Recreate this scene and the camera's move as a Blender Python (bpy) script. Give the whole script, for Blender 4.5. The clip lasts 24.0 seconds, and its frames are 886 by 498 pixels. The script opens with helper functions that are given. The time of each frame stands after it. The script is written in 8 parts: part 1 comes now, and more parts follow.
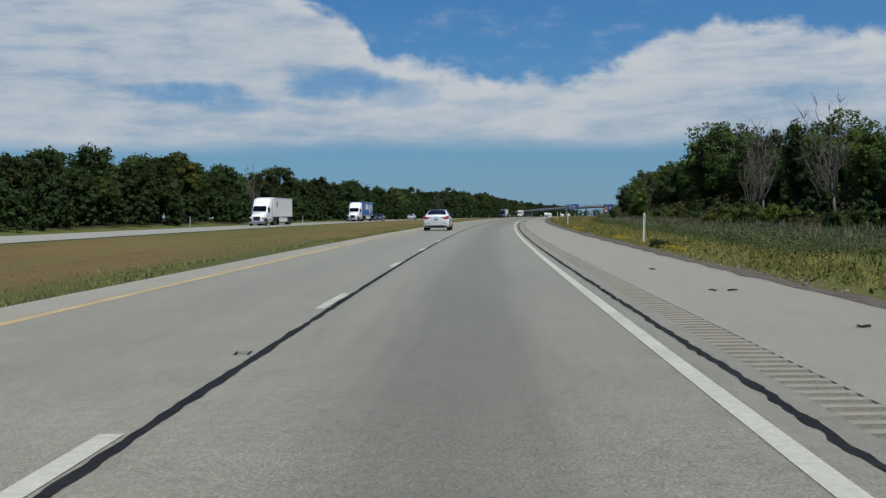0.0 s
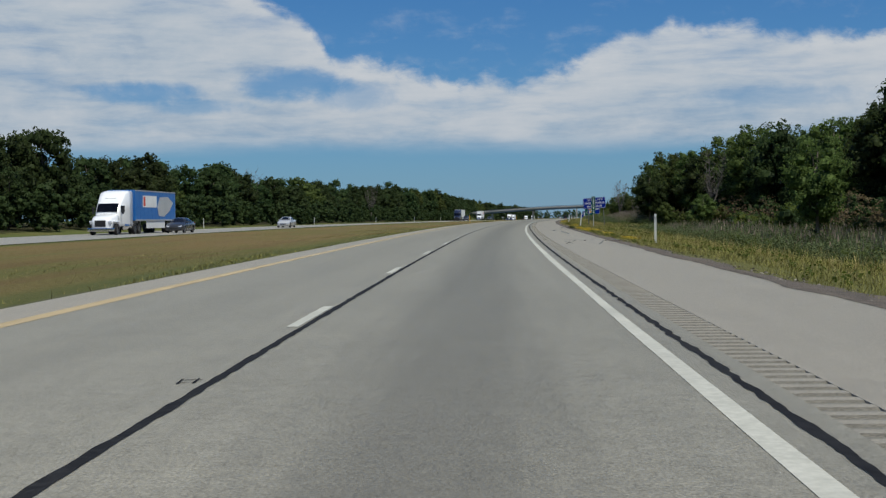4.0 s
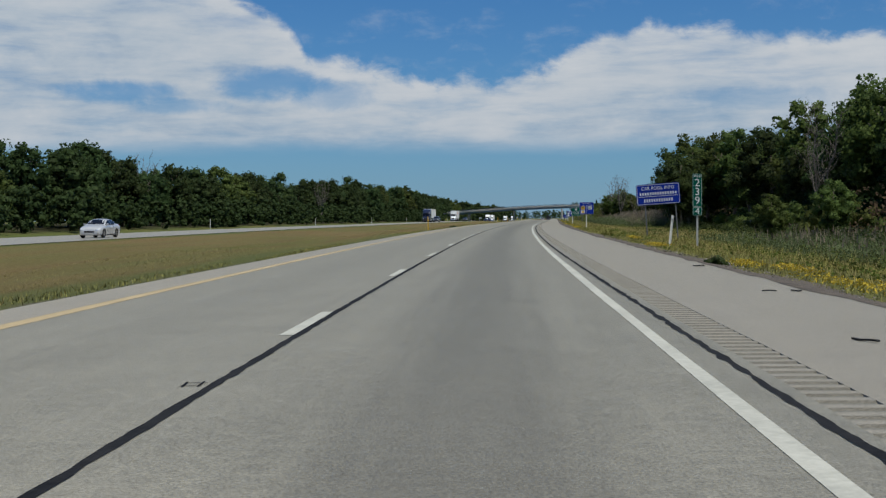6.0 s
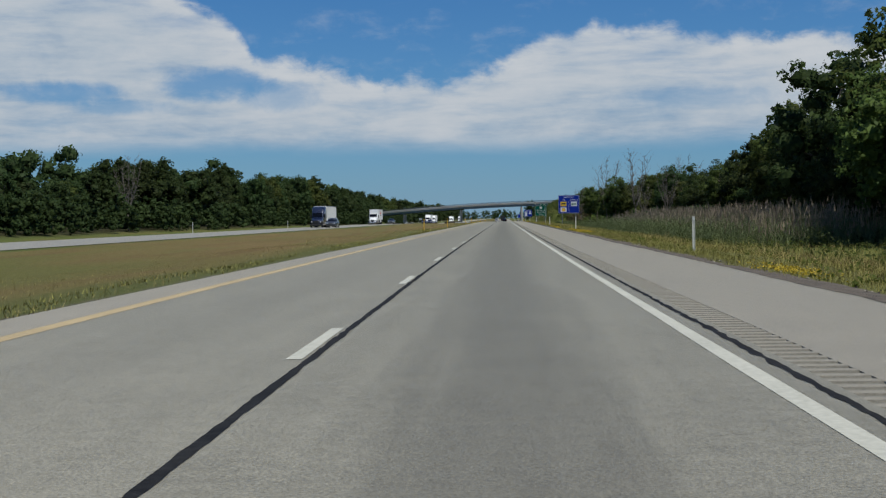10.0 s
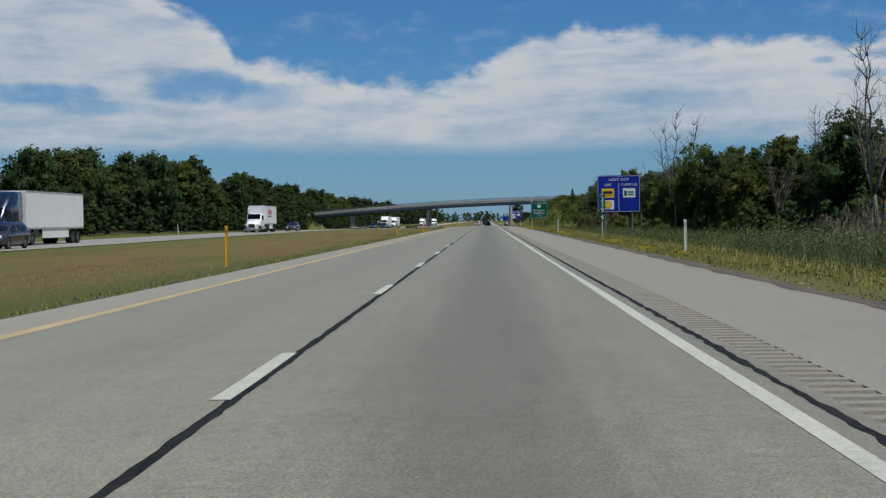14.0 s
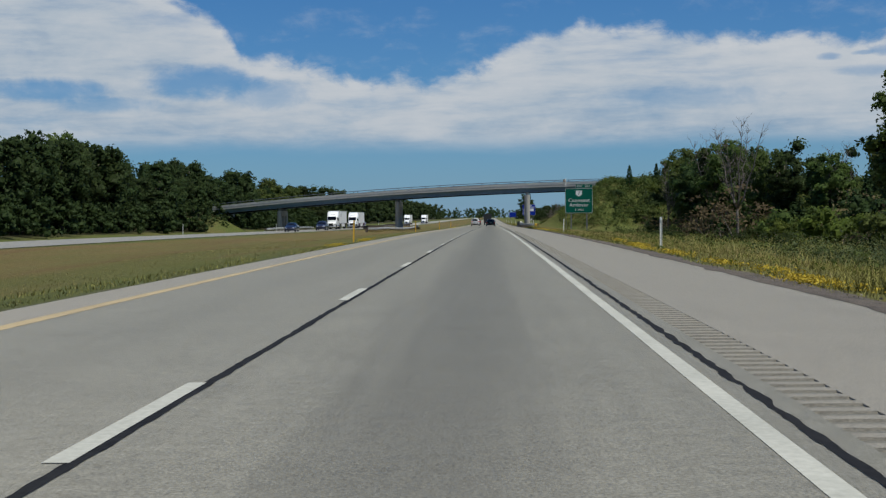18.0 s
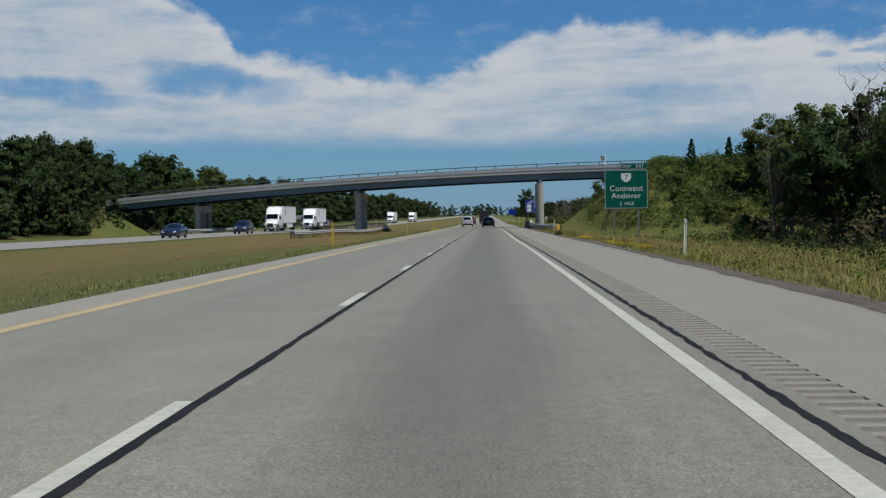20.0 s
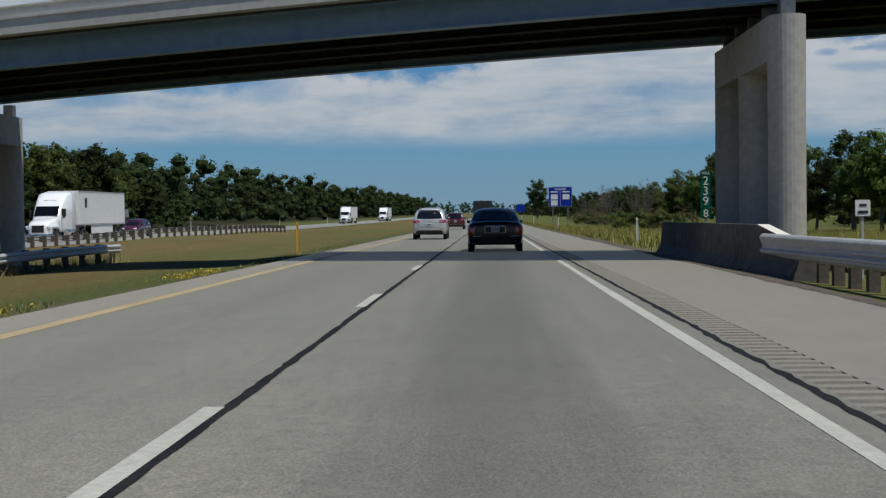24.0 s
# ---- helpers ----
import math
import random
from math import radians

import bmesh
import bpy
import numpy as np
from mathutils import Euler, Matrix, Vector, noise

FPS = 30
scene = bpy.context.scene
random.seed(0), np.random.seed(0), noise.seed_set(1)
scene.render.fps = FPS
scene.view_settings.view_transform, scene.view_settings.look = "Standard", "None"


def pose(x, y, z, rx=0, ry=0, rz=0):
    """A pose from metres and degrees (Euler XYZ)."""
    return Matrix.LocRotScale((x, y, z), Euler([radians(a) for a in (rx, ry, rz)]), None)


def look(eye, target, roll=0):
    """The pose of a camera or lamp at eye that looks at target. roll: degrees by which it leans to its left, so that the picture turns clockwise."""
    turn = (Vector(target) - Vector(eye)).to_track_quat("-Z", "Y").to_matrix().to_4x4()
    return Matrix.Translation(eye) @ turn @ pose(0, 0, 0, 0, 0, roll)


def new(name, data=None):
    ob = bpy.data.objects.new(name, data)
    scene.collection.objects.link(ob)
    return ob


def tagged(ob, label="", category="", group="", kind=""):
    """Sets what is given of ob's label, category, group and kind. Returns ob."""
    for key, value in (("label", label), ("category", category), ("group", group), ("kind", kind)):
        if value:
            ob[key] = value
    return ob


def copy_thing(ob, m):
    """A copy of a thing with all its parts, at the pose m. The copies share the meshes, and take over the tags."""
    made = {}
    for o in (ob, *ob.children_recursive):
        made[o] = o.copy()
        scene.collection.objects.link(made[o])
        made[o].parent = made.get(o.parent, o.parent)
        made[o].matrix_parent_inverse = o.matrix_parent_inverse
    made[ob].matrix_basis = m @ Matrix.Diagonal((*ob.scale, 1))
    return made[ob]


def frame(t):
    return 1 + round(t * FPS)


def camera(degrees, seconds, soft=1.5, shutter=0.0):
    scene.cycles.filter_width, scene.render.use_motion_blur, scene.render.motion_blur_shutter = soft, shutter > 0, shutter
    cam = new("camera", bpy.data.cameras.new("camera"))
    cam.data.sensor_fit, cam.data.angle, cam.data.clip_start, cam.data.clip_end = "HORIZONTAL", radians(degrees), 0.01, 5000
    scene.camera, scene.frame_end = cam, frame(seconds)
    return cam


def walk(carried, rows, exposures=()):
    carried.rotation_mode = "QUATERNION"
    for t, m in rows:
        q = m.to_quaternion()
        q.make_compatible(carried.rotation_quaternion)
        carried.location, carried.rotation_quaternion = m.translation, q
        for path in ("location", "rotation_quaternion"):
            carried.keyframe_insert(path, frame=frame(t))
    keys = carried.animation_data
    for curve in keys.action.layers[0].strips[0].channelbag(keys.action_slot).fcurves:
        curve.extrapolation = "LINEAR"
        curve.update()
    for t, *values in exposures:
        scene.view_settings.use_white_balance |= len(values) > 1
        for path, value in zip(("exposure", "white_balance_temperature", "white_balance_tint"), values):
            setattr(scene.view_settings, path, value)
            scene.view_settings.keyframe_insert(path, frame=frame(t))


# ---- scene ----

cam = camera(39.0, 24.0, soft=1.3)
ROWS = (
    (0, 25.131, 1.191, 0.137, 88.555, 0.645, 8.233),
    (0.5, 23.073, 19.746, 0.203, 88.420, 0.612, 7.966),
    (1, 21.121, 38.281, 0.268, 88.548, 0.791, 7.728),
    (1.5, 19.193, 56.792, 0.333, 88.534, 0.766, 7.521),
    (2, 17.371, 75.289, 0.398, 88.526, 0.662, 7.303),
    (2.5, 15.654, 93.776, 0.463, 88.551, 0.625, 7.055),
    (3.5, 12.568, 130.733, 0.593, 88.581, 0.620, 6.485),
    (4.5, 9.897, 167.676, 0.723, 88.611, 0.615, 5.915),
    (5, 8.716, 186.147, 0.788, 88.596, 0.598, 5.581),
    (5.5, 7.604, 204.617, 0.852, 88.594, 0.607, 5.417),
    (6, 6.595, 223.092, 0.913, 88.593, 0.515, 5.189),
    (6.5, 5.694, 241.571, 0.968, 88.559, 0.649, 4.847),
    (7, 4.895, 260.056, 1.018, 88.508, 0.672, 4.529),
    (7.5, 4.175, 278.547, 1.063, 88.581, 0.749, 4.353),
    (8, 3.557, 297.046, 1.102, 88.502, 0.715, 3.989),
    (8.5, 3.039, 315.552, 1.135, 88.485, 0.822, 3.595),
    (9, 2.619, 334.067, 1.163, 88.576, 0.828, 3.244),
    (9.5, 2.292, 352.591, 1.186, 88.543, 0.876, 3.017),
    (10.5, 1.876, 389.666, 1.215, 88.666, 0.746, 2.639),
    (11.5, 1.668, 426.778, 1.222, 88.790, 0.616, 2.262),
    (12, 1.600, 445.345, 1.222, 88.684, 0.636, 2.031),
    (12.5, 1.650, 463.920, 1.222, 88.566, 0.799, 1.898),
    (13, 1.705, 482.500, 1.222, 88.566, 0.802, 1.861),
    (13.5, 1.782, 501.084, 1.222, 88.560, 0.747, 1.921),
    (14, 1.861, 519.672, 1.222, 88.676, 0.763, 2.019),
    (14.5, 1.915, 538.263, 1.222, 88.571, 0.742, 1.969),
    (15, 1.970, 556.854, 1.222, 88.577, 0.791, 1.946),
    (15.5, 2.015, 575.444, 1.222, 88.581, 0.891, 1.920),
    (16, 2.060, 594.032, 1.222, 88.581, 0.719, 2.005),
    (16.5, 2.115, 612.616, 1.222, 88.578, 0.785, 2.023),
    (17, 2.170, 631.192, 1.222, 88.530, 0.623, 2.081),
    (17.5, 2.180, 649.760, 1.222, 88.587, 0.648, 2.180),
    (18, 2.190, 668.316, 1.222, 88.517, 0.696, 2.216),
    (18.5, 2.157, 686.858, 1.222, 88.510, 0.651, 2.171),
    (19.5, 2.090, 723.886, 1.193, 88.446, 0.681, 2.114),
    (20.5, 2.023, 760.820, 1.097, 88.383, 0.710, 2.057),
    (21, 1.990, 779.243, 1.023, 88.354, 0.710, 2.083),
    (21.5, 1.945, 797.631, 0.932, 88.185, 0.710, 2.102),
    (22, 1.900, 815.980, 0.833, 88.118, 0.710, 2.246),
    (22.5, 1.875, 834.287, 0.735, 88.103, 0.710, 2.252),
    (23, 1.850, 852.546, 0.641, 88.045, 0.710, 2.239),
    (23.5, 1.835, 870.754, 0.549, 88.130, 0.710, 2.220),
    (24, 1.820, 888.904, 0.460, 88.326, 0.710, 2.120),
)
walk(cam, [(t, pose(x, y, z, rx, ry, rz)) for t, x, y, z, rx, ry, rz in ROWS], ((0, -0.14), (18, -0.15), (21, -0.19), (24, -0.29)))

# ---- the road's line: s metres along, d metres to the right of the lane line ----
TURN, TURN_END, EASE = radians(0.0172), 390.0, 25.0
S_GRID = np.arange(-700.0, 4600.0, 1.0)


def heading(s):
    return TURN * EASE * np.log1p(np.exp(np.clip((TURN_END - np.asarray(s, float)) / EASE, -50, 50)))


H_GRID = heading(S_GRID)
X_GRID = np.concatenate([[0], np.cumsum(-np.sin((H_GRID[1:] + H_GRID[:-1]) / 2))])
Y_GRID = np.concatenate([[0], np.cumsum(np.cos((H_GRID[1:] + H_GRID[:-1]) / 2))])
X_GRID -= np.interp(900, S_GRID, X_GRID)
Y_GRID -= np.interp(900, S_GRID, Y_GRID) - 900
SLOPE = np.interp(S_GRID, [-700, 200, 420, 690, 800, 1000, 1200], [0.0035, 0.0035, 0, 0, -0.0055, -0.004, 0])
Z_GRID = np.concatenate([[0], np.cumsum((SLOPE[1:] + SLOPE[:-1]) / 2)])
Z_GRID -= np.interp(550, S_GRID, Z_GRID)


def road_z(s):
    return np.interp(s, S_GRID, Z_GRID)


def at(s, d, z=0.0):
    """World places of road places (arrays or numbers); z is above the road there."""
    s, d = np.asarray(s, float), np.asarray(d, float)
    h = heading(s)
    return np.stack([np.interp(s, S_GRID, X_GRID) + d * np.cos(h), np.interp(s, S_GRID, Y_GRID) + d * np.sin(h), road_z(s) + z], -1)


def stand(s, d, z=0.0, turn=0.0):
    """A pose on the road's line, its y axis along the road, turned by so many degrees."""
    p = at(s, d, z)
    return pose(p[0], p[1], p[2], 0, 0, math.degrees(heading(s)) + turn)


# ---- sky and sun ----
def link(tree, a, b):
    tree.links.new(a, b)


def node(tree, kind):
    return tree.nodes.new(kind)


def smooth_range(tree, value, a, b, lo=0.0, hi=1.0):
    n = tree.nodes.new("ShaderNodeMapRange")
    n.interpolation_type = "SMOOTHSTEP"
    tree.links.new(value, n.inputs[0])
    for i, v in enumerate((a, b, lo, hi)):
        n.inputs[i + 1].default_value = v
    return n.outputs[0]


def math_node(tree, op, a, b=None, c=None, clamp=False):
    n = tree.nodes.new("ShaderNodeMath")
    n.operation, n.use_clamp = op, clamp
    for i, v in enumerate((a, b, c)):
        if v is None:
            continue
        if isinstance(v, (int, float)):
            n.inputs[i].default_value = v
        else:
            tree.links.new(v, n.inputs[i])
    return n.outputs[0]


def ramp(tree, fac, stops, mode="LINEAR"):
    n = tree.nodes.new("ShaderNodeValToRGB")
    n.color_ramp.interpolation = mode
    e = n.color_ramp.elements
    while len(e) < len(stops):
        e.new(0.5)
    for el, (p, c) in zip(e, stops):
        el.position = p
        el.color = (c, c, c, 1) if isinstance(c, (int, float)) else (*c, 1)
    if fac is not None:
        tree.links.new(fac, n.inputs[0])
    return n.outputs[0]


def mix(tree, fac, a, b, mode="MIX"):
    n = tree.nodes.new("ShaderNodeMix")
    n.data_type, n.blend_type = "RGBA", mode
    for i, v in ((0, fac), (6, a), (7, b)):
        if isinstance(v, (int, float)):
            n.inputs[i].default_value = v
        elif isinstance(v, tuple):
            n.inputs[i].default_value = (*v, 1)
        else:
            tree.links.new(v, n.inputs[i])
    return n.outputs[2]


def noise_tex(tree, vec, scale, detail=5.0, rough=0.55, distort=0.0):
    n = tree.nodes.new("ShaderNodeTexNoise")
    n.inputs["Scale"].default_value, n.inputs["Detail"].default_value = scale, detail
    n.inputs["Roughness"].default_value, n.inputs["Distortion"].default_value = rough, distort
    if vec is not None:
        tree.links.new(vec, n.inputs["Vector"])
    return n.outputs["Fac"]


SUN_TO = Vector((-0.34, 0.25, -1.0)).normalized()      # the way the light goes: forward and a little left
SUN_EL = math.asin(-SUN_TO.z)
SUN_AZ = math.atan2(-SUN_TO.x, -SUN_TO.y)

world = bpy.data.worlds.new("sky")
scene.world = world
world.use_nodes = True
wt = world.node_tree
wt.nodes.clear()
sky = node(wt, "ShaderNodeTexSky")
sky.sky_type, sky.sun_disc, sky.sun_elevation, sky.sun_rotation = "NISHITA", False, SUN_EL, SUN_AZ
sky.air_density, sky.dust_density, sky.ozone_density, sky.altitude = 1.0, 0.5, 2.0, 200
co = node(wt, "ShaderNodeTexCoord").outputs["Generated"]
sep = node(wt, "ShaderNodeSeparateXYZ")
link(wt, co, sep.inputs[0])
az = math_node(wt, "ARCTAN2", sep.outputs[0], sep.outputs[1])
el = math_node(wt, "ARCSINE", sep.outputs[2])
def sky_coords(across, up):
    comb = node(wt, "ShaderNodeCombineXYZ")
    link(wt, math_node(wt, "MULTIPLY", az, across), comb.inputs[0])
    link(wt, math_node(wt, "MULTIPLY", el, up), comb.inputs[1])
    return comb.outputs[0]


n1 = noise_tex(wt, sky_coords(9.0, 15.0), 3.4, 10, 0.62, 0.25)          # billows
n2 = noise_tex(wt, sky_coords(5.0, 24.0), 1.1, 8, 0.58, 0.35)           # broad drawn-out banks
n3 = noise_tex(wt, sky_coords(8.0, 46.0), 1.7, 9, 0.62, 0.3)            # fine streaks
# the cloud bank's upper edge: degrees of height over degrees of bearing
EDGE = ((-60, 14), (-30, 13), (-18, 12.5), (-15.3, 10.8), (-14.0, 9.8), (-12.7, 9.2), (-11.9, 8.3), (-11.1, 7.15), (-10.5, 7.15), (-9.7, 7.3), (-7.5, 6.9),
        (-5.5, 6.35), (-4.8, 6.15), (-4.2, 6.65), (-3.5, 6.45), (-2.9, 6.1), (-2.0, 6.3), (-1.35, 6.7), (0.0, 7.25), (1.2, 7.9), (2.3, 8.4), (3.4, 8.6), (4.3, 8.8), (5.3, 8.4), (7.6, 8.45), (10.1, 7.85), (11.3, 8.0), (16.1, 7.7), (20, 8.0), (40, 9), (60, 13))
top = ramp(wt, math_node(wt, "MULTIPLY_ADD", az, 180 / math.pi / 120, 0.5), [((a + 60) / 120, e / 20) for a, e in EDGE])
el20 = math_node(wt, "MULTIPLY", el, 180 / math.pi / 20)
rough_edge = math_node(wt, "MULTIPLY", math_node(wt, "SUBTRACT", n1, 0.5), 0.10)
above = math_node(wt, "ADD", math_node(wt, "SUBTRACT", top, el20), rough_edge)
body_top = smooth_range(wt, above, -0.008, 0.030)
low = math_node(wt, "ADD", math_node(wt, "SUBTRACT", el20, 0.160), math_node(wt, "MULTIPLY", math_node(wt, "SUBTRACT", n2, 0.5), 0.05))
body_low = smooth_range(wt, low, -0.022, 0.035)
# thinner places in the bank where the blue comes through
thin = smooth_range(wt, math_node(wt, "ADD", math_node(wt, "MULTIPLY", n2, 0.6), math_node(wt, "MULTIPLY", n3, 0.4)), 0.32, 0.54, 0.60, 1.0)
for a0, e0, wide, tall, deep in ((-13.0, 6.1, 2.6, 0.75, 0.85), (-19.6, 5.7, 2.6, 0.5, 0.8), (-17.0, 5.1, 2.2, 0.35, 0.55), (-10.2, 5.6, 2.0, 0.7, 0.45), (8.5, 5.2, 4.0, 0.5, 0.35), (14.9, 6.75, 0.5, 0.16, 0.6), (16.4, 6.85, 0.5, 0.1, 0.5), (17.9, 6.9, 1.1, 0.3, 0.65), (16.6, 6.1, 1.4, 0.25, 0.4)):
    dx = math_node(wt, "MULTIPLY", math_node(wt, "SUBTRACT", az, radians(a0)), 1 / radians(wide))
    dy = math_node(wt, "MULTIPLY", math_node(wt, "SUBTRACT", el, radians(e0)), 1 / radians(tall))
    rr = math_node(wt, "ADD", math_node(wt, "MULTIPLY", dx, dx), math_node(wt, "MULTIPLY", dy, dy))
    rr = math_node(wt, "ADD", rr, math_node(wt, "MULTIPLY", math_node(wt, "SUBTRACT", n1, 0.5), 3.0))
    thin = math_node(wt, "MULTIPLY", thin, smooth_range(wt, rr, 0.0, 1.6, 1.0 - deep, 1.0))
cover = math_node(wt, "MULTIPLY", math_node(wt, "MULTIPLY", body_top, body_low), thin)
# loose clouds over the rest of the sky
loose = smooth_range(wt, noise_tex(wt, co, 2.6, 8, 0.6, 0.3), 0.60, 0.80, 0.0, 0.12)
high = smooth_range(wt, el20, 0.75, 1.1)
wisp = math_node(wt, "MULTIPLY", smooth_range(wt, math_node(wt, "ADD", math_node(wt, "MULTIPLY", n2, 0.55), math_node(wt, "MULTIPLY", n1, 0.45)), 0.50, 0.72, 0.0, 0.40), math_node(wt, "MULTIPLY", body_low, smooth_range(wt, el20, 0.62, 0.36)))
cover = math_node(wt, "MAXIMUM", cover, math_node(wt, "MAXIMUM", wisp, math_node(wt, "MULTIPLY", loose, high)))
lit = math_node(wt, "ADD", math_node(wt, "MULTIPLY", n2, 0.34), math_node(wt, "ADD", math_node(wt, "MULTIPLY", n3, 0.36), math_node(wt, "MULTIPLY", n1, 0.30)))
shade = ramp(wt, math_node(wt, "ADD", lit, smooth_range(wt, above, 0.20, 0.0, -0.03, 0.10)),
             [(0.36, (6.0, 7.6, 9.5)), (0.47, (7.8, 9.1, 10.5)), (0.57, (9.2, 10.1, 11.1)), (0.68, (10.4, 11.0, 11.7))])
haze = math_node(wt, "POWER", math_node(wt, "SUBTRACT", 1.0, math_node(wt, "ABSOLUTE", sep.outputs[2]), clamp=True), 14.0)
blue = mix(wt, math_node(wt, "MULTIPLY", haze, 0.62), mix(wt, 1.0, sky.outputs[0], (0.40, 0.93, 1.50), "MULTIPLY"), (4.7, 7.0, 9.9))
bg = node(wt, "ShaderNodeBackground")
link(wt, mix(wt, cover, blue, shade), bg.inputs[0])
bg.inputs[1].default_value = 0.058
link(wt, bg.outputs[0], node(wt, "ShaderNodeOutputWorld").inputs[0])

sun_data = bpy.data.lights.new("sun", "SUN")
sun_data.energy, sun_data.angle, sun_data.color = 5.0, radians(0.55), (0.965, 0.95, 0.855)
sun = new("sun", sun_data)
sun.matrix_world = look((0, 0, 400), Vector((0, 0, 400)) + SUN_TO)


# ---- materials ----
def material(name, colours, rough=0.6, metal=0.0, scales=(8.0, 0.7), bump=0.0, bump_scale=None, vary=0.0, coat=0.0, spec=0.5, island=0.0, stretch=None):
    """colours: dark and light of the fine grain; scales: fine and coarse noise per metre; vary: change from object to object; island: from piece to piece."""
    m = bpy.data.materials.new(name)
    m.use_nodes = True
    t = m.node_tree
    b = t.nodes["Principled BSDF"]
    vec = node(t, "ShaderNodeTexCoord").outputs["Object"]
    if stretch:
        mp = node(t, "ShaderNodeMapping")
        mp.inputs["Scale"].default_value = stretch
        link(t, vec, mp.inputs["Vector"])
        vec = mp.outputs[0]
    fine, coarse = noise_tex(t, vec, scales[0], 6), noise_tex(t, vec, scales[1], 4)
    both = math_node(t, "ADD", math_node(t, "MULTIPLY", fine, 0.55), math_node(t, "MULTIPLY", coarse, 0.45))
    col = ramp(t, both, [(0.36, colours[0]), (0.64, colours[1])])
    if vary or island:
        src = node(t, "ShaderNodeObjectInfo").outputs["Random"] if vary else node(t, "ShaderNodeNewGeometry").outputs["Random Per Island"]
        k = vary or island
        f = math_node(t, "MULTIPLY_ADD", src, 2 * k, 1 - k)
        hsv = node(t, "ShaderNodeHueSaturation")
        link(t, f, hsv.inputs["Value"])
        if island and vary:
            g = math_node(t, "MULTIPLY_ADD", node(t, "ShaderNodeNewGeometry").outputs["Random Per Island"], 2 * island, 1 - island)
            link(t, math_node(t, "MULTIPLY", f, g), hsv.inputs["Value"])
            link(t, math_node(t, "MULTIPLY_ADD", node(t, "ShaderNodeObjectInfo").outputs["Random"], 0.05, 0.475), hsv.inputs["Hue"])
        link(t, col, hsv.inputs["Color"])
        col = hsv.outputs[0]
    link(t, col, b.inputs["Base Color"])
    link(t, math_node(t, "MULTIPLY_ADD", coarse, 0.16, rough - 0.08, clamp=True), b.inputs["Roughness"])
    b.inputs["Metallic"].default_value = metal
    b.inputs["Specular IOR Level"].default_value = spec
    b.inputs["Coat Weight"].default_value = coat
    b.inputs["Coat Roughness"].default_value = 0.05
    if bump:
        bp = node(t, "ShaderNodeBump")
        bp.inputs["Strength"].default_value, bp.inputs["Distance"].default_value = 1.0, bump
        link(t, noise_tex(t, vec, bump_scale or scales[0], 4), bp.inputs["Height"])
        link(t, bp.outputs[0], b.inputs["Normal"])
    return m


def leaf_material(name, dark, light, rough=0.55, through_light=0.5, island=0.25, vary=0.25):
    m = material(name, (dark, light), rough, scales=(3.5, 0.35), vary=vary, island=island, spec=0.08)
    t = m.node_tree
    b = t.nodes["Principled BSDF"]
    tr = node(t, "ShaderNodeBsdfTranslucent")
    link(t, b.inputs["Base Color"].links[0].from_socket, tr.inputs[0])
    mx = node(t, "ShaderNodeMixShader")
    mx.inputs[0].default_value = through_light
    link(t, b.outputs[0], mx.inputs[1])
    link(t, tr.outputs[0], mx.inputs[2])
    link(t, mx.outputs[0], t.nodes["Material Output"].inputs[0])
    return m


def pavement_material(name, dark, light, lanes=()):
    """Road surface; the UV map holds metres across and along. lanes: middles of the darker oily bands."""
    m = bpy.data.materials.new(name)
    m.use_nodes = True
    t = m.node_tree
    b = t.nodes["Principled BSDF"]
    uv = node(t, "ShaderNodeUVMap").outputs[0]
    sx = node(t, "ShaderNodeSeparateXYZ")
    link(t, uv, sx.inputs[0])
    grit = noise_tex(t, uv, 26.0, 5, 0.9)
    speck = noise_tex(t, uv, 7.0, 4, 0.8)
    blot = noise_tex(t, uv, 0.9, 5)
    mp = node(t, "ShaderNodeMapping")
    mp.inputs["Scale"].default_value = (1.0, 0.035, 1.0)
    link(t, uv, mp.inputs["Vector"])
    streak = noise_tex(t, mp.outputs[0], 3.2, 5, 0.6)
    f = math_node(t, "ADD", math_node(t, "MULTIPLY", grit, 0.48), math_node(t, "MULTIPLY", speck, 0.30))
    f = math_node(t, "ADD", f, math_node(t, "ADD", math_node(t, "MULTIPLY", blot, 0.12), math_node(t, "MULTIPLY", streak, 0.10)))
    col = ramp(t, f, [(0.40, dark), (0.5, tuple((p + q) / 2 for p, q in zip(dark, light))), (0.60, light)])
    for mid, half, k in lanes:
        gap = math_node(t, "ABSOLUTE", math_node(t, "SUBTRACT", sx.outputs[0], mid))
        gap = math_node(t, "ADD", gap, math_node(t, "MULTIPLY", math_node(t, "SUBTRACT", streak, 0.5), 0.7))
        band = smooth_range(t, gap, half, half * 0.15, 0.0, k)
        col = mix(t, band, col, (0.088, 0.080, 0.064), "MIX")
    stone = smooth_range(t, noise_tex(t, uv, 50.0, 3, 0.8), 0.32, 0.68, 0.56, 1.44)
    col = mix(t, 1.0, col, stone, "MULTIPLY")
    link(t, col, b.inputs["Base Color"])
    b.inputs["Roughness"].default_value, b.inputs["Diffuse Roughness"].default_value = 0.9, 0.8
    b.inputs["Specular IOR Level"].default_value = 0.08
    b.inputs["Sheen Weight"].default_value, b.inputs["Sheen Roughness"].default_value = 0.72, 0.36
    b.inputs["Sheen Tint"].default_value = (1.0, 0.88, 0.68, 1)
    bp = node(t, "ShaderNodeBump")
    bp.inputs["Distance"].default_value = 0.006
    link(t, grit, bp.inputs["Height"])
    link(t, bp.outputs[0], b.inputs["Normal"])
    return m


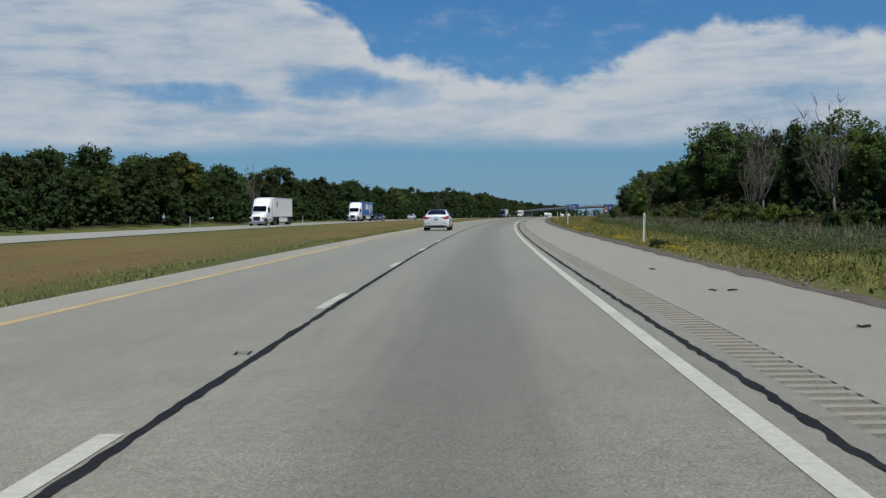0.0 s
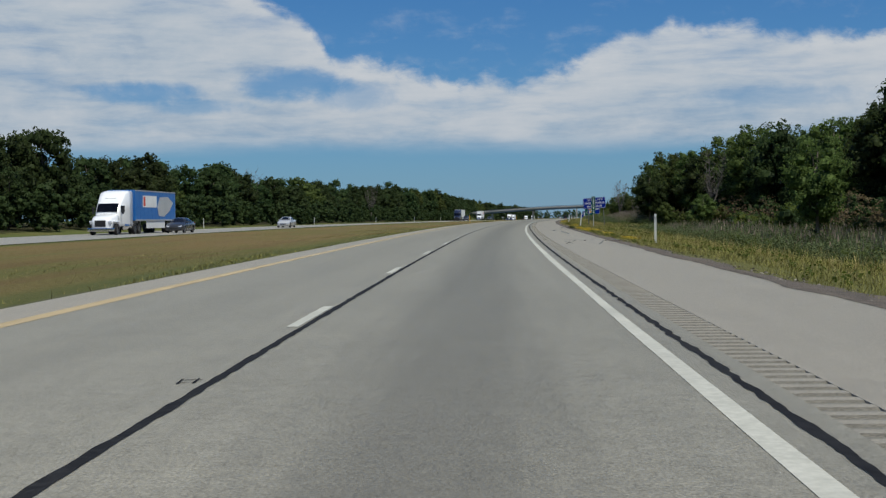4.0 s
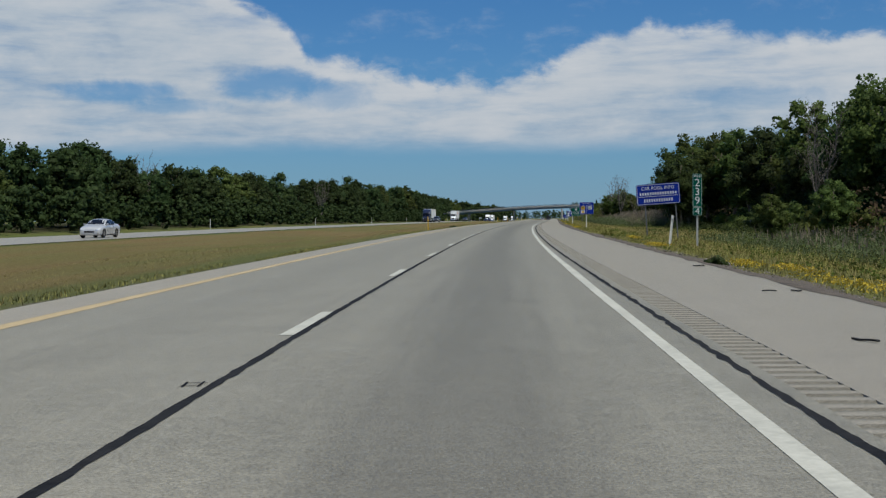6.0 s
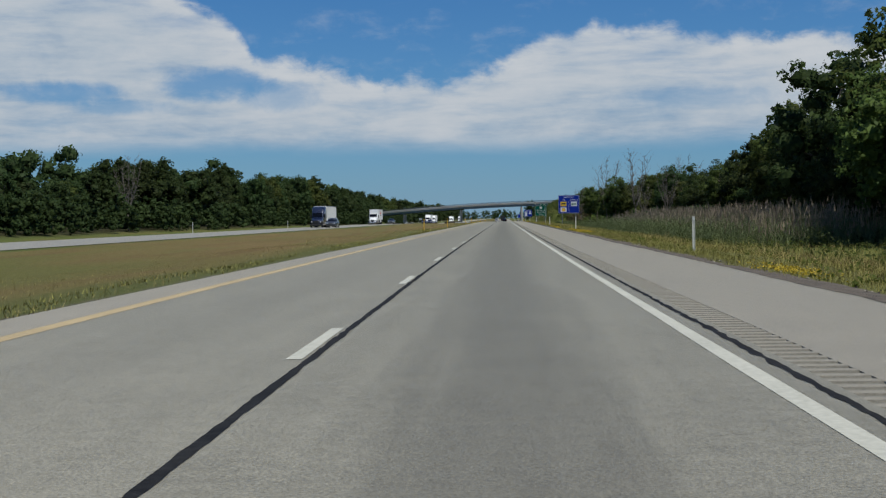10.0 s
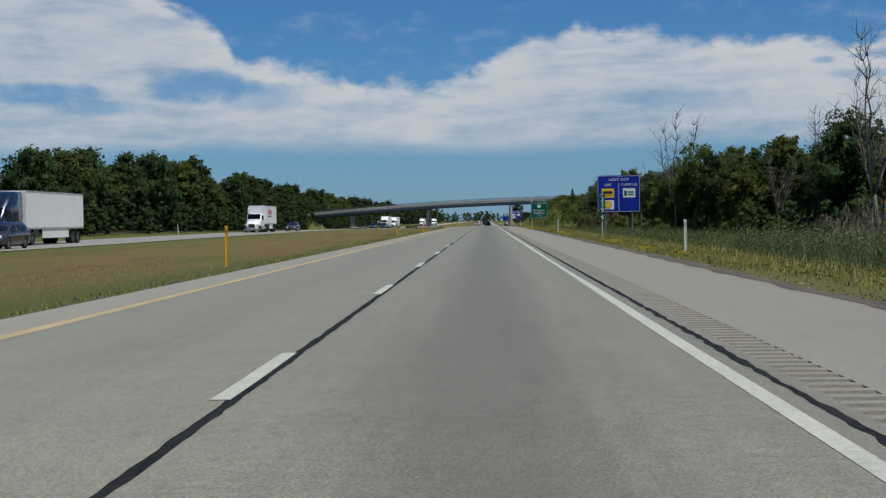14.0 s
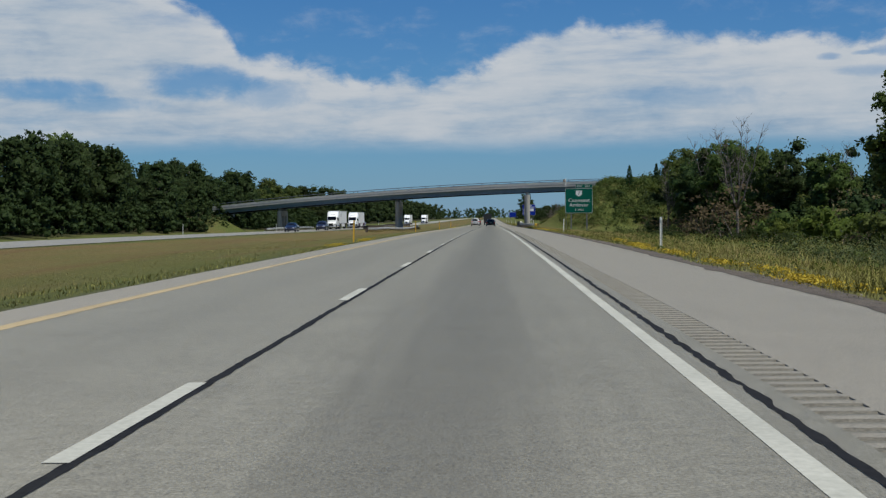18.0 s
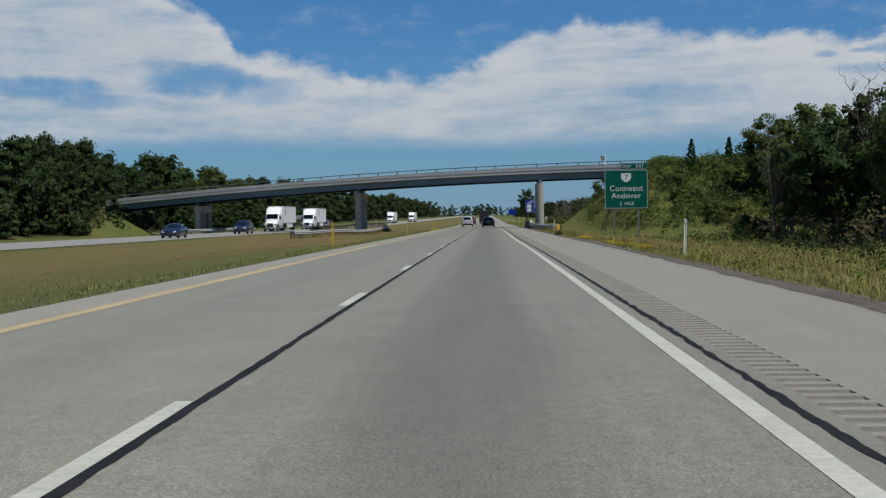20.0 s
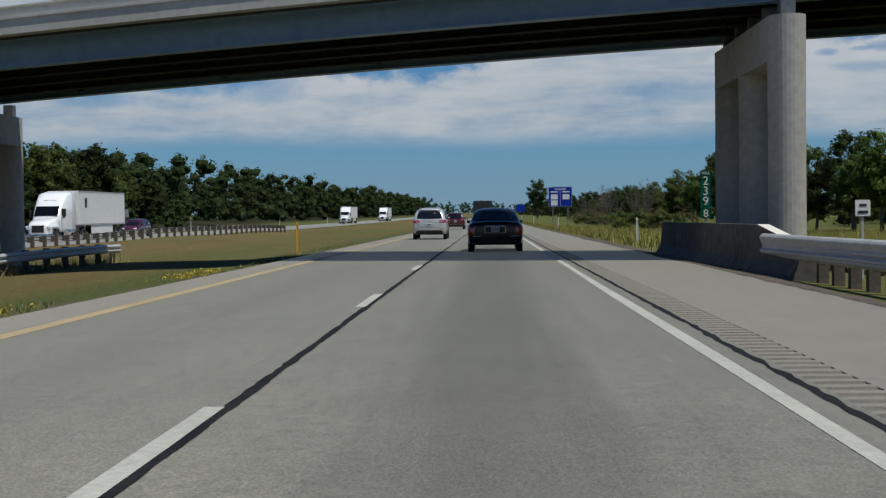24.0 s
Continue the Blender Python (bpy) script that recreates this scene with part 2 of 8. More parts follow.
M_LANE = pavement_material("lane_pavement", (0.154, 0.142, 0.112), (0.321, 0.298, 0.238), lanes=((1.83, 1.25, 0.52),))
M_PASSING = pavement_material("passing_lane_pavement", (0.173, 0.160, 0.127), (0.318, 0.295, 0.236), lanes=((-1.75, 0.9, 0.12),))
M_SHOULDER = pavement_material("shoulder_pavement", (0.237, 0.212, 0.169), (0.388, 0.346, 0.278))
M_FARROAD = pavement_material("opposite_pavement", (0.266, 0.248, 0.221), (0.354, 0.332, 0.296))
# darker pavement tone for the milled groove faces
M_GROOVE = pavement_material("dark_groove", (0.145, 0.131, 0.103), (0.236, 0.214, 0.170))
M_TAR = material("tar", ((0.008, 0.008, 0.009), (0.022, 0.022, 0.023)), 0.85, scales=(14, 1.1), bump=0.004, spec=0.12)
M_WHITE_LINE = material("white_line_paint", ((0.336, 0.332, 0.283), (0.469, 0.460, 0.398)), 0.7, scales=(16, 0.8), bump=0.002)
M_YELLOW_LINE = material("yellow_line_paint", ((0.327, 0.248, 0.133), (0.443, 0.341, 0.186)), 0.7, scales=(16, 0.8), bump=0.002)
M_GRAVEL = material("gravel", ((0.030, 0.024, 0.019), (0.135, 0.110, 0.085)), 0.95, scales=(22, 2.2), bump=0.03)
M_CONCRETE = material("weathered_concrete", ((0.319, 0.305, 0.274), (0.460, 0.443, 0.407)), 0.85, scales=(5, 0.35), bump=0.004)
# crash wall concrete, darkened in colour for the side turned from the sun
M_DARK_CONCRETE = material("shaded_concrete", ((0.045, 0.041, 0.036), (0.12, 0.112, 0.10)), 0.88, scales=(4, 0.5), bump=0.004)
M_BARRIER = material("bridge_parapet_concrete", ((0.602, 0.575, 0.513), (0.726, 0.699, 0.637)), 0.85, scales=(3, 0.25), bump=0.003)
M_DECK_EDGE = material("deck_edge_concrete", ((0.425, 0.412, 0.381), (0.558, 0.540, 0.504)), 0.85, scales=(4, 0.3), bump=0.003)
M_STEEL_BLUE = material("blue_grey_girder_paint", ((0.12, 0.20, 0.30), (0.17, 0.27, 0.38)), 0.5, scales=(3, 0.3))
# inner girder steel: the shade under the deck is put into the colour
M_STEEL_DARK = material("shaded_girder_steel", ((0.012, 0.013, 0.016), (0.035, 0.037, 0.042)), 0.8, scales=(3, 0.3), spec=0.1)
M_GALV = material("galvanised_steel", ((0.36, 0.36, 0.35), (0.52, 0.52, 0.51)), 0.5, 0.1, scales=(10, 0.9))
M_RAIL_DARK = material("dark_rail_steel", ((0.10, 0.115, 0.13), (0.17, 0.19, 0.21)), 0.5, 0.5, scales=(6, 0.5))
M_POST_WOOD = material("weathered_post_wood", ((0.06, 0.05, 0.04), (0.13, 0.108, 0.085)), 0.9, scales=(12, 2), bump=0.004)
M_SIGN_BLUE = material("blue_sign_sheeting", ((0.004, 0.022, 0.26), (0.007, 0.032, 0.33)), 0.5, scales=(3, 0.5), spec=0.15)
M_SIGN_GREEN = material("green_sign_sheeting", ((0.0, 0.085, 0.058), (0.002, 0.112, 0.075)), 0.5, scales=(3, 0.5), spec=0.15)
M_SIGN_WHITE = material("white_sign_sheeting", ((0.68, 0.69, 0.68), (0.82, 0.83, 0.82)), 0.45, scales=(6, 0.6))
M_SIGN_YELLOW = material("yellow_logo_panel", ((0.72, 0.48, 0.02), (0.85, 0.58, 0.03)), 0.45, scales=(6, 0.6))
M_SIGN_RED = material("red_logo_shape", ((0.55, 0.05, 0.03), (0.65, 0.08, 0.04)), 0.45, scales=(6, 0.6))
M_SIGN_BLACK = material("black_sign_ink", ((0.012, 0.012, 0.012), (0.025, 0.025, 0.025)), 0.5, scales=(6, 0.6))
M_ALUMINIUM = material("bare_aluminium", ((0.42, 0.42, 0.42), (0.58, 0.58, 0.58)), 0.5, 0.6, scales=(5, 0.6))
M_POST_WHITE = material("white_plastic_post", ((0.62, 0.61, 0.57), (0.78, 0.77, 0.73)), 0.6, scales=(9, 1.2))
M_POST_YELLOW = material("yellow_plastic_post", ((0.62, 0.36, 0.03), (0.78, 0.47, 0.05)), 0.6, scales=(9, 1.2))
M_BARK = material("grey_brown_bark", ((0.07, 0.056, 0.044), (0.19, 0.16, 0.13)), 0.95, scales=(6, 0.8), bump=0.02, stretch=(1, 1, 0.3))
M_DEAD = material("bleached_dead_wood", ((0.09, 0.077, 0.066), (0.20, 0.175, 0.152)), 0.95, scales=(7, 0.8), bump=0.01)
M_LEAF = leaf_material("broad_leaves", (0.045, 0.071, 0.020), (0.133, 0.167, 0.047))
M_LEAF_DARK = leaf_material("dark_leaves", (0.023, 0.042, 0.016), (0.069, 0.096, 0.033))
M_LEAF_LIGHT = leaf_material("bright_leaves", (0.063, 0.097, 0.020), (0.132, 0.179, 0.037))
M_LEAF_BROWN = leaf_material("dry_leaves", (0.10, 0.078, 0.045), (0.20, 0.155, 0.09))
M_NEEDLE = leaf_material("conifer_needles", (0.02, 0.045, 0.017), (0.05, 0.085, 0.03))
M_GRASS = leaf_material("green_grass", (0.139, 0.140, 0.040), (0.298, 0.280, 0.089), 0.7, 0.2, 0.35, 0.0)
M_GRASS_DRY = leaf_material("straw_grass", (0.179, 0.145, 0.060), (0.347, 0.288, 0.128), 0.75, 0.2, 0.35, 0.0)
M_REED = leaf_material("reed_stems", (0.103, 0.134, 0.061), (0.188, 0.220, 0.108), 0.7, 0.2, 0.2, 0.0)
M_REED_LEAF = leaf_material("reed_leaf_blades", (0.054, 0.073, 0.031), (0.115, 0.138, 0.060), 0.7, 0.2, 0.2, 0.0)
M_PLUME = leaf_material("reed_plumes", (0.20, 0.158, 0.12), (0.34, 0.275, 0.21), 0.85, 0.25, 0.3, 0.0)
M_FLOWER = leaf_material("yellow_flowers", (0.379, 0.273, 0.031), (0.553, 0.411, 0.051), 0.7, 0.2, 0.25, 0.0)


def ground_material():
    """Mown straw-brown median, greener tall grass by the road and beyond; the UV map holds metres across and along."""
    m = bpy.data.materials.new("roadside_grass")
    m.use_nodes = True
    t = m.node_tree
    b = t.nodes["Principled BSDF"]
    uv = node(t, "ShaderNodeUVMap").outputs[0]
    sx = node(t, "ShaderNodeSeparateXYZ")
    link(t, uv, sx.inputs[0])
    mp = node(t, "ShaderNodeMapping")
    mp.inputs["Scale"].default_value = (1.0, 0.22, 1.0)
    link(t, uv, mp.inputs["Vector"])
    tuft = noise_tex(t, uv, 4.5, 6, 0.7)
    patch = noise_tex(t, mp.outputs[0], 0.22, 6, 0.6)
    broad = noise_tex(t, mp.outputs[0], 0.05, 4)
    straw = ramp(t, tuft, [(0.3, (0.086, 0.062, 0.027)), (0.55, (0.162, 0.118, 0.051)), (0.72, (0.235, 0.176, 0.081))])
    green = ramp(t, tuft, [(0.3, (0.045, 0.06, 0.016)), (0.55, (0.09, 0.108, 0.03)), (0.72, (0.145, 0.165, 0.05))])
    d = math_node(t, "ADD", sx.outputs[0], math_node(t, "MULTIPLY", math_node(t, "SUBTRACT", patch, 0.5), 5.0))
    median = math_node(t, "MULTIPLY", smooth_range(t, d, -27.0, -24.0), smooth_range(t, d, -6.0, -9.0))
    dry = math_node(t, "ADD", math_node(t, "MULTIPLY", median, 0.79), math_node(t, "MULTIPLY", math_node(t, "SUBTRACT", patch, 0.44), 2.2), clamp=True)
    dry = math_node(t, "MULTIPLY", dry, smooth_range(t, broad, 0.36, 0.56, 0.35, 1.0))
    col = mix(t, dry, green, straw)
    rust = ramp(t, tuft, [(0.3, (0.072, 0.046, 0.020)), (0.7, (0.165, 0.112, 0.054))])
    mown = node(t, "ShaderNodeMapping")
    mown.inputs["Scale"].default_value = (1.0, 0.06, 1.0)
    link(t, uv, mown.inputs["Vector"])
    swath = noise_tex(t, mown.outputs[0], 0.55, 5, 0.6)
    col = mix(t, math_node(t, "MULTIPLY", median, smooth_range(t, swath, 0.50, 0.66, 0.0, 0.75)), col, rust)
    col = mix(t, math_node(t, "MULTIPLY", median, smooth_range(t, swath, 0.46, 0.34, 0.0, 0.65)), col, ramp(t, tuft, [(0.3, (0.062, 0.066, 0.022)), (0.7, (0.165, 0.160, 0.062))]))
    inner = math_node(t, "MULTIPLY", smooth_range(t, d, -8.4, -6.2), smooth_range(t, sx.outputs[0], -3.9, -4.3))
    col = mix(t, math_node(t, "MULTIPLY", inner, 0.7), col, ramp(t, tuft, [(0.3, (0.045, 0.055, 0.018)), (0.7, (0.125, 0.130, 0.050))]))
    edge = math_node(t, "MULTIPLY", smooth_range(t, math_node(t, "ADD", sx.outputs[0], math_node(t, "MULTIPLY", math_node(t, "SUBTRACT", noise_tex(t, uv, 0.8, 5, 0.7), 0.5), 1.6)), -5.35, -4.75), smooth_range(t, sx.outputs[0], -3.9, -4.3))
    col = mix(t, math_node(t, "MULTIPLY", edge, 0.85), col, ramp(t, noise_tex(t, uv, 14.0, 5, 0.8), [(0.35, (0.055, 0.046, 0.036)), (0.65, (0.20, 0.175, 0.14))]))
    verge = math_node(t, "MULTIPLY", smooth_range(t, d, 6.0, 8.5), smooth_range(t, d, 15.0, 11.5))
    col = mix(t, math_node(t, "MULTIPLY", verge, 0.7), col, ramp(t, tuft, [(0.3, (0.070, 0.068, 0.023)), (0.7, (0.175, 0.165, 0.062))]))
    # wood floor: leaf litter, with the shade under the trees put into its colour
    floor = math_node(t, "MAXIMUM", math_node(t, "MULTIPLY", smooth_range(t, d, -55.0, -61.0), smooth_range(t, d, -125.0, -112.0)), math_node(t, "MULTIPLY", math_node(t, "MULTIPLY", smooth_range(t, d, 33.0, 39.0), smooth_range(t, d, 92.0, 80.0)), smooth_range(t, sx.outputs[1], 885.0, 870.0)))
    shaded_litter = ramp(t, tuft, [(0.3, (0.018, 0.017, 0.009)), (0.7, (0.05, 0.05, 0.022))])
    col = mix(t, floor, col, shaded_litter)
    link(t, col, b.inputs["Base Color"])
    b.inputs["Roughness"].default_value = 0.95
    b.inputs["Specular IOR Level"].default_value = 0.1
    bp = node(t, "ShaderNodeBump")
    bp.inputs["Distance"].default_value = 0.12
    link(t, tuft, bp.inputs["Height"])
    link(t, bp.outputs[0], b.inputs["Normal"])
    return m


M_GROUND = ground_material()


# ---- mesh helpers ----
def mesh_from(name, verts, faces, mat, smooth=False, uv=None):
    """A mesh from arrays; uv: one pair a vertex."""
    me = bpy.data.meshes.new(name)
    me.from_pydata([tuple(v) for v in verts], [], [tuple(f) for f in faces])
    if uv is not None:
        layer = me.uv_layers.new(name="UVMap")
        idx = np.empty(len(me.loops), dtype=np.int32)
        me.loops.foreach_get("vertex_index", idx)
        layer.data.foreach_set("uv", np.asarray(uv, np.float32)[idx].ravel())
    if mat is not None:
        for one in mat if isinstance(mat, (list, tuple)) else [mat]:
            me.materials.append(one)
    if smooth:
        me.polygons.foreach_set("use_smooth", [True] * len(me.polygons))
    me.update()
    return me


def cards(name, verts, mat, n=4, normals=None):
    """Many loose n-cornered pieces from one array of shape (pieces, n, 3)."""
    v = np.asarray(verts, np.float32).reshape(-1, 3)
    k = len(v) // n
    me = bpy.data.meshes.new(name)
    me.vertices.add(len(v))
    me.vertices.foreach_set("co", v.ravel())
    me.loops.add(len(v))
    me.loops.foreach_set("vertex_index", np.arange(len(v), dtype=np.int32))
    me.polygons.add(k)
    me.polygons.foreach_set("loop_start", np.arange(0, len(v), n, dtype=np.int32))
    me.materials.append(mat)
    me.update(calc_edges=True)
    if normals is not None:
        me.polygons.foreach_set("use_smooth", [True] * k)
        me.normals_split_custom_set_from_vertices(np.repeat(normals, n, axis=0).tolist())
    return me


def child(name, me, parent, label=""):
    ob = new(name, me)
    ob.parent = parent
    return tagged(ob, label)


def part(name, bm, mat, parent, label="", smooth=False):
    me = bpy.data.meshes.new(name)
    bm.to_mesh(me)
    bm.free()
    me.materials.append(mat)
    if smooth:
        me.polygons.foreach_set("use_smooth", [True] * len(me.polygons))
    return child(name, me, parent, label)


def box(x0, x1, y0, y1, z0, z1, bevel=0.0, seg=1, bm=None):
    bm = bm or bmesh.new()
    made = bmesh.ops.create_cube(bm, size=1, matrix=Matrix.Translation(((x0 + x1) / 2, (y0 + y1) / 2, (z0 + z1) / 2)) @ Matrix.Diagonal((x1 - x0, y1 - y0, z1 - z0, 1)))
    if bevel:
        edges = {e for v in made["verts"] for e in v.link_edges}
        bmesh.ops.bevel(bm, geom=list(edges), offset=bevel, segments=seg, affect="EDGES", profile=0.6)
    return bm


def tube(points, radius, sides=8, bm=None):
    """A round bar along points; radius: one number or one a point."""
    bm = bm or bmesh.new()
    pts = [Vector(p) for p in points]
    rr = radius if isinstance(radius, (list, tuple)) else [radius] * len(pts)
    rings = []
    for i, p in enumerate(pts):
        way = (pts[min(i + 1, len(pts) - 1)] - pts[max(i - 1, 0)]).normalized()
        side = way.cross(Vector((0, 0, 1)) if abs(way.z) < 0.9 else Vector((1, 0, 0))).normalized()
        up = side.cross(way)
        rings.append([bm.verts.new(p + (side * math.cos(a) + up * math.sin(a)) * rr[i]) for a in (2 * math.pi * k / sides for k in range(sides))])
    for a, b in zip(rings, rings[1:]):
        for k in range(sides):
            bm.faces.new((a[k], a[(k + 1) % sides], b[(k + 1) % sides], b[k]))
    bm.faces.new(rings[0][::-1])
    bm.faces.new(rings[-1])
    return bm


def extrude_profile(profile, y0, y1, bm=None):
    """A closed outline in x and z, drawn out along y."""
    bm = bm or bmesh.new()
    a = [bm.verts.new((x, y0, z)) for x, z in profile]
    b = [bm.verts.new((x, y1, z)) for x, z in profile]
    n = len(profile)
    for k in range(n):
        bm.faces.new((a[k], a[(k + 1) % n], b[(k + 1) % n], b[k]))
    bm.faces.new(a[::-1])
    bm.faces.new(b)
    return bm


# ---- the overpass's line, needed by the ground ----
B_FROM, B_TO = (25.0, 917.53), (-58.5, 938.73)         # ends of the deck: d, s of its near edge
B_LEN = math.hypot(B_TO[0] - B_FROM[0], B_TO[1] - B_FROM[1])
B_DIR = ((B_TO[0] - B_FROM[0]) / B_LEN, (B_TO[1] - B_FROM[1]) / B_LEN)
B_WIDE = 9.7


def girder_z(u):
    """Height of the girders' undersides above the road, u metres from the right end of the deck."""
    d = B_FROM[0] + B_DIR[0] * np.asarray(u, float)
    return 6.62 + 0.0282 * d - 0.0005 * d * d


def bank_height(s, d):
    """Height of the overpass's approach banks."""
    rel_d, rel_s = d - B_FROM[0], s - B_FROM[1]
    u = rel_d * B_DIR[0] + rel_s * B_DIR[1]
    across = -(rel_d * -B_DIR[1] + rel_s * B_DIR[0])
    across = np.abs(across + B_WIDE / 2)
    crown = girder_z(u) + 0.95
    inward = np.where(u < B_LEN / 2, np.maximum(0, u + 1.0), np.maximum(0, B_LEN + 1.0 - u))
    return crown - np.maximum(0, across - B_WIDE / 2 - 1.5) / 2.0 - inward / 1.6


def lie(s, d):
    """The lie of the land above the road's height."""
    s, d = np.asarray(s, float), np.asarray(d, float)
    right = np.interp(d, [7.0, 7.8, 11, 16, 24, 60, 200, 600, 3000], [-0.06, -0.10, -0.30, -1.0, -1.3, -0.9, -0.6, -0.5, 2.0])
    left = np.interp(d, [-3000, -600, -200, -64, -52, -44, -39, -38.4, -26.7, -25.6, -15, -7, -4.6], [6.0, 3.0, 1.0, 0.2, -0.9, -0.7, -0.33, -0.30, -0.30, -0.34, -0.60, -0.24, -0.06])
    base = np.where(d > 0, right, left)
    wave = 0.12 * np.sin(s * 0.11 + d * 0.3) * np.sin(s * 0.043 - d * 0.17)
    base = base + np.where((np.abs(d + 32.5) > 7) & ((d > 12) | (d < -6)), wave, 0)
    base = base + 0.4 * np.exp(-((d + 23.0) / 2.2) ** 2) * np.clip((s - 935) / 30, 0, 1) * np.clip((1090 - s) / 30, 0, 1)
    bank = bank_height(s, d)
    return np.where((np.abs(d + 32.5) < 7) | ((d < 9) & (d > -5)), base, np.maximum(base, bank))


def grid_mesh(name, s_list, d_list, height, mat):
    s, d = np.meshgrid(np.asarray(s_list, float), np.asarray(d_list, float), indexing="ij")
    p = at(s, d, height(s, d) if callable(height) else height)
    ns, nd = s.shape
    i = np.arange(ns * nd).reshape(ns, nd)
    f = np.stack([i[:-1, :-1], i[:-1, 1:], i[1:, 1:], i[1:, :-1]], -1).reshape(-1, 4)
    return mesh_from(name, p.reshape(-1, 3), f.tolist(), mat, True, np.stack([d, s], -1).reshape(-1, 2))


S_FINE = list(range(-120, 860, 10)) + list(range(860, 1010, 2)) + list(range(1010, 1400, 15)) + list(range(1400, 2200, 50)) + [2200, 2500, 3000, 3600, 4400]
D_SIDE = [-3000, -1800, -1000, -600, -350, -250, -200, -160, -130, -110, -98, -90, -84, -78, -72, -68, -64, -60, -57, -54, -51, -48.5, -46, -43.5, -41.5, -40, -39, -38.4]
D_MEDIAN = [-26.7, -25.6, -24, -22, -20.5, -19, -17, -15, -13, -11, -9, -7.5, -6, -5, -4.46]
D_RIGHT = [6.96, 7.8, 9, 10.5, 12, 14, 16, 18, 20, 22, 24, 26, 28, 30, 32, 34, 36, 38, 41, 44, 48, 52, 57, 63, 70, 80, 95, 120, 160, 220, 350, 600, 1000, 1800, 3000]
S_FAR = [-700, -500, -300, -180] + S_FINE


def under(s, d):
    return lie(s, d) - np.where(((d > -38.3) & (d < -26.8)) | ((d > -4.4) & (d < 6.9)), 0.25, 0.0)


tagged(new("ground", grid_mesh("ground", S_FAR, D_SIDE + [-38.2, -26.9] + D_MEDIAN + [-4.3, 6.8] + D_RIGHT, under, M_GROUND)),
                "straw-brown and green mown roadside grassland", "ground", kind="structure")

S_ROAD = [s for s in S_FAR if s < 2600]


def strip(name, d0, d1, z, mat, s_list=S_ROAD, n=2):
    return new(name, grid_mesh(name, s_list, np.linspace(d0, d1, n), z, mat))


tagged(strip("inner_shoulder", -4.5, -3.62, 0.0, M_SHOULDER), "pale narrow paved strip beside the median", "road shoulder", kind="structure")
tagged(strip("road", 0.13, 4.15, 0.0, M_LANE, n=4), "grey worn motorway lane with a darker oily middle", "road", kind="structure")
tagged(strip("road_passing_lane", -3.62, 0.13, 0.0, M_PASSING, n=4), "pale worn motorway passing lane pavement", "road", kind="structure")
shoulder_mesh = grid_mesh("road_shoulder", S_ROAD, [4.54, 4.541, 7.0], lambda s, d: np.where(d < 4.5405, -0.03, 0.0), M_SHOULDER)
shoulder_mesh.polygons.foreach_set("use_smooth", [False] * len(shoulder_mesh.polygons))
tagged(new("road_shoulder", shoulder_mesh), "pale paved hard shoulder beside the lanes", "road shoulder", kind="structure")
tagged(strip("road_opposite", -38.4, -26.7, -0.27, M_FARROAD, n=4), "pale opposite carriageway across the grass median", "road", kind="structure")


def gravel_mesh():
    """The loose gravel: ragged over the shoulder's edge and out into the grass."""
    rng = np.random.default_rng(15)
    s = np.concatenate([np.arange(-700, -20, 20.0), np.arange(-20, 960, 0.6), np.arange(960, 2600, 20.0)])
    n = len(s)
    def run(k):
        return np.convolve(rng.normal(0, 1, n + k - 1), np.ones(k) / math.sqrt(k), "valid")
    rough = np.where((s > -20) & (s < 960), 1.0, 0.0)
    lines = [(6.97 - np.abs(0.05 * run(3) + 0.06 * run(25)) * rough, 0.006), (7.1 + 0 * s, 0.0), (7.35 + 0 * s, -0.045), (7.7 + 0.12 * run(9) * rough, -0.075), (8.02 + (0.10 * run(3) + 0.16 * run(21)) * rough, None)]
    rows = [at(s, d, z if z is not None else lie(s, d) - 0.02) for d, z in lines]
    m = len(rows)
    uv = np.concatenate([np.stack([d, s], 1) for d, _ in lines])
    f = [(k * n + i, (k + 1) * n + i, (k + 1) * n + i + 1, k * n + i + 1) for k in range(m - 1) for i in range(n - 1)]
    return mesh_from("gravel_verge", np.concatenate(rows), f, M_GRAVEL, True, uv)


tagged(new("gravel_verge", gravel_mesh()), "dark loose gravel edge along the shoulder", "gravel", kind="structure")

# the rumble strip: shallow milled grooves every 0.3 m
# loose stones along the gravel edge
def stones(name, n, s0, s1, d0, d1, mat, label, seed):
    rng = np.random.default_rng(seed)
    s, d = rng.uniform(s0, s1, n), d0 + (d1 - d0) * rng.uniform(0, 1, n) ** 1.3
    c = at(s, d, lie(s, d) + 0.006)
    corner = np.array([(1, 0, 0), (0, 1, 0), (-1, 0, 0), (0, -1, 0), (0, 0, 0.8), (0, 0, -0.6)], float)
    size = 0.012 + 0.035 * rng.uniform(0, 1, n) ** 2.5
    v = c[:, None] + corner[None] * (size[:, None] * rng.uniform(0.6, 1.25, (n, 6)))[..., None]
    face = np.array([(0, 1, 4), (1, 2, 4), (2, 3, 4), (3, 0, 4), (1, 0, 5), (2, 1, 5), (3, 2, 5), (0, 3, 5)])
    faces = (face[None] + 6 * np.arange(n)[:, None, None]).reshape(-1, 3)
    return tagged(new(name, mesh_from(name, v.reshape(-1, 3), faces.tolist(), mat)), label, "stones", kind="stuff")


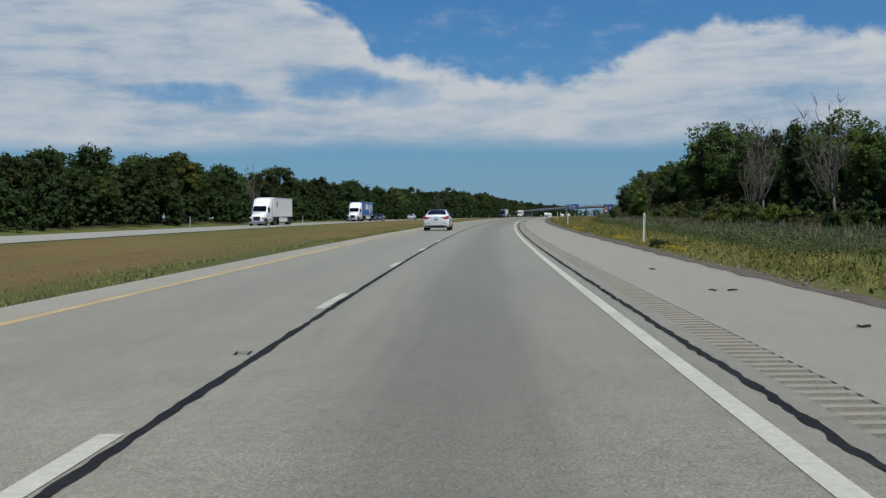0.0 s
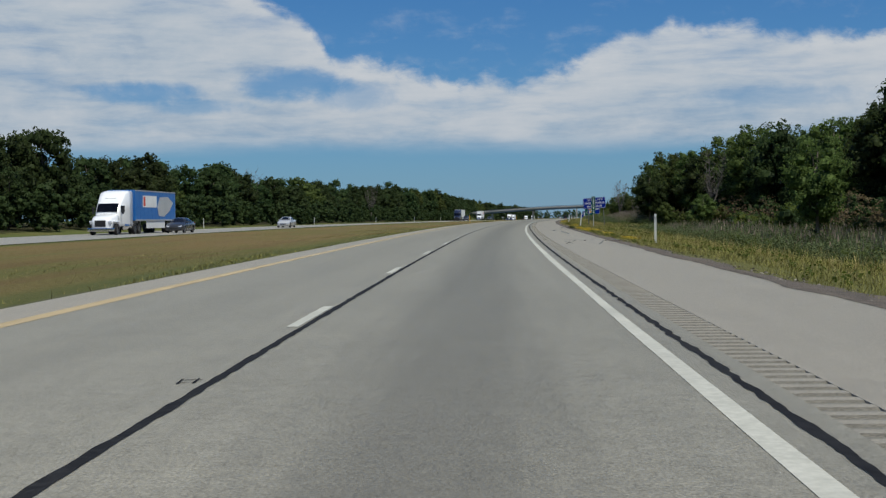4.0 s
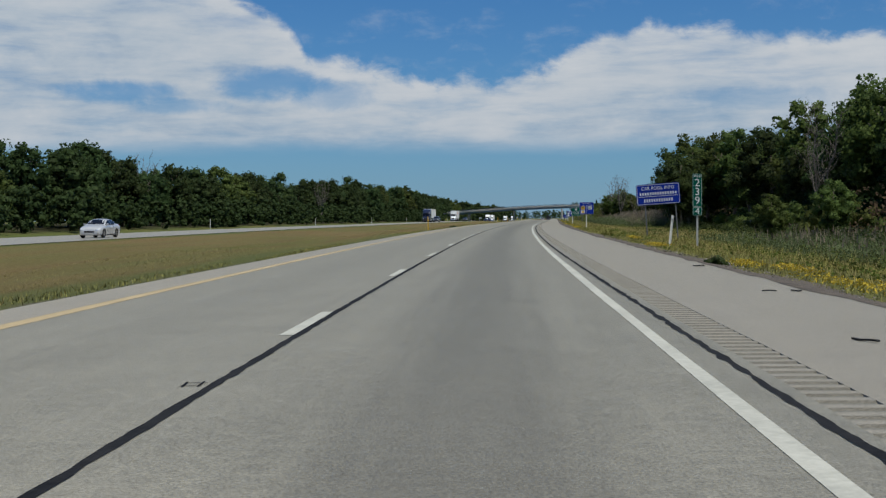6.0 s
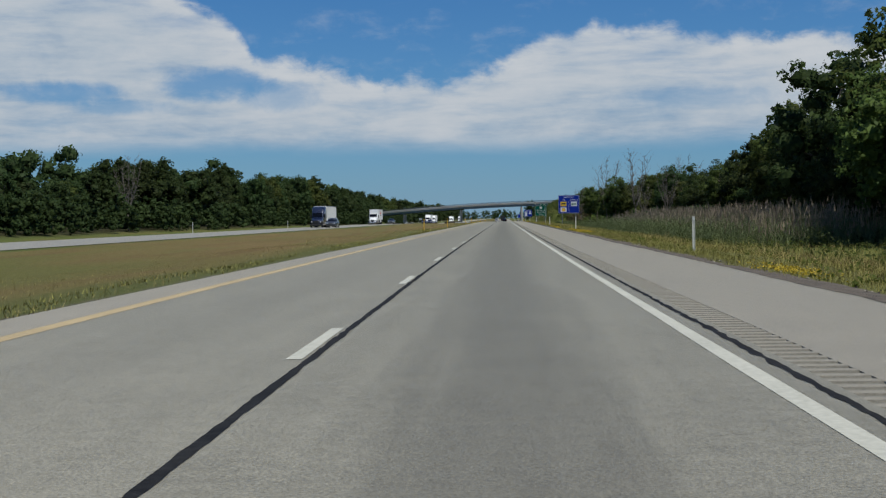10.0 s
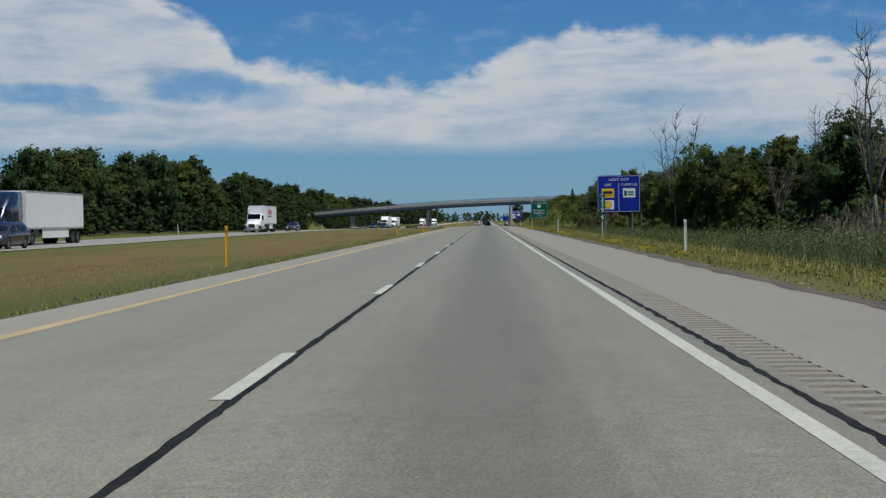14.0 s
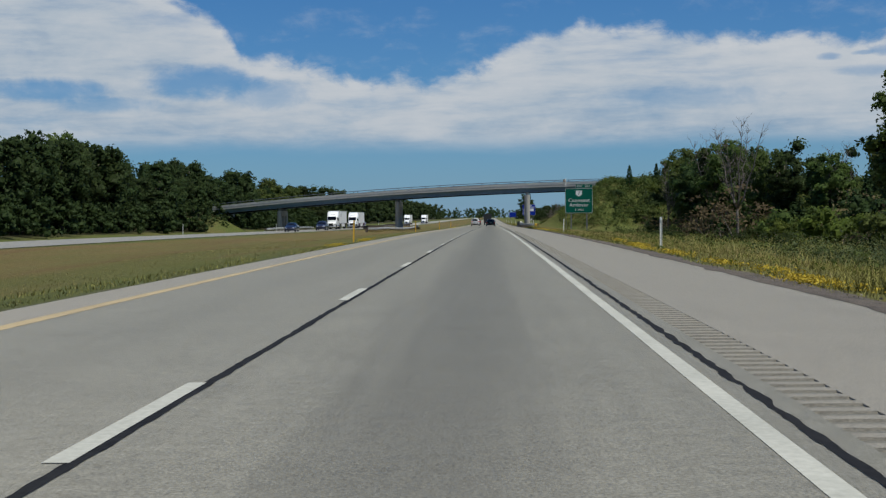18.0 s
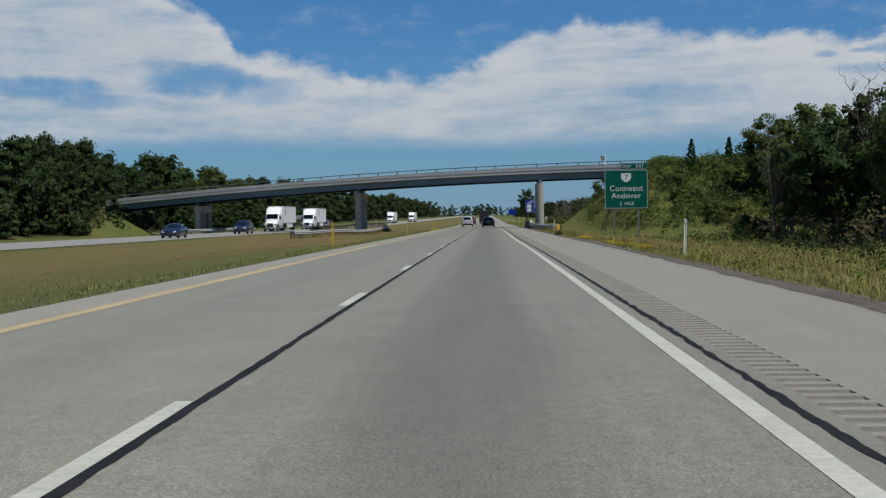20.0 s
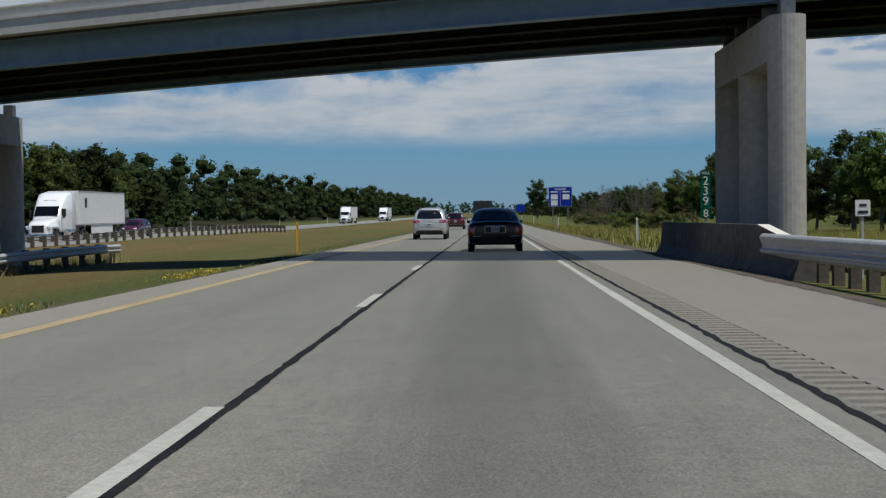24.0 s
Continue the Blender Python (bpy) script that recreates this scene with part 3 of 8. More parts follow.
M_STONE = material("loose_stone", ((0.10, 0.088, 0.072), (0.30, 0.27, 0.225)), 0.9, scales=(30, 3.0), island=0.5)
M_CLOD = material("dark_earth_clod", ((0.018, 0.014, 0.010), (0.05, 0.04, 0.03)), 0.95, scales=(30, 3.0))
stones("loose_stones", 11000, 10, 905, 6.98, 8.1, M_STONE, "loose grey stones along the gravel edge", 51)
stones("earth_clods", 9000, 10, 905, 7.05, 8.3, M_CLOD, "dark clods of earth along the gravel edge", 52)
GROOVES = []
for s0 in np.arange(0.0, 980.0, 0.305):
    GROOVES += [(s0, 0.0), (s0 + 0.045, -0.014), (s0 + 0.14, -0.014), (s0 + 0.18, 0.0)]
gs = np.array([g[0] for g in GROOVES])
gz = np.array([g[1] for g in GROOVES])
gp = np.concatenate([at(gs, np.full(len(gs), 4.15), gz), at(gs, np.full(len(gs), 4.54), gz)])
k = len(gs)
rumble = tagged(new("rumble_strip", mesh_from("rumble_strip", gp, [(i, i + k, i + 1 + k, i + 1) for i in range(k - 1)], [M_SHOULDER, M_GROOVE], False,
                                     np.stack([np.repeat([4.15, 4.54], k), np.tile(gs, 2)], -1))), "milled rumble strip grooves in the pale shoulder", "rumble strip", kind="stuff")
rumble.data.polygons.foreach_set("material_index", [1 if i % 4 < 3 else 0 for i in range(k - 1)])
tagged(strip("shoulder_start", 4.15, 4.54, 0.0, M_SHOULDER, [-700, -300, -120, -60, -30, 0]), "pale paved shoulder strip", "road shoulder", kind="structure")
tagged(strip("shoulder_end", 4.15, 4.54, 0.0, M_SHOULDER, [980] + [s for s in S_ROAD if s > 985]), "pale paved shoulder strip", "road shoulder", kind="structure")

# painted lines
S_LINE = np.arange(-120, 1500, 3.0)
LINE_S = (0, 43, 80, 98, 191, 228, 266, 340, 452, 491, 525, 563, 600, 637, 673, 785, 822, 858, 895)
LINE_D = (3.62, 3.645, 3.625, 3.60, 3.64, 3.63, 3.66, 3.73, 3.72, 3.725, 3.725, 3.67, 3.655, 3.68, 3.69, 3.705, 3.64, 3.71, 3.75)
SEAM_D = (3.94, 3.915, 3.905, 3.92, 3.94, 4.005, 3.94, 4.0, 4.03, 4.005, 3.99, 3.97, 4.005, 3.945, 3.945, 3.99, 3.94, 4.01, 4.05)
INNER_S = (0, 30, 43, 80, 120, 191, 229, 266, 340, 453, 491, 527, 563, 600, 637, 673, 785, 822, 858, 895)
INNER_D = (0.135, 0.07, 0.04, 0.01, 0.06, 0.12, 0.05, 0.12, 0.135, 0.14, 0.085, 0.10, 0.065, 0.05, 0.01, 0.07, 0.115, 0.09, 0.10, 0.10)   # the seam beside the lane line


def wavy_band(name, s_list, mid, half, z, mat, rng, wobble=0.0, ragged=0.0):
    s = np.asarray(s_list, float)
    run = np.convolve(rng.normal(0, 1, len(s) + 12), np.ones(13) / 13, "valid") * 2.4
    m = mid + wobble * run
    swell = 1 + (0.07 * np.convolve(rng.normal(0, 1, len(s) + 4), np.ones(5) / 5, "valid") * 2.2 if ragged > 0.0055 and len(s) > 50 else 0)
    half = half * np.clip(swell, 0.55, 2.2)
    def edge():
        e = rng.normal(0, 1, len(s) + 2)
        return ragged * (e[:-2] * 0.45 + e[1:-1] * 0.6 + e[2:] * 0.45)
    a, b = m - half + edge(), m + half + edge()
    p = np.concatenate([at(s, a, z), at(s, b, z)])
    n = len(s)
    return mesh_from(name, p, [(i, i + n, i + n + 1, i + 1) for i in range(n - 1)], mat)


rng = np.random.default_rng(5)
tagged(new("white_edge_line", wavy_band("white_edge_line", S_LINE, np.interp(S_LINE, LINE_S, LINE_D), 0.075, 0.004, M_WHITE_LINE, rng, 0.004, 0.006)), "worn solid white edge line on the pavement", "road marking", kind="structure")
tagged(new("yellow_edge_line", wavy_band("yellow_edge_line", S_LINE, -3.46, 0.115, 0.004, M_YELLOW_LINE, rng, 0.004, 0.006)), "faded solid yellow edge line on the pavement", "road marking", kind="structure")
S_TAR = np.arange(-40, 1150, 0.1)
tagged(new("tar_seam", wavy_band("tar_seam", S_TAR, np.interp(S_TAR, INNER_S, INNER_D), 0.042, 0.0045, M_TAR, rng, 0.003, 0.006)), "black crack-sealing tar seam beside the lane line", "tar seam", kind="structure")
tagged(new("tar_seam", wavy_band("tar_seam", S_TAR, np.interp(S_TAR, LINE_S, SEAM_D), 0.036, 0.0048, M_TAR, rng, 0.004, 0.012)), "black crack-sealing tar seam outside the edge line", "tar seam", kind="structure")
DASH_0 = 3.95


def dash_mesh(i):
    s = DASH_0 + 12.192 * i + np.linspace(0, 3.048, 5)
    mid = np.interp(s, (0, 43, 80, 191, 229, 266, 340, 420, 490, 640, 780, 858, 895), (-0.015, -0.062, -0.078, -0.022, -0.058, -0.022, -0.015, 0.0, 0.024, -0.032, 0.0, 0.014, 0.004))
    return wavy_band("lane_dash", s, mid, 0.071, 0.0058, M_WHITE_LINE, rng, 0.0, 0.004)


for i in range(-3, 96):
    tagged(new("lane_dash", dash_mesh(i)), "worn white painted lane dash", "road marking", "lane dashes", "structure")


# ---- the overpass ----
B_ACROSS = (-B_DIR[1] * -1.0, B_DIR[0] * -1.0)        # over the deck, from its near edge to its far edge


def deck_place(u, v, z):
    """u metres along from the right end, v metres from the near edge, z above the girders' undersides."""
    u = np.asarray(u, float)
    d = B_FROM[0] + B_DIR[0] * u + B_ACROSS[0] * v
    s = B_FROM[1] + B_DIR[1] * u + B_ACROSS[1] * v
    return at(s, d, girder_z(u) + z)


def sweep(name, profile, u_list, mat, parent, label="", closed=True):
    """A bar of one cross-section (v, z) along the deck."""
    u = np.asarray(u_list, float)
    rows = np.stack([deck_place(u, v, z) for v, z in profile], 1)
    n, m = len(u), len(profile)
    f = [(i * m + k, i * m + (k + 1) % m, (i + 1) * m + (k + 1) % m, (i + 1) * m + k) for i in range(n - 1) for k in range(m if closed else m - 1)]
    f += [tuple(range(m))[::-1], tuple(range((n - 1) * m, n * m))]
    return child(name, mesh_from(name, rows.reshape(-1, 3), f, mat), parent, label)


# the soffit's near-black colour holds the shade beneath the deck
M_SOFFIT = material("shaded_soffit", ((0.03, 0.029, 0.027), (0.08, 0.076, 0.07)), 0.9, scales=(3, 0.3), spec=0.1)
overpass = tagged(new("overpass"), "concrete and blue steel girder road overpass", "bridge")
U_DECK = np.linspace(0, B_LEN, 46)
sweep("deck_slab", [(0.0, 0.90), (B_WIDE, 0.90), (B_WIDE, 1.12), (0.0, 1.12)], U_DECK, M_SOFFIT, overpass, "concrete deck slab coloured dark for the shade beneath")
for v0 in (0.0, B_WIDE):
    k = 1 if v0 == 0 else -1
    sweep("edge_beam", [(v0 - 0.06 * k, 0.88), (v0 + 0.34 * k, 0.88), (v0 + 0.34 * k, 1.30), (v0 + 0.05 * k, 1.41), (v0 - 0.10 * k, 1.40), (v0 - 0.10 * k, 1.34), (v0 - 0.06 * k, 1.31)], U_DECK, M_DECK_EDGE, overpass, "grey weathered concrete deck edge")
    sweep("parapet", [(v0 + 0.03 * k, 1.40), (v0 + 0.36 * k, 1.30), (v0 + 0.26 * k, 1.50), (v0 + 0.22 * k, 1.76), (v0 - 0.03 * k, 1.76), (v0 - 0.03 * k, 1.72), (v0 + 0.03 * k, 1.70)],
          U_DECK, M_BARRIER, overpass, "cream concrete parapet over a ledge")
    sweep("rail_tube", [(v0 + 0.12 * k, 2.14), (v0 + 0.20 * k, 2.17), (v0 + 0.20 * k, 2.23), (v0 + 0.12 * k, 2.26), (v0 + 0.04 * k, 2.23), (v0 + 0.04 * k, 2.17)], U_DECK, M_RAIL_DARK, overpass, "dark steel top rail")
# outer girders keep the blue paint, inner ones get the shade-darkened steel
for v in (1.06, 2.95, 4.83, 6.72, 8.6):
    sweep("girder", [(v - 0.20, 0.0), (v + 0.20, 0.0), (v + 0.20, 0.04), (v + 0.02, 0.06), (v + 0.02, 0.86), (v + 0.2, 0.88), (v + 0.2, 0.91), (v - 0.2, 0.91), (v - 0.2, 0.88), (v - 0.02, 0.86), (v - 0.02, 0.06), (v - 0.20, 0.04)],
          U_DECK, M_STEEL_BLUE if v < 2 or v > 8 else M_STEEL_DARK, overpass, "blue-grey steel plate girder" if v < 2 or v > 8 else "steel plate girder coloured dark as in shade")
post_me = None
for u in np.arange(1.5, B_LEN - 0.5, 3.0):
    for v0, k in ((0.0, 1), (B_WIDE, -1)):
        p = deck_place(u, v0 + 0.12 * k, 1.755)
        if post_me is None:
            bm = box(-0.06, 0.06, -0.05, 0.05, 0.0, 0.42)
            box(-0.10, 0.10, -0.09, 0.09, 0.0, 0.025, bm=bm)
            post_me = bpy.data.meshes.new("rail_post")
            bm.to_mesh(post_me)
            bm.free()
            post_me.materials.append(M_RAIL_DARK)
        ob = child("rail_post", post_me, overpass)
        ob.matrix_basis = pose(p[0], p[1], p[2], 0, 0, math.degrees(math.atan2(B_DIR[1], B_DIR[0])))
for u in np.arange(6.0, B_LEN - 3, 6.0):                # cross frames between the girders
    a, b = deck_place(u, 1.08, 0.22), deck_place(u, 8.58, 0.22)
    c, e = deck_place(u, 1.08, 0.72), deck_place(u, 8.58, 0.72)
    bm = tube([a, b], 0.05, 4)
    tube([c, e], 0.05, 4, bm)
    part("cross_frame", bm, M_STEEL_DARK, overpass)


def pier(d, s0, s1, label):
    """Round columns under one cap, in a row along the lower road."""
    z0 = float(lie((s0 + s1) / 2, d)) - 0.3
    p = at((s0 + s1) / 2, d)
    thing = tagged(new("bridge_pier"), label, "bridge pier", "overpass piers")
    thing.matrix_basis = pose(p[0], p[1], p[2])
    half, r = (s1 - s0) / 2, 0.48
    top = 6.62 + 0.0282 * d - 0.0005 * d * d - 0.52
    for y in (-half, 0.0, half):
        bm = bmesh.new()
        bmesh.ops.create_cone(bm, cap_ends=True, segments=28, radius1=r, radius2=r, depth=top - z0, matrix=Matrix.Translation((0, y, (top + z0) / 2)))
        part("column", bm, M_CONCRETE, thing, smooth=False)
    outline = [(r * math.cos(a) * 1.004, half + r * math.sin(a) * 1.004) for a in np.linspace(0, math.pi, 15)] + [(r * math.cos(a) * 1.004, -half + r * math.sin(a) * 1.004) for a in np.linspace(math.pi, 2 * math.pi, 15)]
    bm = bmesh.new()
    lo, hi = [bm.verts.new((x, y, top - 1.15)) for x, y in outline], [bm.verts.new((x, y, top + 0.006)) for x, y in outline]
    n = len(outline)
    for k in range(n):
        bm.faces.new((lo[k], lo[(k + 1) % n], hi[(k + 1) % n], hi[k]))
    bm.faces.new(lo[::-1])
    bm.faces.new(hi)
    part("pier_cap", bm, M_CONCRETE, thing, "smooth grey concrete cap beam")
    for y in np.linspace(-half, half, 5):
        part("bearing", box(-0.2, 0.2, y - 0.18, y + 0.18, top, top + 0.53, 0.03), M_RAIL_DARK, thing, "dark steel bearing block")
    return thing


pier(9.5, 921.5, 929.0, "grey concrete three-column pier beside the shoulder")
pier(-17.5, 930.4, 938.9, "grey concrete three-column pier in the median")
pier(-43.5, 936.9, 944.6, "grey concrete three-column pier beyond the opposite lanes")

# abutments
for u, k, label in ((0.0, 1, "pale concrete abutment at the green bank"), (B_LEN, -1, "pale concrete abutment in the wooded bank")):
    ab = tagged(new("abutment"), label, "abutment")
    bm = bmesh.new()
    pts = [deck_place(u + a * k, v, z) for a, v, z in ((-1.4, -0.3, -2.2), (0.5, -0.3, -2.2), (0.5, B_WIDE + 0.3, -2.2), (-1.4, B_WIDE + 0.3, -2.2), (-1.4, -0.3, 0.85), (0.5, -0.3, -0.05), (0.5, B_WIDE + 0.3, -0.05), (-1.4, B_WIDE + 0.3, 0.85))]
    vs = [bm.verts.new(p) for p in pts]
    for f in ((0, 1, 2, 3), (4, 5, 6, 7), (0, 1, 5, 4), (1, 2, 6, 5), (2, 3, 7, 6), (3, 0, 4, 7)):
        bm.faces.new([vs[i] for i in f])
    bmesh.ops.recalc_face_normals(bm, faces=bm.faces)
    part("wall", bm, M_CONCRETE, ab)
    bm = bmesh.new()
    pts = [deck_place(u + a * k, v, z) for a, v, z in ((-7, -0.1, 0.6), (-1.4, -0.1, 0.0), (-1.4, 0.2, 0.0), (-7, 0.2, 0.6), (-7, -0.1, 1.5), (-1.4, -0.1, 1.76), (-1.4, 0.2, 1.76), (-7, 0.2, 1.5))]
    vs = [bm.verts.new(p) for p in pts]
    for f in ((0, 1, 2, 3), (4, 5, 6, 7), (0, 1, 5, 4), (1, 2, 6, 5), (2, 3, 7, 6), (3, 0, 4, 7)):
        bm.faces.new([vs[i] for i in f])
    bmesh.ops.recalc_face_normals(bm, faces=bm.faces)
    part("wing_wall", bm, M_BARRIER, ab)


# ---- crash walls and guardrails ----
def line_sweep(name, points, profile, mat, parent, label=""):
    """A cross-section (out, z) drawn along road places (d, s); out points to the right of the way."""
    p = np.array([at(s, d, float(lie(s, d)) if abs(d) > 7 else 0.0) for d, s in points])
    way = np.gradient(p[:, :2], axis=0)
    way /= np.linalg.norm(way, axis=1)[:, None]
    out = np.stack([way[:, 1], -way[:, 0]], 1)
    rows = np.stack([np.stack([p[:, 0] + out[:, 0] * o, p[:, 1] + out[:, 1] * o, p[:, 2] + z], 1) for o, z in profile], 1)
    n, m = len(points), len(profile)
    f = [(i * m + k, i * m + (k + 1) % m, (i + 1) * m + (k + 1) % m, (i + 1) * m + k) for i in range(n - 1) for k in range(m)]
    f += [tuple(range(m))[::-1], tuple(range((n - 1) * m, n * m))]
    return child(name, mesh_from(name, rows.reshape(-1, 3), f, mat), parent, label)


def resample(points, step):
    p = np.array(points, float)
    run = np.concatenate([[0], np.cumsum(np.hypot(*np.diff(p, axis=0).T))])
    t = np.linspace(0, run[-1], max(2, int(run[-1] / step) + 1))
    return list(zip(np.interp(t, run, p[:, 0]), np.interp(t, run, p[:, 1])))


W_BEAM = [(0.00, 0.40), (0.05, 0.43), (0.08, 0.47), (0.08, 0.50), (0.02, 0.54), (0.02, 0.60), (0.08, 0.64), (0.08, 0.67), (0.05, 0.71), (0.00, 0.74),
          (-0.008, 0.735), (0.035, 0.70), (0.062, 0.665), (0.062, 0.645), (0.005, 0.605), (0.005, 0.535), (0.062, 0.495), (0.062, 0.475), (0.035, 0.44), (-0.008, 0.405)]


def guardrail(points, side, label, step=1.9):
    """A W-beam on block-outs and timber posts; side: 1 when its face looks to the right of the way, -1 to the left."""
    thing = tagged(new("guardrail"), label, "guardrail", "guardrails")
    fine = resample(points, step)
    line_sweep("beam", fine, [(o * side, z) for o, z in W_BEAM], M_GALV, thing, "ribbed galvanised rail beam")
    block, post = box(-0.1, 0.1, -0.07, 0.07, 0.38, 0.72), box(-0.1, 0.1, -0.08, 0.08, -0.35, 0.76)
    meshes = []
    for bm, mat in ((block, M_POST_WOOD), (post, M_POST_WOOD)):
        me = bpy.data.meshes.new("post")
        bm.to_mesh(me)
        bm.free()
        me.materials.append(mat)
        meshes.append(me)
    for i, (d, s) in enumerate(fine):
        a, b = fine[max(i - 1, 0)], fine[min(i + 1, len(fine) - 1)]
        yaw = math.degrees(math.atan2(b[1] - a[1], b[0] - a[0])) - 90
        p = at(s, d, float(lie(s, d)) if abs(d) > 7 else 0.0)
        m = pose(p[0], p[1], p[2], 0, 0, yaw)
        for name, me, off in (("block_out", meshes[0], -0.11), ("post", meshes[1], -0.31)):
            ob = child(name, me, thing)
            ob.matrix_basis = m @ pose(off * side, 0, 0)
    return thing


RIGHT_RAIL = [(9.75, 881.5), (9.35, 889), (8.6, 900), (8.12, 909), (7.92, 915.4)]
gr = guardrail(RIGHT_RAIL, -1, "galvanised guardrail on timber posts beside the shoulder", 0.95)
line_sweep("transition_beam", [(8.17, 907.5), (8.05, 911.0), (7.93, 914.0), (7.83, 916.6)], [(-o - 0.012, z + (0.17 if z > 0.6 else 0.06)) for o, z in W_BEAM], M_GALV, gr, "deeper galvanised beam where the rail meets the wall")
end = tagged(new("guardrail_end"), "yellow reflective guardrail end cap by the grass", "guardrail end")
p = at(881.2, 9.78, float(lie(881.2, 9.78)))
end.matrix_basis = pose(p[0], p[1], p[2], 0, 0, 3)
part("end_cap", box(-0.3, 0.12, -0.45, -0.05, 0.12, 0.80, 0.08, 3), M_POST_YELLOW, end, "yellow reflective box")
part("post", box(-0.1, 0.1, -0.2, 0.0, -0.2, 0.6), M_POST_WOOD, end)

# the wall's dark colour stands for shade on its road side
crash = tagged(new("crash_wall"), "concrete crash wall along the shoulder, darkened as its shaded side", "barrier")
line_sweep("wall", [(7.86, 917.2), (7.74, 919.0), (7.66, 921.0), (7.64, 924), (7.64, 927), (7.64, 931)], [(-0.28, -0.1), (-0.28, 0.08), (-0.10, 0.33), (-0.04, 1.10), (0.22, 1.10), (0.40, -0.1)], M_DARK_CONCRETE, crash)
rows = []
for d0, s0, high in ((8.02, 914.0, 0.74), (7.94, 915.6, 0.90), (7.86, 917.2, 1.10)):
    z0 = float(lie(s0, d0))
    rows.append([at(s0, d0 + o, z0 + z) for o, z in ((-0.26, -0.1), (-0.24, 0.1), (-0.10, 0.34), (-0.04, high), (0.22, high), (0.38, -0.1))])
n = len(rows[0])
faces = [(i * n + k, i * n + (k + 1) % n, (i + 1) * n + (k + 1) % n, (i + 1) * n + k) for i in range(2) for k in range(n)] + [tuple(range(n))[::-1], tuple(range(2 * n, 3 * n))]
child("end_taper", mesh_from("end_taper", np.array(rows).reshape(-1, 3), faces, M_DARK_CONCRETE), crash, "sloped concrete end, darkened as in shade")
# a paler strip paints the sunlight on the sloped top
faces = [(0, 1, 3, 2), (2, 3, 5, 4)]
child("worn_top", mesh_from("worn_top", np.array([r[k] + np.array([0, 0, 0.006]) for r in rows for k in (3, 4)]), faces, M_BARRIER), crash, "pale strip coloured as the sunlit top of the sloped end")

guardrail([(-17.7, 869), (-17.5, 880), (-16.9, 896), (-15.2, 911), (-13.9, 924), (-13.6, 932), (-13.6, 940.5)], 1, "galvanised guardrail round the median pier")
guardrail([(-21.7, 1030), (-23.2, 1003), (-24.8, 978), (-25.2, 955), (-25.0, 930)], 1, "galvanised guardrail with timber posts across the median")
guardrail([(-40.6, 905), (-40.8, 925), (-40.8, 950), (-41.5, 975)], 1, "galvanised guardrail beyond the opposite lanes")
crash2 = tagged(new("crash_wall"), "pale concrete crash wall at the far pier", "barrier")
line_sweep("wall", [(-42.9, 930), (-42.8, 936), (-42.8, 945)], [(-0.2, -0.3), (-0.1, 0.95), (0.2, 0.95), (0.3, -0.3)], M_CONCRETE, crash2)


# ---- signs and posts ----
M_SIGN_POST = material("dull_galvanised_post", ((0.13, 0.135, 0.14), (0.22, 0.225, 0.23)), 0.6, 0.4, scales=(8, 0.8))

def lettering(name, text, size, x, z, mat, parent, y=-0.03, label="", align="CENTER", wide=1.0):
    """Words in the built-in font, turned upright to face the traffic, as a thin mesh."""
    cu = bpy.data.curves.new(name, "FONT")
    cu.body, cu.size, cu.align_x, cu.align_y, cu.extrude, cu.space_character = text, size, align, "CENTER", 0.004, 1.08
    cu.resolution_u = 3
    tmp = bpy.data.objects.new(name, cu)
    me = bpy.data.meshes.new_from_object(tmp)
    bpy.data.objects.remove(tmp)
    me.materials.clear()
    me.materials.append(mat)
    ob = child(name, me, parent, label)
    ob.matrix_basis = Matrix.Translation((x, y, z)) @ pose(0, 0, 0, 90, 0, 0) @ Matrix.Diagonal((wide, 1, 1, 1))
    return ob


def plate(w, h, z0, y0=-0.012, y1=0.012, r=0.12, x=0.0):
    """An upright panel with rounded corners, its face towards -y."""
    pts = []
    for cx, cz, a0 in ((w / 2 - r, h - r, 0), (-w / 2 + r, h - r, 90), (-w / 2 + r, r, 180), (w / 2 - r, r, 270)):
        for k in range(5):
            a = radians(a0 + k * 22.5)
            pts.append((x + cx + r * math.cos(a), z0 + cz + r * math.sin(a)))
    return extrude_profile(pts, y0, y1)


def rim(w, h, z0, inset, thick, r, y=-0.018, x=0.0):
    """The painted border of a panel, slightly proud."""
    def ring(i):
        out = []
        rr = max(0.02, r - i)
        for cx, cz, a0 in ((w / 2 - i - rr, h - i - rr, 0), (-w / 2 + i + rr, h - i - rr, 90), (-w / 2 + i + rr, i + rr, 180), (w / 2 - i - rr, i + rr, 270)):
            for k in range(5):
                a = radians(a0 + k * 22.5)
                out.append((x + cx + rr * math.cos(a), y, z0 + cz + rr * math.sin(a)))
        return out
    bm = bmesh.new()
    a, b = [bm.verts.new(p) for p in ring(inset)], [bm.verts.new(p) for p in ring(inset + thick)]
    n = len(a)
    for k in range(n):
        bm.faces.new((a[k], a[(k + 1) % n], b[(k + 1) % n], b[k]))
    bmesh.ops.solidify(bm, geom=list(bm.faces), thickness=-0.005)
    return bm


def sign_at(s, d, label, turn=0.0, category="road sign"):
    sg = tagged(new("road_sign"), label, category)
    z = float(lie(s, d))
    sg.matrix_basis = stand(s, d, z, turn)
    return sg, z


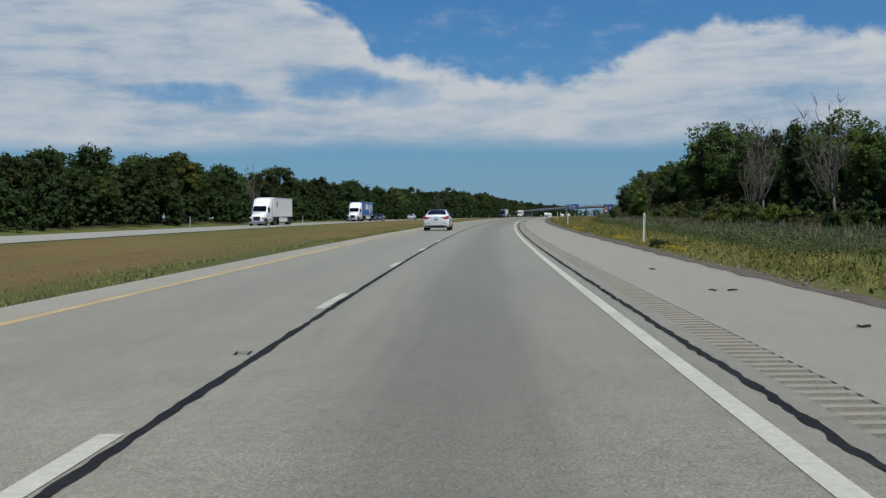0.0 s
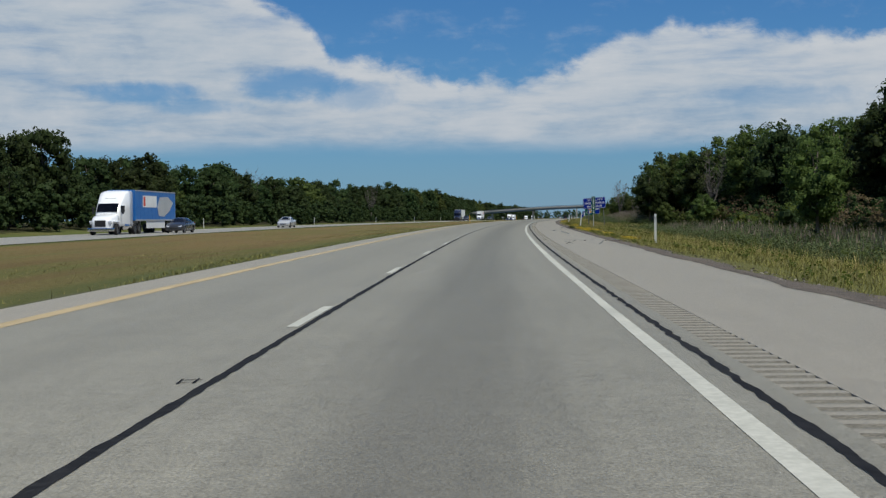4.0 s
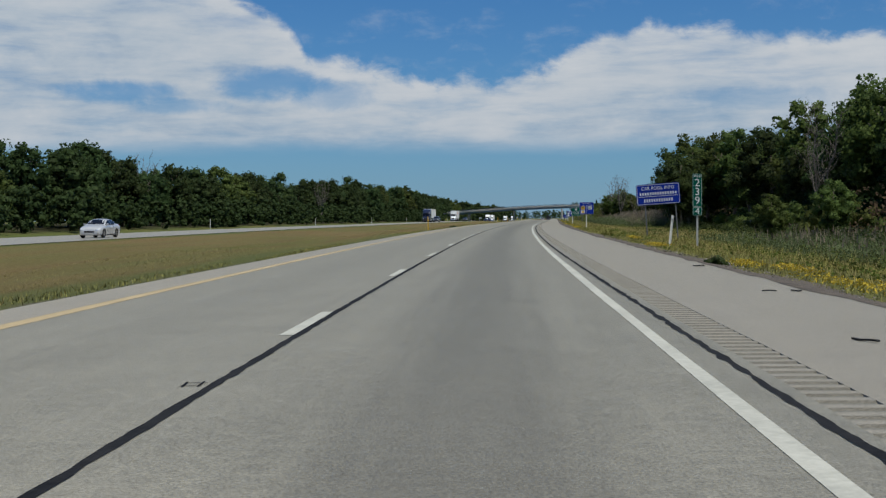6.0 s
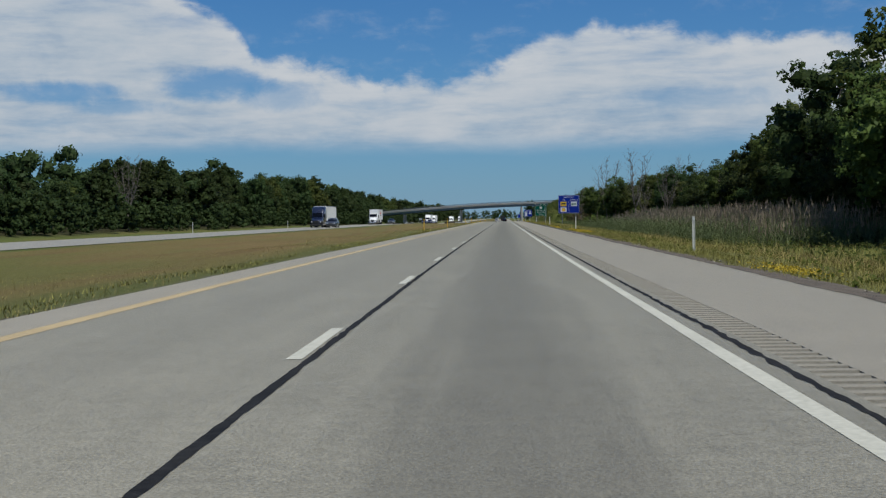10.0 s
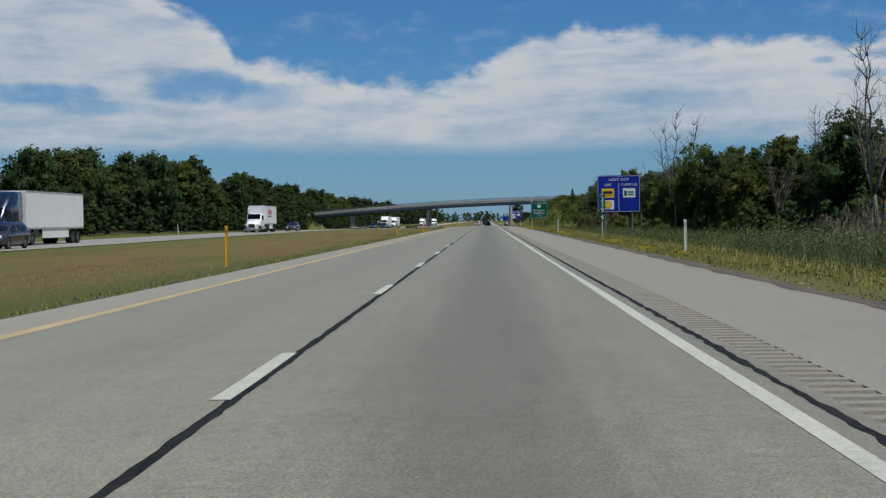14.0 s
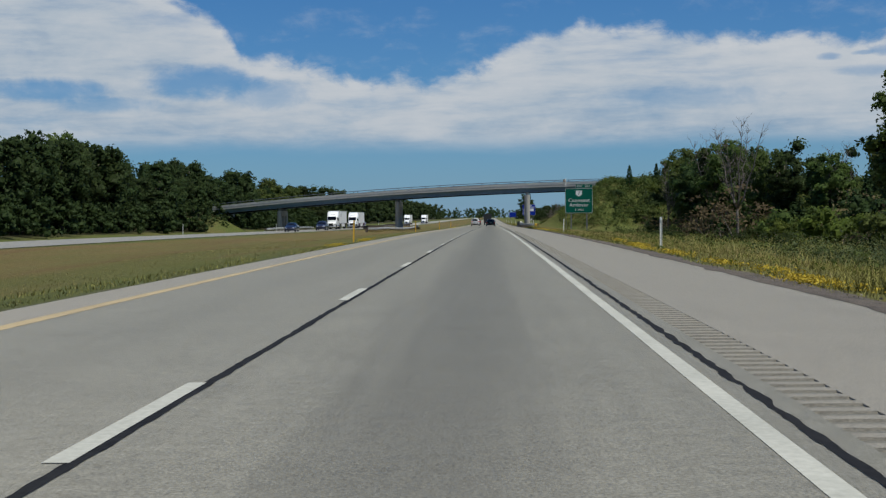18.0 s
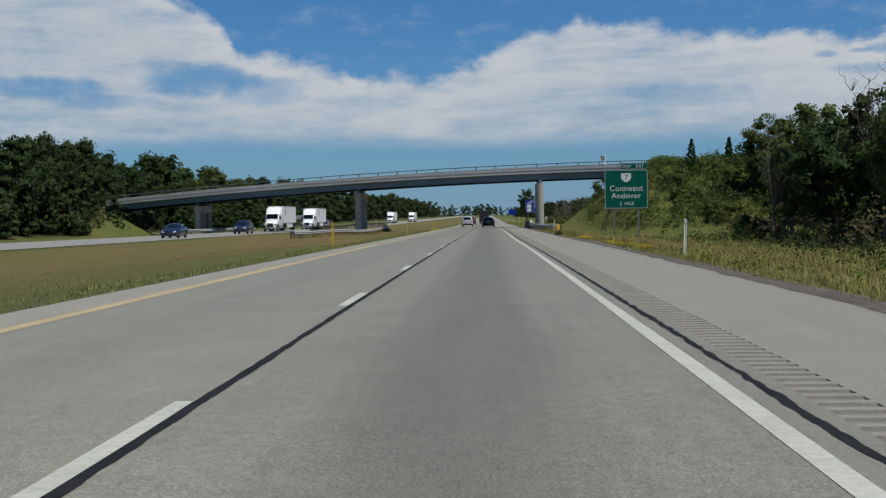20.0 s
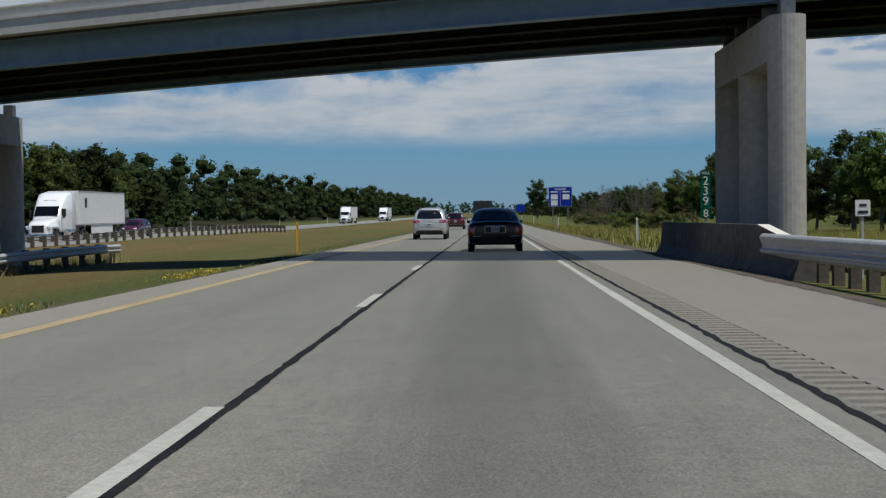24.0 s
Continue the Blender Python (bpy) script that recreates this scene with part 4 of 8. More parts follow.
def i_post(x, z_top, parent, w=0.15):
    bm = bmesh.new()
    for x0, x1, y0, y1 in ((x - w / 2, x + w / 2, 0.03, 0.045), (x - w / 2, x + w / 2, 0.165, 0.18), (x - 0.006, x + 0.006, 0.045, 0.165)):
        box(x0, x1, y0, y1, -0.4, z_top, bm=bm)
    return part("post", bm, M_SIGN_POST, parent, "dull galvanised steel sign post")


def braces(w, z0, h, parent, n=3):
    for k in range(n):
        z = z0 + h * (k + 0.5) / n
        part("brace", box(-w / 2 + 0.1, w / 2 - 0.1, 0.012, 0.03, z - 0.04, z + 0.04), M_ALUMINIUM, parent)


def bar(x0, x1, z0, z1, mat, parent, name="text_bar", y=-0.02):
    return part(name, box(x0, x1, y, y + 0.006, z0, z1), mat, parent)


# blue car pool sign
sg, g = sign_at(303.0, 11.75, "blue car pool information sign with white lettering", -7)
w, h, z0 = 2.72, 1.32, 1.78 - g
part("panel", plate(w, h, z0), M_SIGN_BLUE, sg)
part("border", rim(w, h, z0, 0.03, 0.035, 0.12), M_SIGN_WHITE, sg, "white border")
lettering("lettering", "CAR POOL INFO", 0.30, 0, z0 + 1.04, M_SIGN_WHITE, sg, label="white capital lettering", wide=0.86)
for x in np.linspace(-1.14, 1.06, 15):
    bar(x, x + 0.085, z0 + 0.62, z0 + 0.79, M_SIGN_WHITE, sg)
bar(-1.22, 1.22, z0 + 0.52, z0 + 0.545, M_SIGN_WHITE, sg, "rule")
for x in np.linspace(-0.90, 0.80, 12):
    bar(x, x + 0.08, z0 + 0.18, z0 + 0.38, M_SIGN_WHITE, sg)
i_post(-0.85, z0 + h * 0.95, sg, 0.075)
i_post(1.05, z0 + h * 0.95, sg, 0.075)
sg.matrix_basis = sg.matrix_basis @ pose(0, 0, 0, 0, -3.6, 0)


# mile markers
def mile_marker(s, d, digits, last):
    sg, g = sign_at(s, d, "tall narrow green mile marker with white digits", category="mile marker")
    sg["group"] = "mile markers"
    w, h, z0 = 0.40, 1.42, 1.47 - g
    part("panel", plate(w, h, z0, r=0.05), M_SIGN_GREEN, sg)
    part("border", rim(w, h, z0, 0.012, 0.012, 0.05), M_SIGN_WHITE, sg)
    lettering("lettering", "MILE", 0.14, 0, z0 + h - 0.11, M_SIGN_WHITE, sg)
    for i, c in enumerate(digits):
        lettering("digit", c, 0.46, 0, z0 + h - 0.40 - i * 0.38, M_SIGN_WHITE, sg)
    part("decimal_panel", plate(w, 0.36, z0 - 0.375, r=0.05), M_SIGN_GREEN, sg)
    part("border", rim(w, 0.36, z0 - 0.375, 0.012, 0.012, 0.05), M_SIGN_WHITE, sg)
    lettering("digit", last, 0.40, 0, z0 - 0.195, M_SIGN_WHITE, sg)
    part("post", box(-0.04, 0.04, 0.014, 0.05, -0.3, z0 + h - 0.1), M_GALV, sg)


mile_marker(277.2, 10.4, "239", "4")
mile_marker(604.6, 9.65, "239", "6")
mile_marker(936.0, 9.9, "239", "8")

# blue services sign
sg, g = sign_at(664.5, 17.05, "large blue next exit services sign with logo panels", -3)
w, h, z0 = 4.87, 4.22, 1.88 - g
part("panel", plate(w, h, z0, r=0.16), M_SIGN_BLUE, sg)
part("border", rim(w, h, z0, 0.04, 0.05, 0.16), M_SIGN_WHITE, sg, "white border")
lettering("lettering", "NEXT EXIT", 0.44, 0, z0 + 3.72, M_SIGN_WHITE, sg)
lettering("lettering", "GAS", 0.40, -1.25, z0 + 3.13, M_SIGN_WHITE, sg)
lettering("lettering", "CAMPING", 0.41, 1.18, z0 + 3.13, M_SIGN_WHITE, sg, wide=0.95)
bar(-0.02, 0.02, z0 + 0.12, z0 + 3.35, M_SIGN_WHITE, sg, "rule")
part("logo_panel", plate(1.40, 1.06, z0 + 1.66, -0.03, -0.012, 0.06, -1.25), M_SIGN_YELLOW, sg, "yellow logo panel")
bar(-1.80, -0.72, z0 + 2.10, z0 + 2.42, M_SIGN_BLACK, sg, "logo_shape", -0.037)
bar(-1.70, -0.80, z0 + 1.86, z0 + 1.96, M_SIGN_RED, sg, "logo_shape", -0.037)
part("logo_panel", plate(1.40, 1.06, z0 + 0.32, -0.03, -0.012, 0.06, -1.25), M_SIGN_WHITE, sg, "white logo panel")
bm = bmesh.new()
bmesh.ops.create_cone(bm, cap_ends=True, segments=24, radius1=0.42, radius2=0.42, depth=0.012, matrix=Matrix.Translation((-1.25, -0.036, z0 + 0.85)) @ pose(0, 0, 0, 90, 0, 0))
part("logo_shape", bm, M_SIGN_RED, sg)
bm = bmesh.new()
bmesh.ops.create_cone(bm, cap_ends=True, segments=24, radius1=0.34, radius2=0.34, depth=0.012, matrix=Matrix.Translation((-1.25, -0.043, z0 + 0.85)) @ pose(0, 0, 0, 90, 0, 0))
part("logo_shape", bm, M_SIGN_YELLOW, sg)
part("logo_panel", plate(1.40, 1.06, z0 + 1.66, -0.03, -0.012, 0.06, 1.18), M_SIGN_WHITE, sg, "white logo panel")
bar(0.62, 0.92, z0 + 1.85, z0 + 2.45, M_SIGN_GREEN, sg, "logo_shape", -0.037)
bar(1.0, 1.72, z0 + 2.2, z0 + 2.36, M_SIGN_GREEN, sg, "logo_shape", -0.037)
bar(1.0, 1.72, z0 + 1.92, z0 + 2.08, M_SIGN_GREEN, sg, "logo_shape", -0.037)
braces(w, z0, h, sg)
i_post(-1.55, z0 + h * 0.97, sg, 0.2)
i_post(1.55, z0 + h * 0.97, sg, 0.2)

# green exit sign
sg, g = sign_at(875.0, 16.6, "large green exit sign with white lettering", -2)
w, h, z0 = 4.52, 4.10, 2.2 - g
part("panel", plate(w, h, z0, r=0.22), M_SIGN_GREEN, sg)
part("border", rim(w, h, z0, 0.03, 0.055, 0.22), M_SIGN_WHITE, sg, "white border")
part("exit_tab", plate(2.75, 0.68, z0 + h + 0.02, r=0.1, x=0.86), M_SIGN_GREEN, sg, "green exit number tab")
part("border", rim(2.75, 0.68, z0 + h + 0.02, 0.02, 0.035, 0.1, x=0.86), M_SIGN_WHITE, sg)
lettering("lettering", "EXIT", 0.40, 0.15, z0 + h + 0.35, M_SIGN_WHITE, sg)
lettering("lettering", "241", 0.56, 1.42, z0 + h + 0.36, M_SIGN_WHITE, sg)
shield = [(-0.5, 0.5), (-0.28, 0.44), (0.0, 0.5), (0.28, 0.44), (0.5, 0.5), (0.52, -0.1), (0.3, -0.32), (0.0, -0.5), (-0.3, -0.32), (-0.52, -0.1)]
part("route_shield", extrude_profile([(x, z + z0 + 3.25) for x, z in shield], -0.022, -0.012), M_SIGN_WHITE, sg, "white state route shield")
lettering("digit", "7", 0.80, 0, z0 + 3.26, M_SIGN_BLACK, sg, -0.03, "black route number")
lettering("lettering", "Conneaut", 0.82, 0, z0 + 2.12, M_SIGN_WHITE, sg)
lettering("lettering", "Andover", 0.82, 0, z0 + 1.35, M_SIGN_WHITE, sg)
lettering("lettering", "1", 0.66, -0.56, z0 + 0.52, M_SIGN_WHITE, sg)
lettering("lettering", "MILE", 0.44, 0.32, z0 + 0.52, M_SIGN_WHITE, sg)
braces(w, z0, h, sg)
i_post(-1.28, z0 + h * 0.97, sg, 0.2)
i_post(1.28, z0 + h * 0.97, sg, 0.2)

# the blue sign past the overpass
sg, g = sign_at(1150.0, 16.6, "large blue services sign past the overpass", -2)
w, h, z0 = 4.87, 4.1, 3.0 - g
part("panel", plate(w, h, z0, r=0.16), M_SIGN_BLUE, sg)
part("border", rim(w, h, z0, 0.04, 0.05, 0.16), M_SIGN_WHITE, sg)
for x in np.linspace(-1.1, 0.9, 6):
    bar(x, x + 0.22, z0 + 3.45, z0 + 3.78, M_SIGN_WHITE, sg)
for x in (-1.25, 1.18):
    bar(x - 0.75, x + 0.75, z0 + 2.95, z0 + 3.2, M_SIGN_WHITE, sg)
    part("logo_panel", plate(1.40, 1.06, z0 + 1.5, -0.03, -0.012, 0.06, x), M_SIGN_WHITE, sg)
part("logo_panel", plate(1.40, 1.06, z0 + 0.25, -0.03, -0.012, 0.06, -1.25), M_SIGN_WHITE, sg)
bar(-0.02, 0.02, z0 + 0.12, z0 + 3.2, M_SIGN_WHITE, sg, "rule")
i_post(-1.55, z0 + h * 0.97, sg, 0.2)
i_post(1.55, z0 + h * 0.97, sg, 0.2)

# a small white sign behind the guardrail
sg, g = sign_at(917.0, 10.1, "small white square notice on a thin post")
part("panel", plate(0.33, 0.36, 1.16 - g, r=0.03), M_SIGN_WHITE, sg)
bar(-0.08, 0.08, 1.38 - g, 1.43 - g, M_SIGN_BLACK, sg)
bar(-0.11, 0.11, 1.22 - g, 1.28 - g, M_SIGN_BLACK, sg)
part("post", box(-0.03, 0.03, 0.014, 0.05, -0.3, 1.50 - g), M_GALV, sg)

# further signs ahead and the backs of those for the other way
sg, g = sign_at(1420.0, 15.0, "distant blue road sign on two posts")
part("panel", plate(4.0, 3.0, 2.0 - g, r=0.16), M_SIGN_BLUE, sg)
part("border", rim(4.0, 3.0, 2.0 - g, 0.04, 0.05, 0.16), M_SIGN_WHITE, sg)
i_post(-1.2, 4.6 - g, sg, 0.2)
i_post(1.2, 4.6 - g, sg, 0.2)
sg, g = sign_at(1040.0, -43, "grey back of a sign facing the other way")
part("panel", plate(1.7, 0.95, 1.75 - g, r=0.1), M_ALUMINIUM, sg)
i_post(-0.5, 2.6 - g, sg)
i_post(0.5, 2.6 - g, sg)

# roadside delineator posts
def delineator(s, d, mat, label, lean=0.0, group="delineator posts"):
    thing = tagged(new("delineator_post"), label, "delineator post", group)
    z = float(lie(s, d))
    thing.matrix_basis = stand(s, d, z) @ pose(0, 0, 0, 0, lean, 0)
    top = 1.13 - z
    bm = bmesh.new()
    outline = [(-0.05, -0.02), (-0.03, 0.012), (0.03, 0.012), (0.05, -0.02), (0.035, -0.022), (0.02, 0.0), (-0.02, 0.0), (-0.035, -0.022)]
    lo, hi = [bm.verts.new((x, y, -0.25)) for x, y in outline], [bm.verts.new((x, y, top)) for x, y in outline]
    n = len(outline)
    for k in range(n):
        bm.faces.new((lo[k], lo[(k + 1) % n], hi[(k + 1) % n], hi[k]))
    bm.faces.new(hi)
    part("blade", bm, mat, thing)
    part("reflector", box(-0.038, 0.038, -0.030, -0.023, top - 0.14, top - 0.04), M_SIGN_WHITE if mat is M_POST_WHITE else M_POST_YELLOW, thing, "small reflector patch")


for s in (56, 131.5, 204, 275.5, 348, 418, 494.5, 565, 646, 719, 787, 880.0, 950, 1020, 1092, 1165, 1240):
    delineator(s, 9.0 if s != 880 else 9.2, M_POST_WHITE, "slim white roadside delineator post in the grass", {275.5: 6, 880: 4}.get(s, random.uniform(-2, 2)))
for s, d, lean in ((166, -6.6, 0), (344, -6.4, -2), (504.9, -6.6, 1), (560, -6.6, 0), (628.8, -5.9, -9), (674, -6.0, 0), (745, -6.3, 2), (810, -6.4, 0), (870, -6.2, 0), (944.8, -6.8, 0)):
    delineator(s, d, M_POST_YELLOW, "slim yellow delineator post at the median", lean, "median posts")
for s in range(90, 1240, 75):
    delineator(s, -40.5, M_POST_WHITE, "slim white delineator post beyond the opposite lanes", random.uniform(-3, 3), "far delineator posts")

# a slim pole with a solar panel behind the exit sign
pole = tagged(new("camera_pole"), "slim grey pole with solar panel behind the exit sign", "utility pole")
z = float(lie(877, 14.6))
pole.matrix_basis = stand(877, 14.6, z)
part("mast", tube([(0, 0, -0.3), (0, 0, 8.0 - z)], [0.06, 0.045], 10), M_GALV, pole, smooth=True)
part("solar_panel", plate(0.45, 0.55, 0, -0.02, 0.02, 0.03), M_SIGN_BLACK, pole, "dark tilted solar panel").matrix_basis = pose(-0.2, -0.15, 7.4 - z, -25, 0, 20)
part("cabinet", box(-0.2, 0.2, -0.32, -0.1, 6.6 - z, 7.0 - z, 0.02), M_GALV, pole)
part("arm", tube([(0, 0, 7.3 - z), (-0.4, -0.1, 7.3 - z)], 0.03, 6), M_GALV, pole)


# ---- trees, shrubs, reeds and grass ----
def leaf_cards(rng, centres, radii, counts, size, flat=0.75, core=False, wild=0.55):
    """Leaf sprays scattered in clumps: kites of four corners, bent out of flat; an array of shape (n, 4, 3), and the way each faces."""
    c = np.repeat(np.asarray(centres, float), counts, axis=0)
    r = np.repeat(np.asarray(radii, float), counts)
    n = len(c)
    v = rng.normal(size=(n, 3)) + np.array([0, 0, 0.25])
    v /= np.linalg.norm(v, axis=1)[:, None]
    reach = 0.56 + 0.62 * rng.uniform(0, 1, n) ** 1.4 if core else rng.uniform(0.35, 1.0, n) ** 0.6
    p = c + v * (r * reach)[:, None] * np.array([1, 1, flat])
    nrm = v * 1.1 + rng.normal(size=(n, 3)) * wild + np.array([0, 0, 0.4])
    nrm /= np.linalg.norm(nrm, axis=1)[:, None]
    t = np.cross(nrm, rng.normal(size=(n, 3)))
    t /= np.linalg.norm(t, axis=1)[:, None]
    b = np.cross(nrm, t)
    face = v * 0.75 + nrm * 0.45 + np.array([0, 0, 0.2])
    face /= np.linalg.norm(face, axis=1)[:, None]
    a = (size * rng.uniform(0.55, 1.35, n))[:, None]
    w = a * rng.uniform(0.45, 0.8, n)[:, None]
    bend = nrm * a * 0.22
    quads = np.stack([p - t * a * 0.6, p + b * w * 0.5 + bend, p + t * a * 0.6, p - b * w * 0.5 + bend], 1)[:, ::-1]
    if core:                                             # the closed heart of each clump, under its outer leaves
        big = np.asarray(radii) > np.max(radii) * 0.45
        q, f = hearts(rng, np.asarray(centres)[big], np.asarray(radii)[big], flat)
        quads, face = np.concatenate([quads, q]), np.concatenate([face, f])
    return quads, face


def heart_pattern():
    """A lump of 24 quads: the corners on a ball, and each quad's corners."""
    keys, quads = {}, []
    for axis in range(3):
        for sign in (-1, 1):
            for i in (-1, 0):
                for j in (-1, 0):
                    quad = []
                    for a, b in ((i, j), (i + 1, j), (i + 1, j + 1), (i, j + 1)):
                        p = [0, 0, 0]
                        p[axis], p[(axis + 1) % 3], p[(axis + 2) % 3] = sign, a * sign, b
                        quad.append(keys.setdefault(tuple(p), len(keys)))
                    quads.append(quad)
    pts = np.array(list(keys), float)
    return pts / np.linalg.norm(pts, axis=1)[:, None], np.array(quads)


HEART_P, HEART_Q = heart_pattern()


def hearts(rng, centres, radii, flat):
    c, r = np.asarray(centres, float), np.asarray(radii, float)
    p = HEART_P[None] * (r[:, None] * rng.uniform(0.46, 0.84, (len(c), len(HEART_P))))[..., None] * np.array([1, 1, flat]) + c[:, None]
    mid = HEART_P[HEART_Q].mean(1) * 0.9 + np.array([0, 0, 0.25])
    f = mid[None] + rng.normal(size=(len(c), len(mid), 3)) * 0.34
    f = f.reshape(-1, 3)
    return p[:, HEART_Q].reshape(-1, 4, 3), f / np.linalg.norm(f, axis=1)[:, None]


def limb_points(rng, a, b, n=5, jitter=0.12):
    a, b = np.asarray(a, float), np.asarray(b, float)
    t = np.linspace(0, 1, n)[:, None]
    p = a + (b - a) * t
    p[1:-1] += rng.normal(size=(n - 2, 3)) * np.linalg.norm(b - a) * jitter
    return [tuple(q) for q in p]


def broadleaf(seed, h, spread, mat, per=54, leaf=0.36, low=0.16, label="leafy green broadleaf tree", boughs=25, mass=1.0):
    """A trunk that forks into boughs, each bearing a rounded mass of leaves with smaller sprays round it."""
    rng = np.random.default_rng(seed)
    tree = tagged(new("tree"), label, "tree", "roadside trees")
    bm = tube(limb_points(rng, (0, 0, -0.4), (rng.uniform(-0.4, 0.4), rng.uniform(-0.4, 0.4), h * 0.8), 6, 0.015), [h * 0.022, h * 0.018, h * 0.015, h * 0.011, h * 0.007, h * 0.003], 7)
    mid, half = h * (low + 0.97) / 2, h * (0.97 - low) / 2
    cs, rs = [], []
    for k in range(boughs):
        up = -0.92 + 1.86 * (k + rng.uniform(0.1, 0.9)) / boughs
        a = k * 2.4 + rng.uniform(-0.45, 0.45)
        ring = math.sqrt(max(0.0, 1 - up * up)) * (1.0 if up > -0.3 else 0.85)
        out = rng.uniform(0.50, 0.90)
        r = spread * mass * rng.uniform(0.30, 0.46) * (1.0 - 0.28 * max(0.0, up))
        c = (spread * ring * out * math.cos(a), spread * ring * out * math.sin(a), mid + half * up * 0.84)
        cs.append(c)
        rs.append(r)
        for j in range(3):                                # smaller sprays that break the outline
            v = rng.normal(size=3) + np.array([math.cos(a) * ring, math.sin(a) * ring, 0.5 + up])
            v /= np.linalg.norm(v)
            cs.append((c[0] + v[0] * r, c[1] + v[1] * r, c[2] + v[2] * r * 0.8))
            rs.append(r * rng.uniform(0.26, 0.44))
        if k % 3 == 0:
            tube(limb_points(rng, (0, 0, max(h * 0.12, c[2] * 0.7)), c, 4, 0.06), [h * 0.008, h * 0.006, h * 0.004, h * 0.002], 5, bm)
    cs.append((0, 0, mid))                                # the crown's shaded inside
    rs.append(spread * 0.62)
    part("trunk", bm, M_BARK, tree, smooth=True)
    rs = np.array(rs)
    counts = np.maximum(8, per * len(rs) * rs ** 2 / (rs ** 2).sum()).astype(int)
    counts[-1] = per * 6
    v, face = leaf_cards(rng, cs, rs, counts, leaf, 0.72, True, 1.0)
    child("crown", cards("crown", v, mat, 4, face), tree)
    return tree


def conifer(seed, h, spread):
    rng = np.random.default_rng(seed)
    tree = tagged(new("tree"), "dark pointed conifer on the bank", "tree", "roadside trees")
    part("trunk", tube([(0, 0, -0.4), (0, 0, h * 0.95)], [h * 0.02, h * 0.004], 7), M_BARK, tree, smooth=True)
    cs, rs = [], []
    for k in range(60):
        f = (k + 0.5) / 60
        q = spread * (1 - f) * rng.uniform(0.3, 1.0) + 0.1
        a = k * 2.4
        cs.append((q * math.cos(a), q * math.sin(a), h * (0.08 + 0.9 * f)))
        rs.append(h * 0.05 * (1.3 - f))
    v, face = leaf_cards(rng, cs, rs, 36, 0.36, 0.6)
    child("crown", cards("crown", v, M_NEEDLE, 4, face), tree)
    return tree


def bare_tree(seed, h, spread, label="bare grey dead tree with thin branches"):
    """A dead tree: a short trunk that forks into a few long rising stems with thin twigs."""
    rng = np.random.default_rng(seed)
    tree = tagged(new("dead_tree"), label, "tree", "dead trees")
    fork = h * rng.uniform(0.26, 0.36)
    part("trunk", tube(limb_points(rng, (0, 0, -0.4), (0, 0, fork), 4, 0.02), [h * 0.015, h * 0.013, h * 0.011, h * 0.010], 7), M_DEAD, tree, smooth=True)
    for k in range(5):
        a = k * 1.257 + rng.uniform(-0.4, 0.4)
        tall = h * rng.uniform(0.72, 1.0) if k else h
        out = spread * rng.uniform(0.35, 0.9) * (0.4 if k == 0 else 1.0)
        n = 9
        f = np.linspace(0, 1, n)
        path = np.stack([out * f ** 0.75 * math.cos(a), out * f ** 0.75 * math.sin(a), fork * 0.9 + (tall - fork * 0.9) * f], 1)
        path[1:] += rng.normal(size=(n - 1, 3)) * h * 0.008
        bm = tube([tuple(q) for q in path], list(h * (0.0075 - 0.0064 * f)), 6)
        for j in range(22):
            i = int(rng.integers(2, n))
            foot = path[i] * 0.6 + path[i - 1] * 0.4
            b = rng.uniform(0, 6.28)
            long = h * rng.uniform(0.06, 0.19) * (1.25 - 0.6 * f[i])
            tip = foot + long * np.array([math.cos(b) * 0.62, math.sin(b) * 0.62, rng.uniform(0.5, 1.0)])
            pts = limb_points(rng, foot, tip, 4, 0.06)
            tube(pts, [h * 0.0022, h * 0.0018, h * 0.0012, h * 0.0006], 4, bm)
            for q in range(3):
                p0 = np.asarray(pts[1 + q % 3])
                d = rng.normal(size=3) * 0.5 + np.array([math.cos(b) * 0.5, math.sin(b) * 0.5, 0.8])
                tube([tuple(p0), tuple(p0 + d / np.linalg.norm(d) * long * rng.uniform(0.3, 0.6))], [h * 0.0010, h * 0.0005], 3, bm)
        part("branch", bm, M_DEAD, tree, smooth=True)
    return tree


def shrub(seed, h, spread, mat, label, per=92, clumps=14, leaf=0.20):
    rng = np.random.default_rng(seed)
    bush = tagged(new("shrub"), label, "shrub", "roadside shrubs")
    cs, rs = [], []
    bm = bmesh.new()
    for k in range(clumps):
        a, q = k * 2.4, spread * math.sqrt(rng.uniform(0.02, 1.0))
        z = h * rng.uniform(0.18, 0.85) * (1.1 - 0.5 * q / spread)
        cs.append((q * math.cos(a), q * math.sin(a), z))
        rs.append(h * rng.uniform(0.17, 0.30))
        if k % 3 == 0:
            tube(limb_points(rng, (0.1 * math.cos(a), 0.1 * math.sin(a), -0.2), cs[-1], 3, 0.05), [0.05, 0.035, 0.015], 5, bm)
    part("stems", bm, M_BARK, bush)
    v, face = leaf_cards(rng, cs, rs, per, leaf, 0.8, per > 30, 0.8)
    child("foliage", cards("foliage", v, mat, 4, face), bush)
    return bush


def plant(kind, s, d, size=1.0, turn=None, sink=0.0):
    """A copy of a plant at a road place, standing on the ground."""
    p = at(s, d, float(lie(s, d)) - sink)
    m = pose(p[0], p[1], p[2], 0, 0, random.uniform(0, 360) if turn is None else turn) @ Matrix.Diagonal((size * random.uniform(0.9, 1.12), size * random.uniform(0.9, 1.12), size, 1))
    return copy_thing(kind, m)


